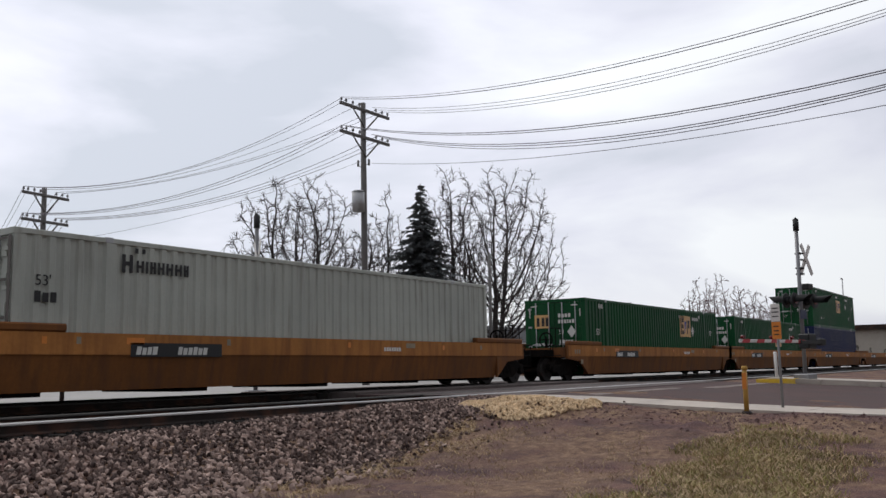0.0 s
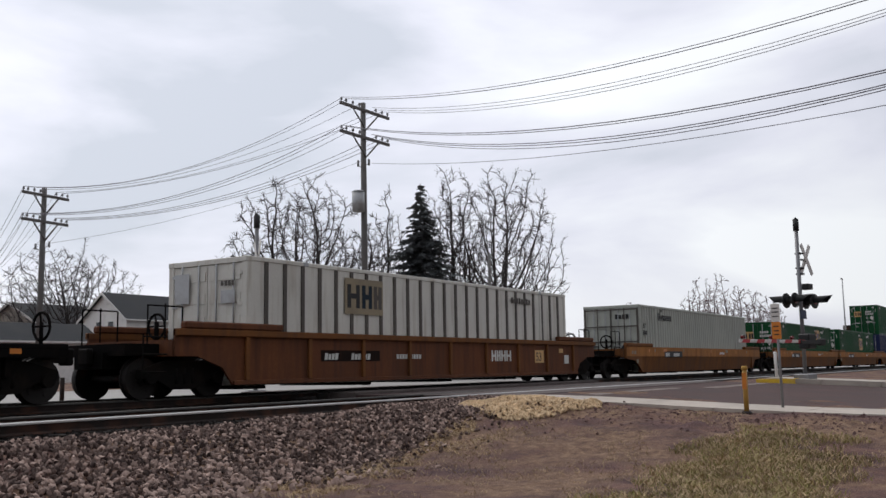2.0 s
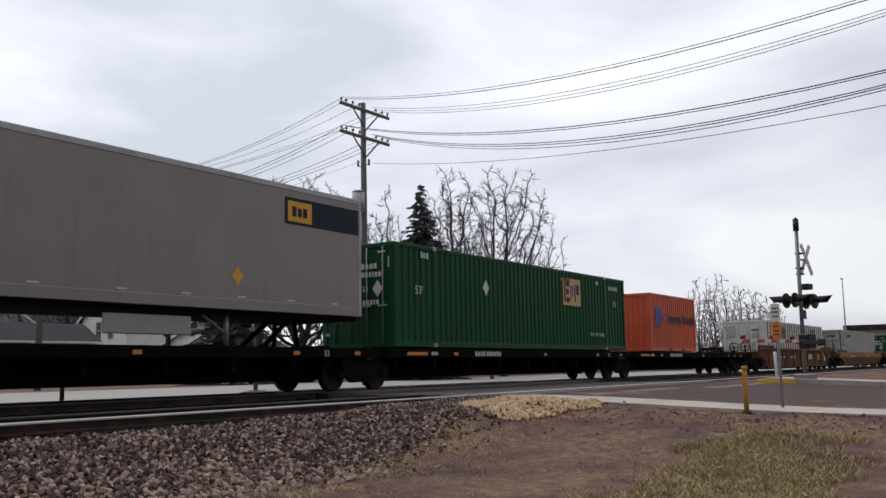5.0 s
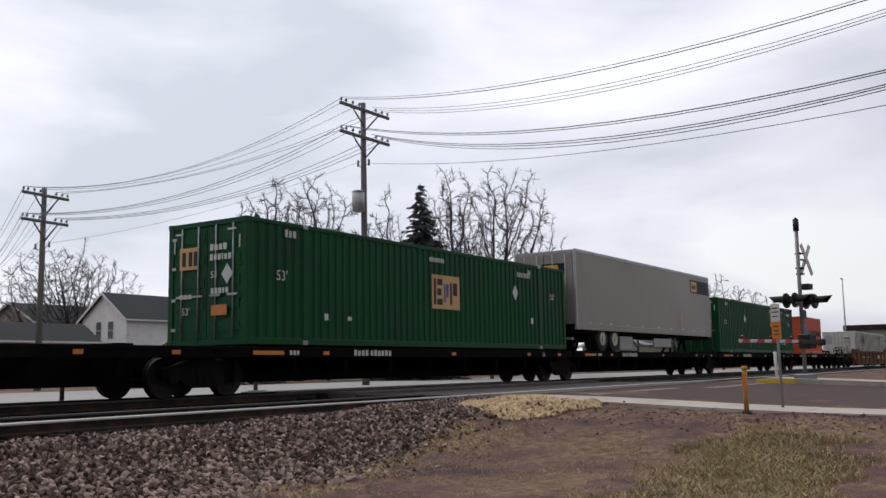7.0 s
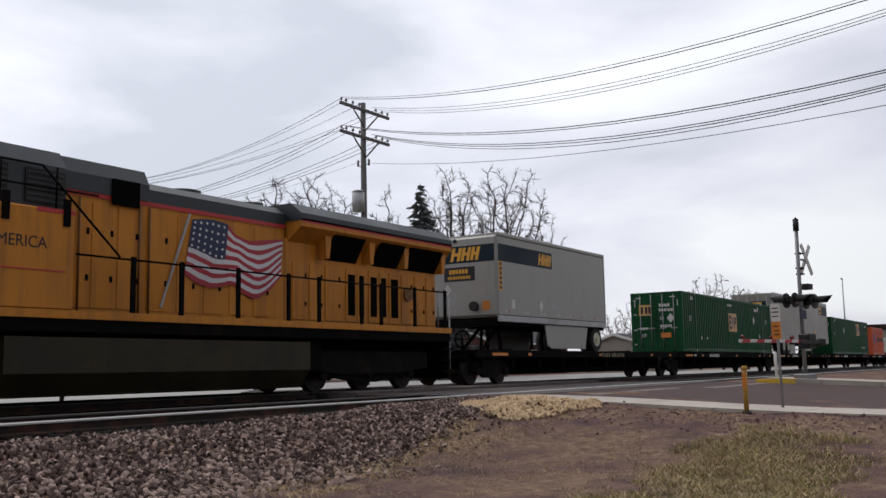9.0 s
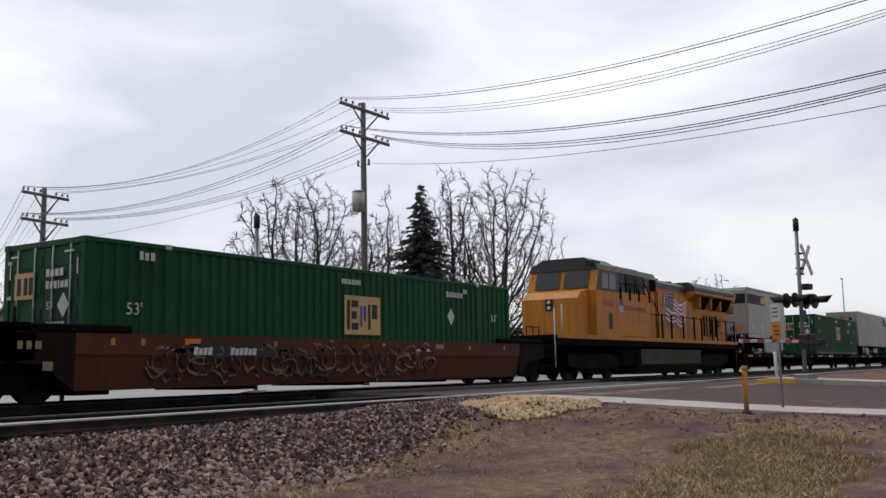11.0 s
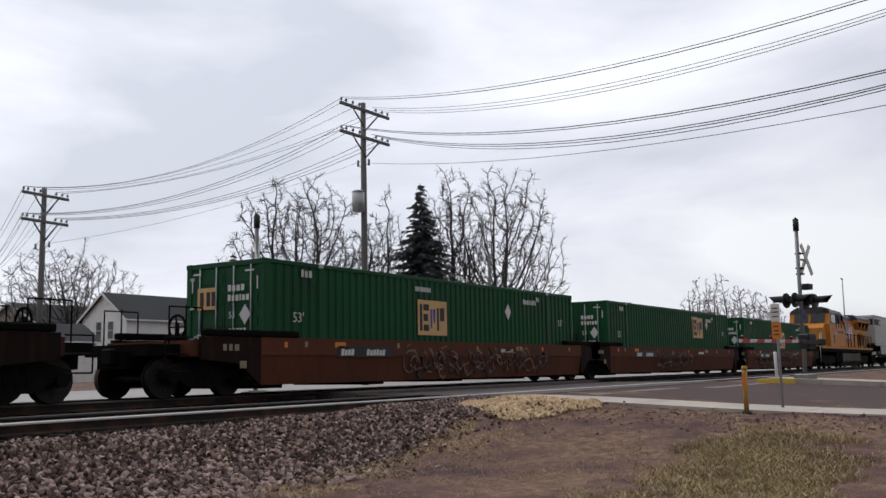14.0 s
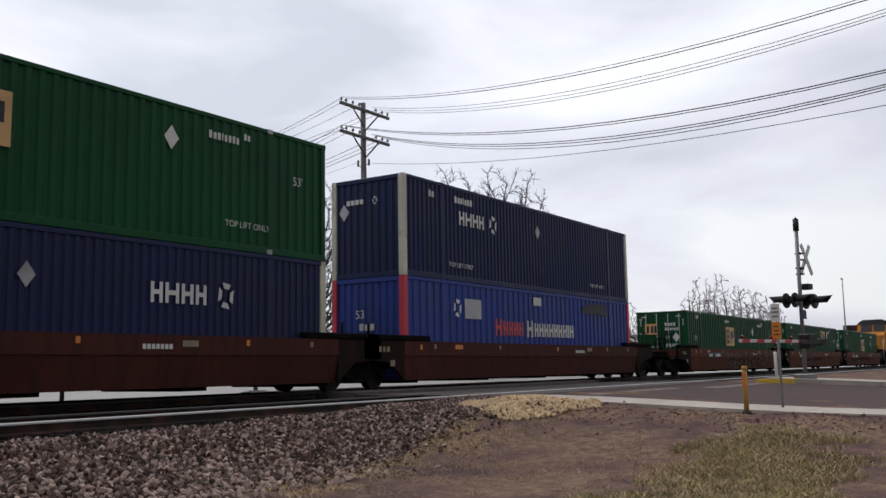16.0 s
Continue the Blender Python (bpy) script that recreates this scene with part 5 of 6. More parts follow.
def umax_marks(c, high=2.9, upper=True):
    y = -1.297
    lw = M["letter_white"]
    wordmark(-5.15 if upper else 2.72, 1.75 if upper else 1.72, 0.42, (0.72, 0.85, 0.75, 0.7), y, lw, c, 0.16, label="white word of plain blocks")
    loop_emblem(c, -3.1 if upper else 4.75, 1.97 if upper else 1.95, 0.42, y)
    diamond(0.0, 2.08, 0.24, y, M["galv"], c, "grey diamond placard")
    bars(-5.4, 2.4, 0.2, (0.6, 0.6, 0.5, 0.2, 0.55, 0.55, 0.55), y, lw, c)
    bars(-6.8, 2.4, 0.2, (0.5, 0.6), y, lw, c)
    side_text("TOP LIFT ONLY", -5.75, y, 0.42, 0.2, lw, c)
    side_text("TOP LIFT ONLY", 4.3, y, 0.42, 0.18, lw, c)
    x = -8.06
    bars(-0.75, 2.15, 0.14, (0.9, 0.9, 0.9, 0.9), 0, lw, c, end=x)
    loop_emblem(c, -0.28, 2.22, 0.17, 0, end=x)
    diamond(0.85, 1.95, 0.25, 0, M["galv"], c, "grey diamond placard", end=x)


navy = container("navy blue corrugated container with pale corner posts, stacked", -202.5, WELL_Z + 2.91, M["navy"], doors=False, end_posts=M["cream_post"], pitch=0.22)
umax_marks(navy)
blue = container("blue corrugated container with red corner posts in a well car", -202.5, WELL_Z, M["blue"], doors=False, end_posts=M["red_post"], pitch=0.36)
y = -1.297
loop_emblem(blue, -5.33, 2.1, 0.4, y)
plate("swoosh", -4.92, -3.95, 1.8, 2.4, y, M["galv"], blue, "pale grey streaked panel")
plate("sticker", -0.44, 0.12, 2.4, 2.68, y, M["letter_white"], blue, "white sticker")
wordmark(-3.08, 1.3, 0.56, (0.72,), y, M["letter_red"], blue, label="red word of plain blocks")
wordmark(-2.58, 1.33, 0.46, (0.66, 0.6, 0.6, 0.65), y, M["letter_red"], blue, 0.14)
wordmark(-0.95, 1.3, 0.56, (0.74,), y, M["letter_white"], blue, label="white word of plain blocks")
wordmark(-0.42, 1.33, 0.46, (0.62, 0.68, 0.68, 0.7, 0.62, 0.66, 0.66, 0.28, 0.66), y, M["letter_white"], blue, 0.14)
bm = B()
slab(bm, [(3.5, 2.3), (5.8, 2.25), (5.8, 2.68), (4.0, 2.68), (4.0, 2.55), (3.5, 2.55)], y - 0.004, y)
part("patch", bm, M["letter_black"], blue, "black paint-out patch")
end_text("53", -8.06, 0.45, 1.75, 0.34, M["letter_white"], blue)
bars(-0.3, 1.4, 0.2, (0.7, 0.7, 0.7), 0, M["letter_white"], blue, end=-8.06)
emp_marks(container(GREEN + " stacked on another", -222.0, WELL_Z + 2.98, M["green"], high=2.95), seed=7, ex=-1.9, ez=1.3, dx=3.17, dz=2.2, number=4.2, lift=4.7)
umax_marks(container("navy blue corrugated container in a well car", -222.0, WELL_Z, M["navy"], high=2.97, doors=False, end_posts=M["cream_post"], pitch=0.22), upper=False)


# ---- ground, tracks, road ----
NEAR_Y, NEAR_Z = -4.6, -0.06        # the empty track beside the camera
WALK_X0, WALK_X1, ROAD_X1 = 16.7, 18.5, 32.4


def ramp01(v, a, b):
    t = min(1.0, max(0.0, (v - a) / (b - a)))
    return t * t * (3 - 2 * t)


def road_z(y):
    return -0.09 - 0.27 * ramp01(-y, 6.0, 14.5) if y < 0 else -0.09 - 0.1 * ramp01(y, 2, 8)


def ground_z(x, y):
    if y > -5.9:
        base = -0.27 if y < 2.0 else -0.27 + 0.02 * ramp01(y, 2, 5)
    else:
        toe = 0.52 * ramp01(-y, 6.2, 8.7)
        base = -0.27 - toe
    rise = ramp01(x, 9.5, 16.2)
    rd = road_z(y) - 0.015
    z = base + (rd - base) * rise if y < -5.9 else base
    if 2 < x < 22 and -17 < y < -6:
        z += 0.05 * noise.noise((x * 0.7, y * 0.7, 0)) + 0.025 * noise.noise((x * 2.6, y * 2.6, 3))
        if y < -9:
            z += 0.07 * noise.noise((x * 2.4, y * 3.4, 8)) * ramp01(x, 12.6, 14.6) * (1 - ramp01(x, 15.9, 16.6))
    return z


def grid_mesh(name, xs, ys, fz, material):
    verts = [(x, y, fz(x, y)) for y in ys for x in xs]
    nx = len(xs)
    faces = [(j * nx + i, j * nx + i + 1, (j + 1) * nx + i + 1, (j + 1) * nx + i) for j in range(len(ys) - 1) for i in range(nx - 1)]
    me = bpy.data.meshes.new(name)
    me.from_pydata(verts, [], faces)
    me.materials.append(material)
    me.polygons.foreach_set("use_smooth", [True] * len(me.polygons))
    return me


far = [2500, 1200, 500, 250, 120, 70]
xs = [-v for v in far] + [-30, -15, -8, -4, -2] + [k * 0.12 for k in range(0, 180)] + [22, 24, 27, 30, 34, 40, 50] + far[::-1]
ys = [-v for v in far] + [-40, -28, -22, -19] + [-18 + k * 0.12 for k in range(0, 100)] + [-5.95, -5.5, -3, 0, 1.5, 2.5, 3.5, 5, 8, 12, 20, 35, 50] + far[::-1]
tagged(new("ground", grid_mesh("ground", xs, ys, ground_z, M["ground"])), "bare brown dirt with dry grass patches", "ground", kind="structure")


def strip(name, x0, x1, y0, y1, fz, thick, material, label, category):
    n = max(2, int((y1 - y0) / 1.5))
    bm = B()
    rows = []
    for k in range(n + 1):
        y = y0 + (y1 - y0) * k / n
        z = fz(y)
        rows.append([bm.verts.new(v) for v in ((x0, y, z), (x1, y, z), (x1, y, z - thick), (x0, y, z - thick))])
    for a, b in zip(rows, rows[1:]):
        for i in range(4):
            bm.faces.new((a[i], a[(i + 1) % 4], b[(i + 1) % 4], b[i]))
    bm.faces.new(rows[0])
    bm.faces.new(rows[-1][::-1])
    return solid(name, bm, material, label, category, kind="structure")


strip("road", WALK_X1 + 0.01, ROAD_X1, -60, -6.6, road_z, 0.25, M["asphalt"], "worn purplish-grey asphalt road at the crossing", "road")
strip("road", WALK_X1 + 0.01, ROAD_X1, 2.2, 3.4, road_z, 0.25, M["asphalt"], "worn asphalt road beyond the tracks", "road")
pave = thing("pavement", "weathered pale concrete pavement beside the road", "pavement", kind="structure")
y = -6.7
while y > -40:
    n = 1.5
    bm = B()
    pts = [(yy, road_z(yy) + 0.025) for yy in (y, y - n + 0.015)]
    prism(bm, [(pts[0][0], pts[0][1]), (pts[1][0], pts[1][1]), (pts[1][0], pts[1][1] - 0.2), (pts[0][0], pts[0][1] - 0.2)], WALK_X0, WALK_X1)
    part("slab", bm, M["concrete"], pave)
    y -= n
island = thing("kerb", "pale concrete kerb with a yellow painted nose", "kerb", kind="structure")
for k in range(14):
    y1 = -8.0 - 1.8 * k
    bm = prism(B(), [(y1, road_z(y1) + 0.16), (y1 - 1.78, road_z(y1 - 1.78) + 0.16), (y1 - 1.78, road_z(y1 - 1.78) - 0.1), (y1, road_z(y1) - 0.1)], ROAD_X1 + 0.005, ROAD_X1 + 2.2)
    part("slab", bm, M["concrete"], island)
part("nose", prism(B(), [(-7.75, road_z(-7.75) + 0.1), (-9.0, road_z(-9.0) + 0.165), (-9.0, road_z(-9.0) - 0.02), (-7.75, road_z(-7.75) - 0.02)], ROAD_X1 - 0.06, ROAD_X1 + 0.7), M["kerb_yellow"], island, "worn yellow painted nose")
bm = box(B(), -400, 400, 6.2, 20.0, -0.45, -0.2)
solid("road", bm, M["far_street"], "pale concrete street along the far side of the tracks", "road", kind="structure")


# bed slabs whose colour carries the shade below and beside the train
for x0, x1 in ((-60, WALK_X1 - 0.35), (ROAD_X1 + 0.55, 500)):
    solid("track_bed", box(B(), x0, x1, -6.0, 2.3, -0.6, -0.262), M["track_bed"], "dark ballast bed under the tracks, the train's shade in its colour", "ballast", kind="structure")


def rail_profile(y, z):
    return [(y - 0.07, z - 0.17), (y + 0.07, z - 0.17), (y + 0.07, z - 0.155), (y + 0.012, z - 0.13), (y + 0.012, z - 0.045),
            (y + 0.034, z - 0.036), (y - 0.034, z - 0.036), (y - 0.012, z - 0.045), (y - 0.012, z - 0.13), (y - 0.07, z - 0.155)]


tie_mesh = to_mesh("tie", box(B(), -0.11, 0.11, -1.3, 1.3, -0.09, 0.09, 0.012), M["tie"])
for yc, zc, words in ((0.0, 0.0, "railway track under the train, dark timber ties"), (NEAR_Y, NEAR_Z, "empty railway track with shiny rail heads on dark ties")):
    tr = thing("railway_track", words, "railway track", kind="structure")
    for s in (-1, 1):
        yr = yc + s * 0.753
        r = part("rail", prism(B(), rail_profile(yr, zc), -60, 500), M["rail_side"], tr)
        hd = [(yr - 0.037, zc - 0.0355), (yr + 0.037, zc - 0.0355), (yr + 0.037, zc - 0.014), (yr + 0.024, zc - 0.001), (yr, zc), (yr - 0.024, zc - 0.001), (yr - 0.037, zc - 0.014)]
        # only the nearest head keeps bright steel; the others have shade in their colour
        part("rail_head", prism(B(), hd, -60, 500), M["rail_top"] if yc < 0 and s < 0 else M["rail_shaded"], r, "polished rail head" if yc < 0 and s < 0 else "")
    k = 0
    for i in range(300):
        x = -20 + i * 0.53
        if WALK_X1 - 0.3 < x < ROAD_X1 + 0.6:
            continue
        t = part("tie", tie_mesh, None, tr)
        t.matrix_basis = pose(x + random.uniform(-0.03, 0.03), yc + random.uniform(-0.06, 0.06), zc - 0.262, 0, 0, random.uniform(-1.2, 1.2))
cr = thing("crossing_surface", "grey-brown concrete panels between the rails at the crossing", "road", kind="structure")
for yc, zc in ((0.0, -0.012), (NEAR_Y, NEAR_Z - 0.012)):
    for y0, y1 in ((-1.95, -0.82), (-0.66, 0.66), (0.82, 1.95)):
        for k in range(6):
            x0 = WALK_X1 - 0.3 + k * 2.4
            part("panel", box(B(), x0 + 0.01, x0 + 2.39, yc + y0, yc + y1, zc - 0.2, zc, 0.012), M["panel"], cr)
for y0, y1 in ((-6.59, NEAR_Y - 1.96), (NEAR_Y + 1.96, -1.96)):
    za = -0.085
    part("asphalt_strip", prism(B(), [(y0, za - 0.003), (y1, za), (y1, za - 0.2), (y0, za - 0.2)], WALK_X1 - 0.3, ROAD_X1 + 0.4), M["asphalt"], cr)


# ---- stones ----
def stone_mesh(name, r, material, seed):
    rnd = random.Random(seed)
    bm = B()
    bmesh.ops.create_icosphere(bm, subdivisions=1, radius=r)
    ax = (1.0, 0.6 + 0.3 * rnd.random(), 0.45 + 0.3 * rnd.random())
    for v in bm.verts:
        v.co = Vector((v.co.x * ax[0], v.co.y * ax[1], v.co.z * ax[2])) * (0.75 + 0.5 * rnd.random())
    return to_mesh(name, bm, material)


ICO = stone_mesh("stone_shape", 1.0, M["stone"], 1)
ICO_V = np.array([v.co[:] for v in ICO.vertices])
ICO_F = np.array([p.vertices[:] for p in ICO.polygons])


def scatter(name, places, sizes, material, label, category, parent=None):
    rng = np.random.default_rng(5)
    verts, faces = [], []
    nv = len(ICO_V)
    for k, (p, r) in enumerate(zip(places, sizes)):
        q = Euler(rng.uniform(0, 6.28, 3)).to_matrix()
        v = (ICO_V * rng.uniform(0.7, 1.25, ICO_V.shape)) @ np.array(q).T * r + np.array(p)
        verts.append(v)
        faces.append(ICO_F + k * nv)
    me = bpy.data.meshes.new(name)
    me.from_pydata(np.concatenate(verts).tolist(), [], np.concatenate(faces).tolist())
    me.materials.append(material)
    ob = new(name, me)
    ob.parent = parent
    return tagged(ob, label, category, kind="stuff")


def stone_material():
    """Grey to brown stones, each a shade of its own."""
    m = M["stone"]
    n, l = m.node_tree.nodes, m.node_tree.links
    b = n["Principled BSDF"]
    src = b.inputs["Base Color"].links[0].from_socket
    g = n.new("ShaderNodeNewGeometry")
    r = n.new("ShaderNodeValToRGB")
    r.color_ramp.elements[0].color = (0.1, 0.08, 0.08, 1)
    r.color_ramp.elements[1].color = (2.0, 1.95, 1.85, 1)
    mid = r.color_ramp.elements.new(0.62)
    mid.color = (0.62, 0.57, 0.55, 1)
    l.new(g.outputs["Random Per Island"], r.inputs["Fac"])
    x = n.new("ShaderNodeMix")
    x.data_type, x.blend_type = "RGBA", "MULTIPLY"
    x.inputs["Factor"].default_value = 1
    l.new(src, x.inputs["A"])
    l.new(r.outputs["Color"], x.inputs["B"])
    l.new(x.outputs["Result"], b.inputs["Base Color"])


stone_material()
rnd = random.Random(3)
ballast_places, ballast_sizes = [], []
while len(ballast_places) < 15500:
    x, y = rnd.uniform(2.5, 17.5), rnd.uniform(-9.6, -6.05)
    edge = -8.7 + 0.35 * noise.noise((x * 0.5, 0, 7)) + 0.13 * max(0, x - 8)
    if y < edge and rnd.random() > 0.8 * math.exp((y - edge) * 4.5):
        continue
    r = rnd.uniform(0.022, 0.056)
    ballast_places.append((x, y, ground_z(x, y) + r * 0.25))
    ballast_sizes.append(r)
ballast = scatter("ballast", ballast_places, ballast_sizes, M["stone"], "grey-brown crushed stone ballast beside the track", "ballast")
places, sizes = [], []
while len(places) < 9000:
    x, y = rnd.uniform(6, 60), rnd.choice((rnd.uniform(-5.9, -3.2), rnd.uniform(-3.4, 2.6)))
    if WALK_X1 - 0.4 < x < ROAD_X1 + 0.5 or rnd.random() < x / 70:
        continue
    r = rnd.uniform(0.03, 0.055)
    places.append((x, y, -0.26 + r * 0.2))
    sizes.append(r)
scatter("ballast", places, sizes, M["dark_stone"], "dark ballast stones between the ties, the train's shade in their colour", "ballast")
near_stones = [stone_mesh("stone", 0.052, M["stone"], 10 + k) for k in range(5)]
for k in range(260):
    x, y = rnd.uniform(4.5, 9.5), rnd.uniform(-9.3, -7.4)
    o = part("stone", near_stones[k % 5], None, ballast)
    o.matrix_basis = pose(x, y, ground_z(x, y) + 0.03, rnd.uniform(0, 360), rnd.uniform(0, 360), rnd.uniform(0, 360))
places, sizes = [], []
for k in range(3800):
    a, q = rnd.uniform(0, 6.283), math.sqrt(rnd.random())
    x, y = 15.35 + 1.35 * q * math.cos(a) + 0.25 * math.sin(3 * a), -8.25 + 1.25 * q * math.sin(a)
    places.append((x, y, ground_z(x, y) + 0.02 + 0.12 * max(0, 1 - q * q) * (1 + 0.5 * noise.noise((x * 2, y * 2, 0)))))
    sizes.append(rnd.uniform(0.02, 0.042))
scatter("gravel_pile", places, sizes, M["limestone"], "low heap of yellowish limestone gravel beside the pavement", "gravel")


places, sizes = [], []
while len(places) < 1500:
    x, y = rnd.uniform(12.8, 16.65), rnd.uniform(-16.5, -9.2)
    if rnd.random() < ramp01(x, 12.8, 15.6) * (0.6 + noise.noise((x * 1.5, y * 1.5, 1))):
        r = rnd.uniform(0.018, 0.06)
        places.append((x, y, ground_z(x, y) - r * 0.5))
        sizes.append(r)
scatter("dirt_clod", places, sizes, M["clod"], "dark brown clods of dirt beside the pavement", "dirt")
for x0, x1, y0, y1 in ((19.6, 25.2, -7.75, -7.35), (25.8, 31.6, -8.4, -8.0)):
    bm = prism(B(), [(y0, road_z(y0) + 0.006), (y1, road_z(y1) + 0.006), (y1, road_z(y1) - 0.01), (y0, road_z(y0) - 0.01)], x0, x1)
    solid("road_marking", bm, M["worn_paint"], "worn pale stop line painted on the asphalt", "road marking", kind="structure")


# ---- grass ----
def blades(name, spots, lo, hi, width, material, label, lean=0.5, seed=1):
    rng = random.Random(seed)
    verts, faces = [], []
    for x, y in spots:
        z = ground_z(x, y) - 0.005
        h, a = rng.uniform(lo, hi), rng.uniform(0, 6.283)
        dx, dy = math.cos(a), math.sin(a)
        t = rng.uniform(0.2, 1) * lean * h
        b = rng.uniform(0, 6.283)
        tx, ty = t * math.cos(b), t * math.sin(b)
        i = len(verts)
        w = width * rng.uniform(0.6, 1.3)
        verts += [(x - dx * w, y - dy * w, z), (x + dx * w, y + dy * w, z), (x + tx * 0.4 + dx * w * 0.7, y + ty * 0.4 + dy * w * 0.7, z + h * 0.6),
                  (x + tx * 0.4 - dx * w * 0.7, y + ty * 0.4 - dy * w * 0.7, z + h * 0.6), (x + tx, y + ty, z + h * 0.95)]
        faces += [(i, i + 1, i + 2, i + 3), (i + 3, i + 2, i + 4)]
    me = bpy.data.meshes.new(name)
    me.from_pydata(verts, [], faces)
    me.materials.append(material)
    return tagged(new(name, me), label, "grass", kind="stuff")


spots, straws = [], []
while len(spots) < 22000:
    x, y = rnd.uniform(7.0, 15.6), rnd.uniform(-15.3, -10.8)
    u, v = (x - 11.0) / 4.1, (y + 13.3 - 0.12 * (x - 11.3)) / 1.35
    d = u * u + v * v + 0.75 * noise.noise((x * 1.1, y * 1.1, 2))
    if d < 0.9 and rnd.random() < 0.95 - d + 0.6 * noise.noise((x * 3, y * 3, 5)):
        spots.append((x, y))
blades("grass_patch", spots[::2], 0.02, 0.085, 0.006, M["grass"], "patch of dry olive and straw-coloured grass", 1.2)
blades("dead_grass", spots[1::2], 0.02, 0.1, 0.007, M["straw"], "bleached straw in the grass patch", 1.8, 8)
while len(straws) < 10000:
    x, y = rnd.uniform(4.5, 16.4), rnd.uniform(-15.8, -8.2)
    if noise.noise((x * 0.6, y * 0.9, 9)) + 0.5 * noise.noise((x * 2.2, y * 2.2, 4)) > 0.12 - 0.25 * (y < -8.2 and y > -9.6):
        straws.append((x, y))
verge = []
while len(verge) < 11000:
    x = rnd.uniform(4.5, 15.5)
    y = -8.7 + 0.13 * max(0, x - 8) - abs(rnd.gauss(0, 0.6))
    if noise.noise((x * 1.3, y * 2.0, 9)) > -0.1:
        verge.append((x, y))
blades("dead_grass", verge, 0.012, 0.05, 0.008, M["straw"], "flattened dry straw along the foot of the ballast", 2.4, 12)
blades("dead_grass", straws, 0.01, 0.05, 0.005, M["straw"], "thin bleached dead grass lying on the dirt", 2.0, 3)


# ---- crossing signals ----
def crossing_signal(label, x, y, z, turn, gate=True):
    c = thing("crossing_signal", label, "crossing signal", "crossing signals", at=(x, y, z))
    c.rotation_euler.z = radians(turn)
    bm = box(B(), -0.28, 0.28, -0.28, 0.28, -0.3, 0.12, 0.03)
    part("base", bm, M["mast"], c)
    part("footing", box(B(), -0.35, 0.35, -0.35, 0.35, -0.55, -0.29), M["panel"], c)
    part("mast", tube(B(), (0, 0, 0.12), (0, 0, 5.2), 0.065, seg=12), M["mast"], c)
    part("mast_cap", tube(B(), (0, 0, 4.95), (0, 0, 5.35), 0.095, seg=12), M["signal_black"], c)
    part("bell", tube(B(), (0, 0, 5.35), (0, 0, 5.42), 0.06, 0.02, seg=10), M["signal_black"], c)
    # crossbuck on an arm, seen nearly edge on
    cb = part("crossbuck", box(B(), -0.02, 0.42, -0.03, 0.03, 3.94, 4.0), M["mast"], c)
    for s in (-1, 1):
        bm = B()
        box(bm, -0.6, 0.6, -0.012, 0.012, -0.085, 0.085, 0.005)
        bd = part("board", bm, M["gate_white"], cb, "white crossbuck board")
        bd.matrix_basis = pose(0.4, -0.06 - 0.026 * s, 3.98, 0, s * 58, 0)
    for zz in (4.15, 3.65, 3.45):
        part("clamp", box(B(), -0.03, 0.2, -0.1, 0.1, zz, zz + 0.05), M["signal_black"], c)
    bx = part("junction_box", box(B(), 0.22, 0.55, -0.18, 0.1, 2.95, 3.15, 0.02), M["signal_black"], c)
    # two pairs of lamps
    arm = part("lamp_arm", tube(B(), (-0.75, 0, 2.66), (0.75, 0, 2.66), 0.04, seg=8), M["signal_black"], c)
    for xx in (-0.62, 0.62):
        for s in (-1, 1):
            bm = tube(B(), (xx, s * 0.14, 2.56), (xx, s * 0.18, 2.56), 0.25, seg=20)
            tube(bm, (xx, s * 0.02, 2.56), (xx, s * 0.14, 2.56), 0.13, seg=12)
            lamp = part("signal_lamp", bm, M["signal_black"], c, "black signal lamp with hood")
            part("lens", tube(B(), (xx, s * 0.18, 2.56), (xx, s * 0.2, 2.56), 0.13, seg=16), M["lens_red"], lamp)
            hood = B()
            ring = []
            for k in range(13):
                a = radians(-20 + 220 * k / 12)
                ring.append([hood.verts.new((xx + r * math.cos(a), s * yy, 2.56 + r * math.sin(a))) for r, yy in ((0.16, 0.2), (0.17, 0.82 - 0.3 * (1 - math.sin(a)) / 2 - 0.1 * abs(math.cos(a))))])
            for p, q in zip(ring, ring[1:]):
                hood.faces.new((p[0], p[1], q[1], q[0]))
            bmesh.ops.solidify(hood, geom=hood.faces[:], thickness=0.008)
            part("hood", hood, M["signal_black"], lamp)
    part("sign_plate", box(B(), -0.2, 0.16, -0.09, -0.07, 1.95, 2.25), M["flag_blue"], c, "small blue sign plate")
    if gate:
        g = part("gate_mechanism", box(B(), -0.25, 0.25, -0.35, 0.05, 0.95, 1.45, 0.04), M["signal_black"], c)
        part("counterweight", box(B(), 0.3, 0.58, -0.5, -0.3, 1.05, 1.28, 0.03), M["signal_black"], c)
        for y0 in (-0.5, -0.32):
            part("arm_bracket", box(B(), -1.0, 0.5, y0, y0 + 0.03, 1.1, 1.22), M["signal_black"], c)
        arm = part("gate_arm", box(B(), -4.4, -0.6, -0.44, -0.38, 1.13, 1.23, 0.01), M["gate_white"], c, "lowered red and white gate arm")
        for k in range(5):
            x0 = -4.3 + 0.8 * k
            part("red_band", slab(B(), [(x0, 1.127), (x0 + 0.4, 1.127), (x0 + 0.46, 1.233), (x0 + 0.06, 1.233)], -0.445, -0.375), M["gate_red"], arm)
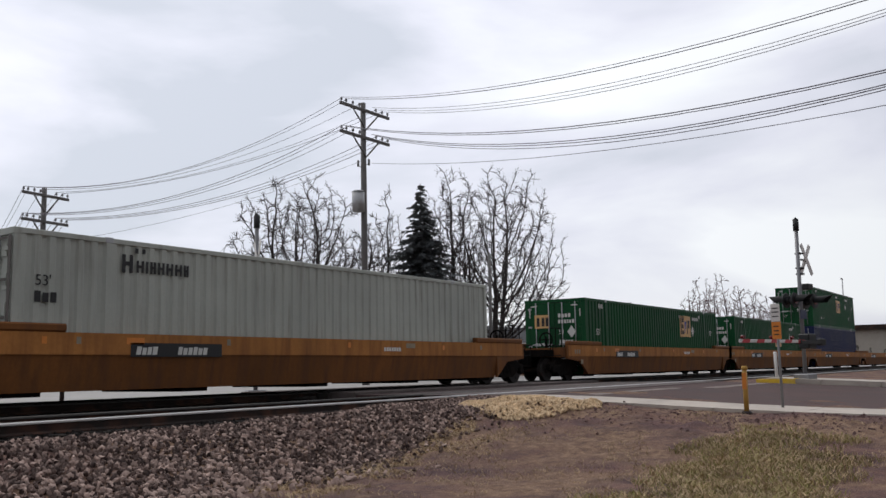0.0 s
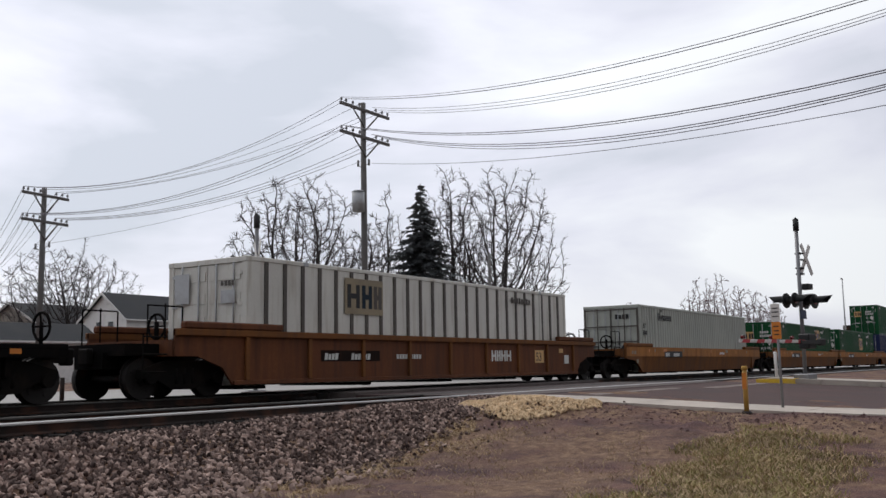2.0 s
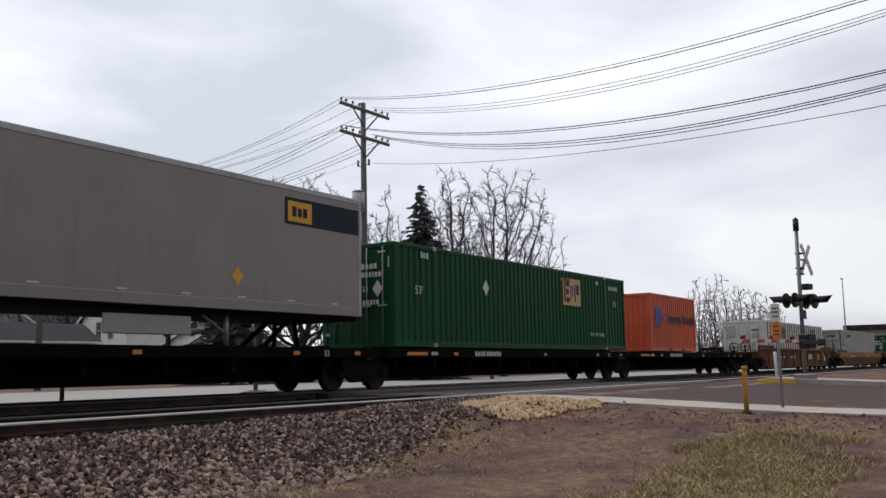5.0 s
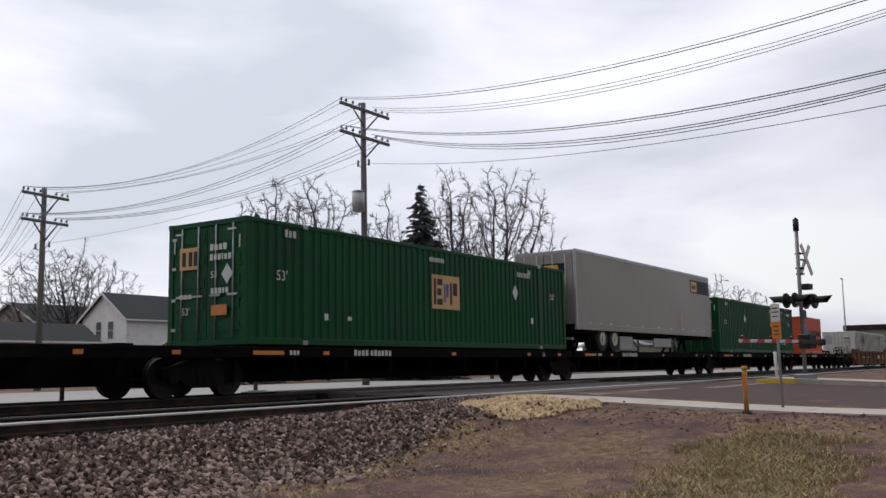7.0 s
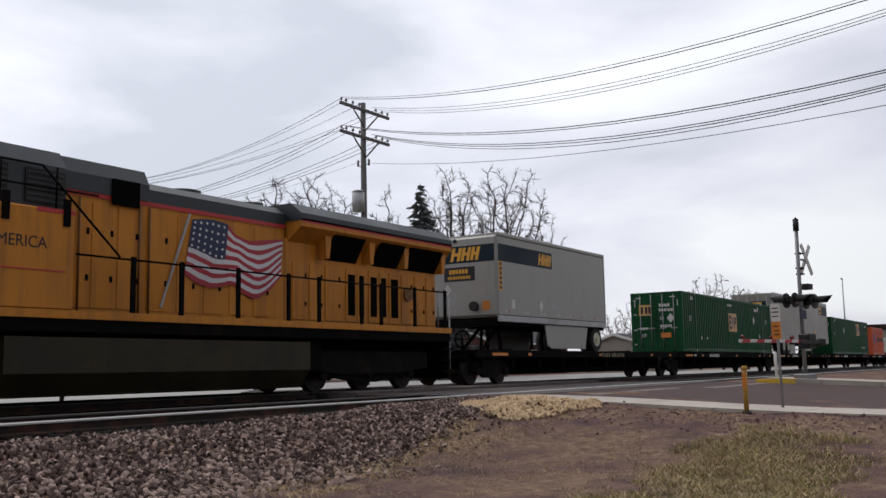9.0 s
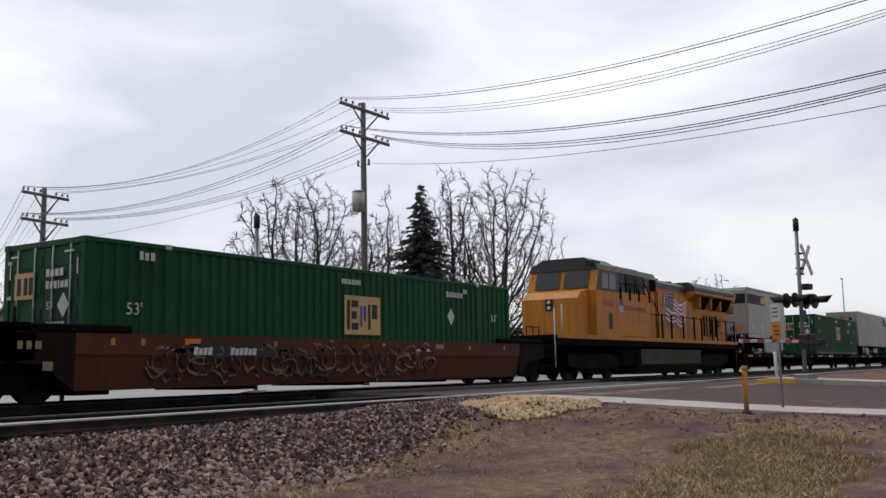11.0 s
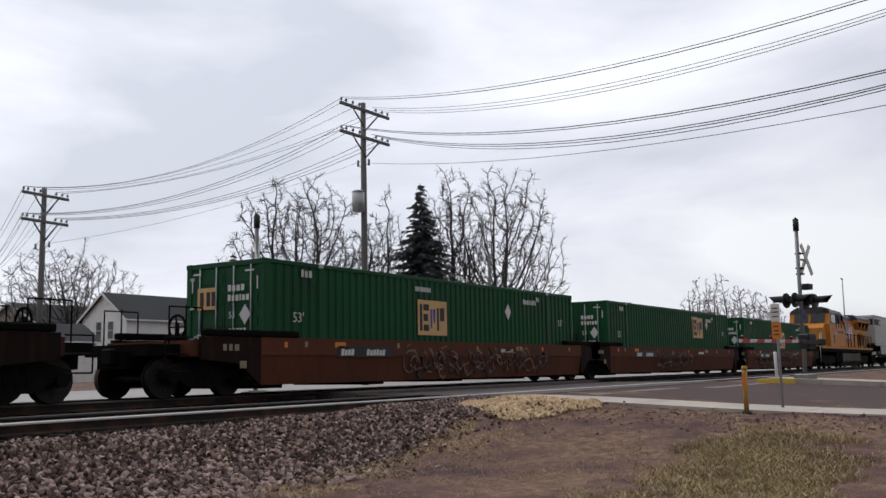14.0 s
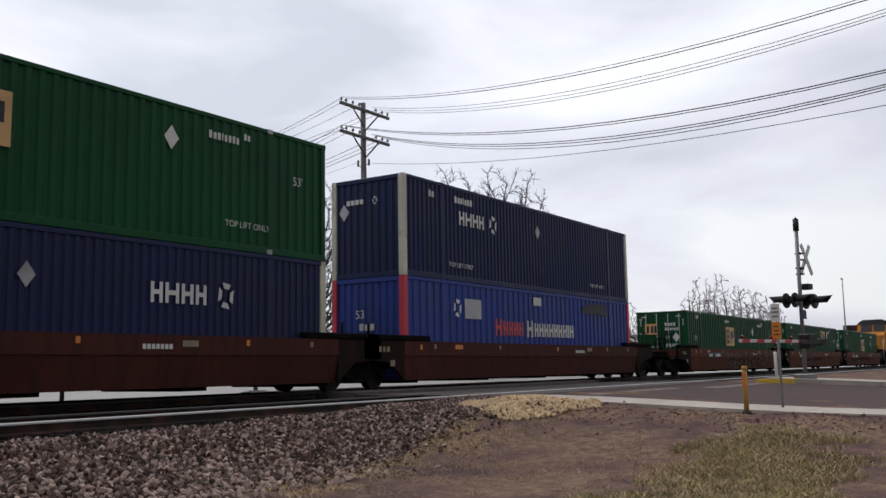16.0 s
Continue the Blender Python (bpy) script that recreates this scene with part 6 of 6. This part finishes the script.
        for xx in (-4.2, -2.6, -1.4):
            part("gate_lamp", tube(B(), (xx, -0.46, 1.3), (xx, -0.36, 1.3), 0.06, seg=10), M["lens_red"], arm)
    return c


crossing_signal("grey railway crossing signal with lowered red and white gate", 33.2, -9.15, 0.02, -17)
crossing_signal("grey railway crossing signal across the tracks", 20.44, 3.6, -0.14, 236, False)


def marker_post(name, label, x, y, high, wide, material, lean=0.0, head=None):
    z = ground_z(x, y) - 0.05
    c = thing(name, label, "marker post", "roadside marker posts", at=(x, y, z))
    c.rotation_euler = (0, radians(lean), 0)
    bm = tube(B(), (0, 0, 0), (0, 0, high), wide, wide * 0.95, seg=10)
    part("post", bm, material, c)
    if head:
        head(c, high)
    return c


def yellow_cap(c, h):
    part("cap", tube(B(), (0, 0, h - 0.03), (0, 0, h + 0.04), 0.055, 0.045, seg=10), M["marker_yellow"], c)
    part("sleeve", box(B(), -0.055, -0.04, -0.035, 0.035, h - 0.35, h - 0.08), M["orange_tag"], c, "orange warning sleeve")
    part("foot", box(B(), -0.09, 0.09, -0.08, 0.08, -0.02, 0.12, 0.03), M["rail_side"], c, "dark foot")


def cable_sign(c, h):
    part("board", box(B(), -0.04, -0.026, -0.085, 0.085, h - 0.62, h - 0.31), M["orange_tag"], c, "amber warning plate")
    p = part("board", box(B(), -0.04, -0.026, -0.085, 0.085, h - 0.3, h + 0.02), M["gate_white"], c, "white plate")
    bm = B()
    for zz in (0.05, 0.12, 0.2):
        box(bm, -0.046, -0.0405, -0.06, 0.06, h - zz - 0.02, h - zz)
    part("lettering_bar", bm, M["letter_black"], p)
    bm = B()
    for zz in (0.38, 0.46, 0.53):
        box(bm, -0.046, -0.0405, -0.05, 0.05, h - zz - 0.022, h - zz)
    part("lettering_bar", bm, M["letter_black"], p)


marker_post("marker_post", "chipped yellow utility marker post on dirt", 16.3, -11.9, 0.84, 0.042, M["marker_yellow"], 0, yellow_cap)
o = marker_post("marker_post", "grey post with white and amber warning plates", 17.85, -12.12, 1.95, 0.025, M["mast"], -1.5, cable_sign)
o.rotation_euler.z = radians(-12)
marker_post("marker_post", "slim white fibre marker post", 33.1, -8.25, 1.1, 0.055, M["gate_white"], -4)
bm = tube(B(), (0, 0, 0), (0, 0, 0.75), 0.06, seg=8)
solid("post", bm, M["rail_side"], "short dark post beside the far street", "post", at=(15.3, 5.5, -0.3))
bm = box(B(), -0.35, 0.35, -0.25, 0.25, 0, 0.22, 0.04)
box(bm, -0.15, 0.15, -0.3, -0.2, 0.1, 0.3)
solid("switch_box", bm, M["steel_dark"], "low dark track-side box between the tracks", "box", at=(16.2, -2.35, -0.28))


# ---- poles and wires ----
def utility_pole(label, x, y, z, turn, lean, transformer, high=13.0, arm_scale=1.0):
    c = thing("utility_pole", label, "utility pole", "utility poles", at=(x, y, z))
    c.rotation_euler = (radians(lean[0]), radians(lean[1]), radians(turn))
    part("pole", tube(B(), (0, 0, -0.6), (0, 0, high), 0.18, 0.125, seg=14), M["wood_pole"], c)
    for zz in (high - 0.4, high - 1.75):
        arm = part("crossarm", box(B(), -1.9 * arm_scale, 1.9 * arm_scale, -0.19, -0.08, zz - 0.07, zz + 0.07, 0.01), M["wood_pole"], c)
        for s in (-1, 1):
            part("brace", tube(B(), (s * 1.0 * arm_scale, -0.16, zz - 0.06), (0, -0.16, zz - 0.95), 0.04, seg=6), M["wood_pole"], arm)
        for xx in (-1.8, -1.45, -0.95, -0.45, 0.85, 1.35, 1.8):
            xx *= arm_scale
            bm = tube(B(), (xx, -0.13, zz + 0.07), (xx, -0.13, zz + 0.17), 0.02, seg=6)
            tube(bm, (xx, -0.13, zz + 0.15), (xx, -0.13, zz + 0.28), 0.06, 0.045, seg=8)
            part("insulator", bm, M["insulator"], arm)
    for s in (-1, 1):
        bm = tube(B(), (0, 0, high - 3.15 + 0.1 * s), (s * 0.42, 0, high - 3.05 + 0.1 * s), 0.025, seg=6)
        tube(bm, (s * 0.42, 0, high - 3.1 + 0.1 * s), (s * 0.42, 0, high - 2.8 + 0.1 * s), 0.055, seg=8)
        part("insulator", bm, M["insulator"], c)
    if transformer:
        bm = tube(B(), (-0.5, -0.05, 8.2), (-0.5, -0.05, 9.15), 0.3, seg=16)
        tube(bm, (-0.5, -0.05, 9.15), (-0.5, -0.05, 9.22), 0.32, 0.22, seg=16)
        part("transformer", bm, M["galv"], c, "grey pole transformer")
        part("bracket", box(B(), -0.3, 0.0, -0.06, 0.06, 8.4, 9.0), M["galv"], c)
    return c


P0, P1, P2, P3 = (49.7, 71.3, -0.25), (28.5, 26.5, -0.25), (35.2, 11.0, -0.25), (12.6, -36.7, -0.75)
HIGH = {P0: 9.8, P1: 10.25, P2: 13.6, P3: 11.2}
TURN = {P0: 0, P1: 7, P2: 0, P3: 71.2}
ARM = {P0: 0.76, P1: 0.76, P2: 1.0, P3: 1.0}
POLE = "tall weathered wooden utility pole with two crossarms"
utility_pole(POLE + " and transformer", *P2, 0, (0, -0.4), True, HIGH[P2])
for p in (P1, P0, P3):
    utility_pole(POLE, *p, TURN[p], (0, 0), False, HIGH[p], ARM[p])
bm = tube(B(), (0, 0, 8.4), (1.6, 1.2, 6.9), 0.05, seg=6)
tagged(new("pole_brace", to_mesh("pole_brace", bm, M["wood_pole"])), "short grey brace arm on the utility pole", "brace").location = P2


def wire(a, b, sag, r):
    cu = bpy.data.curves.new("wire", "CURVE")
    cu.dimensions, cu.bevel_depth, cu.bevel_resolution = "3D", r, 0
    sp = cu.splines.new("POLY")
    n = 24
    sp.points.add(n)
    a, b = Vector(a), Vector(b)
    for k in range(n + 1):
        t = k / n
        p = a.lerp(b, t)
        sp.points[k].co = (p.x, p.y, p.z - 4 * sag * t * (1 - t), 1)
    cu.materials.append(M["wire"])
    return tagged(new("overhead_wire", cu), "thin dark overhead wire between utility poles", "wire", "overhead wires")


def hook(p, dx, drop):
    a = radians(TURN[p])
    dx *= ARM[p]
    return (p[0] + dx * math.cos(a) + 0.13 * math.sin(a), p[1] + dx * math.sin(a) - 0.13 * math.cos(a), p[2] + HIGH[p] - drop)


TOP, LOW = 0.12, 1.47      # drop of the wires of the two crossarms below the pole's top
for pa, pb, level in ((P1, P2, 0.0), (P0, P1, 0.25)):
    for dx, r in ((-1.8, 0.013), (-1.45, 0.011), (-0.45, 0.011), (0.85, 0.011), (1.35, 0.013)):
        wire(hook(pa, dx, TOP), hook(pb, dx, TOP), level + 1.05 - 0.17 * dx, r)
    for dx, r in ((-1.8, 0.016), (-1.45, 0.012), (-0.95, 0.013), (0.85, 0.015), (1.35, 0.012), (1.8, 0.015)):
        wire(hook(pa, dx, LOW), hook(pb, dx, LOW), level + 1.1 - 0.06 * dx, r)
    wire(hook(pa, -0.42, 2.95), hook(pb, -0.42, 2.95), level + 0.5, 0.008)
for dx, r in ((-1.8, 0.011), (-1.45, 0.015), (0.45, 0.01), (0.95, 0.01), (1.4, 0.011)):
    wire(hook(P2, dx, TOP), hook(P3, dx, TOP), 2.9, r)
for dx, r in ((-1.8, 0.017), (-1.45, 0.014), (0.45, 0.016), (0.85, 0.016), (1.4, 0.014)):
    wire(hook(P2, dx, LOW), hook(P3, dx, LOW - 0.12), 3.43, r)
wire(hook(P2, 0.42, 2.9), hook(P3, 0.42, 4.1), 1.82, 0.011)


# ---- houses ----
def house(label, x, y, long, deep, eave, peak, wall, windows=(), chimney=None, z=-0.25, along="x"):
    """A gabled house with its ridge along x; its gable end towards -x and a long side towards -y."""
    c = thing("house", label, "house", "houses beyond the tracks", at=(x, y, z))
    bm = prism(B(), [(0, 0), (deep, 0), (deep, eave), (deep / 2, peak), (0, eave)], 0, long)
    w = part("wall", bm, wall, c)
    bm = B()
    n = int(eave / 0.18)
    for k in range(n):
        box(bm, 0.0, long, -0.018, -0.001, 0.18 * k, 0.18 * k + 0.165)
        box(bm, -0.018, -0.001, 0.0, deep, 0.18 * k, 0.18 * k + 0.165)
    tagged(part("clapboard", bm, wall, w), kind="stuff")
    o, th = 0.4, 0.16
    sl = (peak - eave) / (deep / 2)
    for s in (0, 1):
        ya, za = (-o, eave - o * sl) if s == 0 else (deep + o, eave - o * sl)
        bm = prism(B(), [(ya, za + 0.02), (deep / 2, peak + 0.02), (deep / 2, peak + th), (ya, za + th)], -o, long + o)
        r = part("roof", bm, M["shingle"], c, "charcoal shingle roof")
        part("fascia", prism(B(), [(ya, za - 0.12), (deep / 2, peak - 0.12), (deep / 2, peak + th + 0.01), (ya, za + th + 0.01)], -o - 0.05, -o - 0.001), M["trim"], r, "white bargeboard")
        yy = sorted((ya, ya - (0.08 if s == 0 else -0.08)))
        part("gutter", box(B(), -o, long + o, yy[0], yy[1], za, za + th), M["trim"], r, "white gutter")
    for face, u, zz, ww, hh in windows:
        if face == "end":
            f = part("window", box(B(), -0.06, -0.02, u - ww / 2 - 0.1, u + ww / 2 + 0.1, zz - 0.1, zz + hh + 0.1), M["trim"], c, "white framed window")
            part("pane", box(B(), -0.075, -0.061, u - ww / 2, u + ww / 2, zz + hh / 2 + 0.03, zz + hh), M["glass"], f)
            part("pane", box(B(), -0.07, -0.061, u - ww / 2, u + ww / 2, zz, zz + hh / 2 - 0.03), M["glass"], f)
        else:
            f = part("window", box(B(), u - ww / 2 - 0.1, u + ww / 2 + 0.1, -0.06, -0.02, zz - 0.1, zz + hh + 0.1), M["trim"], c, "white framed window")
            part("pane", box(B(), u - ww / 2, u + ww / 2, -0.075, -0.061, zz, zz + hh), M["glass"], f)
    if chimney:
        cx, top = chimney
        bm = box(B(), cx - 0.32, cx + 0.32, -0.5, 0.2, eave - 1.2, top)
        box(bm, cx - 0.38, cx + 0.38, -0.56, 0.26, top, top + 0.15)
        box(bm, cx - 0.2, cx + 0.2, -0.3, 0.1, top + 0.15, top + 0.6)
        part("chimney", bm, M["chimney"], c, "dark brick chimney")
    return c


house("white clapboard house with charcoal gable roof and chimney", 61.9, 62.3, 12.8, 7.1, 6.35, 8.95, M["siding"],
      (("end", 2.4, 4.3, 0.8, 1.75), ("end", 4.3, 4.3, 0.8, 1.75)), (8.5, 9.5))
house("beige house with charcoal gable roof", 60.6, 74.7, 9.0, 11.0, 6.1, 8.6, M["beige_siding"], (("end", 3.0, 3.2, 0.9, 1.4),))
house("low white garage with dark roof", 48.0, 62.0, 10.2, 5.0, 3.95, 5.5, M["siding"], (("side", 4.5, 2.2, 1.6, 1.2),))
house("low white lean-to with charcoal roof", 61.4, 47.0, 9.0, 11.5, 2.4, 4.8, M["siding"])
house("low white porch with charcoal roof", 57.5, 42.5, 6.0, 7.4, 2.5, 4.0, M["siding"])
house("low red brick building with grey roof", 80.0, 30.0, 16.0, 9.0, 3.2, 5.0, M["brick"], (("side", 3.0, 1.2, 1.4, 1.2), ("side", 8.0, 1.2, 1.4, 1.2)))
house("low white shed with grey roof", 61.0, 25.5, 4.5, 3.5, 2.3, 3.2, M["siding"])
house("low grey building with flat-pitched roof", 100.0, 22.0, 14.0, 8.0, 3.0, 4.2, M["beige_siding"])
wh = thing("warehouse", "long low tan warehouse in the distance", "building", at=(190, -9, 0))
part("wall", box(B(), 0, 60, 0, 26, 0, 6.2), M["beige_siding"], wh)
part("roof", box(B(), -1, 61, -1, 27, 6.2, 7.2), M["rail_side"], wh, "dark brown roof edge")
lp = thing("street_lamp", "tall slim grey street lamp far down the road", "street lamp", at=(149.2, 10.4, -0.2))
part("pole", tube(B(), (0, 0, 0), (0, 0, 12.9), 0.14, 0.08, seg=8), M["galv"], lp)
part("lamp_head", box(B(), -0.9, 0.1, -0.12, 0.12, 12.8, 12.95, 0.03), M["galv"], lp)
lp = thing("utility_pole", "slim weathered wooden pole among the trees", "utility pole", "utility poles", at=(51.8, 13.9, -0.25))
part("pole", tube(B(), (0, 0, -0.5), (0, 0, 8.0), 0.13, 0.1, seg=10), M["wood_pole"], lp)


# ---- trees ----
def prisms(pairs, sides):
    """Tapered rods as one vertex and face list; pairs of (start, end, start radius, end radius)."""
    verts, faces = [], []
    ring = [(math.cos(6.2832 * k / sides), math.sin(6.2832 * k / sides)) for k in range(sides)]
    for a, b, ra, rb in pairs:
        d = (b - a).normalized()
        side = d.orthogonal().normalized()
        other = d.cross(side)
        i = len(verts)
        for p, r in ((a, ra), (b, rb)):
            verts.extend((p + r * (cx * side + cy * other))[:] for cx, cy in ring)
        faces.extend((i + k, i + (k + 1) % sides, i + sides + (k + 1) % sides, i + sides + k) for k in range(sides))
    return verts, faces


def grown_tree(label, x, y, high, wide, seed, twig, trunk_r=0.3, fork=0.25, count=900, group="bare trees", stems=1, flat=0.5):
    """A winter tree: its limbs grow step by step towards points spread through a domed crown, and thicken below."""
    rng = np.random.default_rng(seed)
    c = thing("bare_tree", label, "tree", group, at=(x, y, -0.3))
    step = high * 0.019
    base = high * fork
    goals = rng.normal(size=(count, 3))
    goals /= np.linalg.norm(goals, axis=1)[:, None]
    goals *= rng.uniform(0, 1, (count, 1)) ** 0.42
    goals[:, 2] = np.where(goals[:, 2] < 0, goals[:, 2] * flat, goals[:, 2])
    # an uneven outline
    ang = np.arctan2(goals[:, 1], goals[:, 0])
    goals *= (1 + 0.10 * np.sin(3 * ang + seed) + 0.07 * np.sin(5 * ang + 4 * goals[:, 2] + 2 * seed))[:, None]
    mid = base * 0.85 + (high - base * 0.85) * flat / (1 + flat)
    goals = goals * np.array((wide / 2, wide / 2, (high - mid) * 0.95)) + np.array((0, 0, mid))
    nodes, parent = [np.zeros(3)], [-1]
    for st in range(stems):
        at = 0
        lean = rng.normal(0, 0.05 if stems == 1 else 0.16, 2)
        for k in range(max(2, int(base / step))):
            nodes.append(nodes[at] + np.array((lean[0], lean[1], 1.0)) * step + rng.normal(0, 0.03, 3))
            parent.append(at)
            at = len(nodes) - 1
    near = np.zeros(count, int)
    dist = np.full(count, 1e9)
    done = 0
    alive = np.ones(count, bool)
    grown = {}
    for turn in range(150):
        for i in range(done, len(nodes)):
            dd = np.linalg.norm(goals - nodes[i], axis=1)
            m = dd < dist
            dist[m], near[m] = dd[m], i
        done = len(nodes)
        alive &= dist > step * 1.6
        if not alive.any():
            break
        for i in np.unique(near[alive]):
            if grown.get(i, 0) > 2:
                alive[near == i] = False
                continue
            grown[i] = grown.get(i, 0) + 1
            w = goals[alive & (near == i)] - nodes[i]
            way = (w / np.linalg.norm(w, axis=1)[:, None]).sum(0)
            back = nodes[i] - nodes[parent[i]] if parent[i] >= 0 else np.array((0, 0, 1.0))
            way = way / (np.linalg.norm(way) + 1e-6) + 0.4 * back / (np.linalg.norm(back) + 1e-6) + rng.normal(0, 0.1, 3)
            nodes.append(nodes[i] + way / np.linalg.norm(way) * step)
            parent.append(int(i))
    n = len(nodes)
    kids = np.zeros(n, int)
    tips = np.zeros(n)
    for i in range(n - 1, 0, -1):
        if kids[i] == 0:
            tips[i] = 1
        kids[parent[i]] += 1
        tips[parent[i]] += tips[i]
    fine = 0.02
    power = math.log(trunk_r / fine) / math.log(max(2.0, tips[0]))
    rad = [float(v) for v in fine * np.maximum(tips, 1) ** power]
    pts = [Vector(p) for p in nodes]
    stout, thin = [], []
    for i in range(1, n):
        j = parent[i]
        ra = min(rad[j], rad[i] * 1.25)
        (stout if rad[i] > 0.05 else thin).append((pts[j], pts[i], ra, rad[i]))
    # short twigs along the thin ends, pointing outwards and up
    for i in range(1, n):
        if rad[i] > 0.04:
            continue
        d = (pts[i] - pts[parent[i]]).normalized()
        for k in range(4 if kids[i] == 0 else 3):
            w = (d + Vector(rng.normal(0, 0.55, 3)) + Vector((0, 0, 0.12))).normalized()
            ln = float(step * rng.uniform(0.8, 2.0))
            q = pts[i] + w * ln * 0.5
            e = q + (w + Vector(rng.normal(0, 0.25, 3))).normalized() * ln * 0.5
            thin.append((pts[i], q, 0.017, 0.014))
            thin.append((q, e, 0.014, 0.009))
    for name, rods, sides, material, words in (("trunk", stout, 7, M["bark"], ""), ("twig_crown", thin, 3, twig, "bare thin twigs")):
        me = bpy.data.meshes.new(name)
        verts, faces = prisms(rods, sides)
        me.from_pydata(verts, [], faces)
        me.materials.append(material)
        part(name, me, None, c, words)
    return c


BARE = "tall bare deciduous tree with fine winter twigs"
grown_tree(BARE, 64.2, 75.2, 15.2, 15.5, 11, M["twig"], 0.48, 0.2, 3000, stems=2)
grown_tree(BARE, 52.0, 30.3, 15.2, 11.0, 25, M["twig"], 0.44, 0.18, 3300, stems=2)
grown_tree(BARE, 57.0, 27.5, 12.3, 5.6, 28, M["twig"], 0.2, 0.2, 1200)
grown_tree(BARE, 56.2, 25.3, 14.3, 3.4, 33, M["twig"], 0.2, 0.3, 700)
grown_tree(BARE, 62.3, 23.4, 17.2, 5.6, 44, M["twig"], 0.33, 0.24, 1500)
grown_tree(BARE, 64.3, 20.2, 16.9, 10.0, 57, M["twig"], 0.38, 0.18, 2900, stems=2)
grown_tree(BARE, 68.5, 27.5, 13.4, 5.6, 58, M["twig"], 0.22, 0.2, 800)
BUSH = "low bare shrub of dense reddish-brown twigs"
for x, y, h, w, k in ((50.5, 34.0, 5.6, 5.5, 71), (53.8, 29.0, 5.2, 5.0, 72), (56.5, 26.0, 4.8, 4.6, 73), (59.5, 22.8, 5.0, 5.0, 74)):
    grown_tree(BUSH, x, y, h, w, k, M["twig"], 0.09, 0.05, 600, "bare shrubs", 4, 0.25)
RED = "distant bare reddish tree with upright twigs"
for x, y, h, s in ((107.9, 18.9, 10.6, 61), (109.2, 16.6, 11.0, 62), (110.8, 14.2, 10.0, 63), (112.3, 12.3, 8.4, 64)):
    grown_tree(RED, x, y, h, 5.4, s, M["twig_far"], 0.2, 0.06, 1900, "distant bare trees", 3, 0.2)
grown_tree(RED, 121, 33, 9.0, 8.0, 66, M["twig_far"], 0.2, 0.15, 700, "distant bare trees")
grown_tree(RED, 88, 70, 8.0, 8.0, 67, M["twig_far"], 0.2, 0.15, 700, "distant bare trees")


def spruce(label, x, y, high, wide, seed):
    """A conifer of separate boughs that droop and lift at their tips, hung with sprays of needles."""
    rnd = random.Random(seed)
    c = thing("spruce_tree", label, "tree", "spruces", at=(x, y, -0.3))
    part("trunk", tube(B(), (0, 0, 0), (0, 0, high), 0.2, 0.02, seg=8), M["bark"], c)
    verts, faces = [], []

    def spray(p, way, ln, w):
        side = way.cross(Vector((0, 0, 1))).normalized() * w
        for up in (side, Vector((0, 0, w * 0.8))):
            i = len(verts)
            verts.extend(v[:] for v in (p - up * 0.5, p + up * 0.5, p + way * ln + up * 0.15, p + way * ln - up * 0.15))
            faces.append((i, i + 1, i + 2, i + 3))

    z = 0.7
    while z < high - 0.1:
        t = (high - z) / high
        reach = wide * 0.5 * t ** 0.9 + 0.12
        for k in range(int(6 + 11 * min(1, t * 1.6))):
            a = rnd.uniform(0, 6.283)
            ln = reach * rnd.uniform(0.55, 1.12) * (0.92 + 0.3 * noise.noise((math.cos(a) * 1.3, math.sin(a) * 1.3, z * 0.7 + seed)))
            droop = rnd.uniform(0.15, 0.42)
            out = Vector((math.cos(a), math.sin(a), 0))
            n = max(3, int(ln / 0.13))
            zb = z + rnd.uniform(-0.15, 0.15)
            for j in range(n):
                u = (j + rnd.random()) / n
                p = out * ln * u + Vector((0, 0, zb - droop * ln * u + 0.3 * ln * max(0, u - 0.55) ** 2))
                for s in (-1, 1):
                    b = a + s * rnd.uniform(0.3, 1.1)
                    way = Vector((math.cos(b), math.sin(b), rnd.uniform(-0.75, 0.1))).normalized()
                    spray(p, way, rnd.uniform(0.25, 0.6) * (1.25 - 0.6 * u) * min(1, 0.35 + ln * 0.5), rnd.uniform(0.09, 0.19))
        z += 0.2 + 0.2 * t
    me = bpy.data.meshes.new("crown")
    me.from_pydata(verts, [], faces)
    me.materials.append(M["needle"])
    part("crown", me, None, c, "dark drooping needle crown")
    return c


spruce("tall dark spruce with drooping branches", 51.06, 18.68, 13.1, 10.2, 1)
spruce("smaller dark spruce beside the house", 41.8, 26.55, 8.0, 8.2, 2)


# ---- what moves ----
def motions():
    """The whole train rolls as one at about 14.5 m/s; the wheels turn with it."""
    times = [0, 1, 2, 2.5, 3, 4, 5, 6, 7, 8, 9, 10, 11, 12, 13, 14, 15, 15.5, 16]
    dist = [0.0, 14.44, 28.96, 36.05, 43.54, 58.13, 72.68, 87.18, 101.65, 115.85, 130.52, 144.95, 159.39, 173.84, 188.3, 202.79, 217.29, 224.35, 231.78]
    for ob, place in TRAIN:
        z = ob.location.z
        walk(ob, [(t, pose(place + s, 0, z)) for t, s in zip(times, dist)])
    for a, sets in WHEELSETS.items():
        rows = []
        for k in range(481):
            t = k / 30
            s = np.interp(t, times, dist)
            rows.append((t, pose(a, 0, WHEEL_R, 0, math.degrees(s / WHEEL_R) % 360, 0)))
        first = sets[0]
        walk(first, rows)
        for w in sets[1:]:
            w.rotation_mode = "QUATERNION"
            w.animation_data_create()
            w.animation_data.action = first.animation_data.action
            w.animation_data.action_slot = first.animation_data.action_slot


motions()
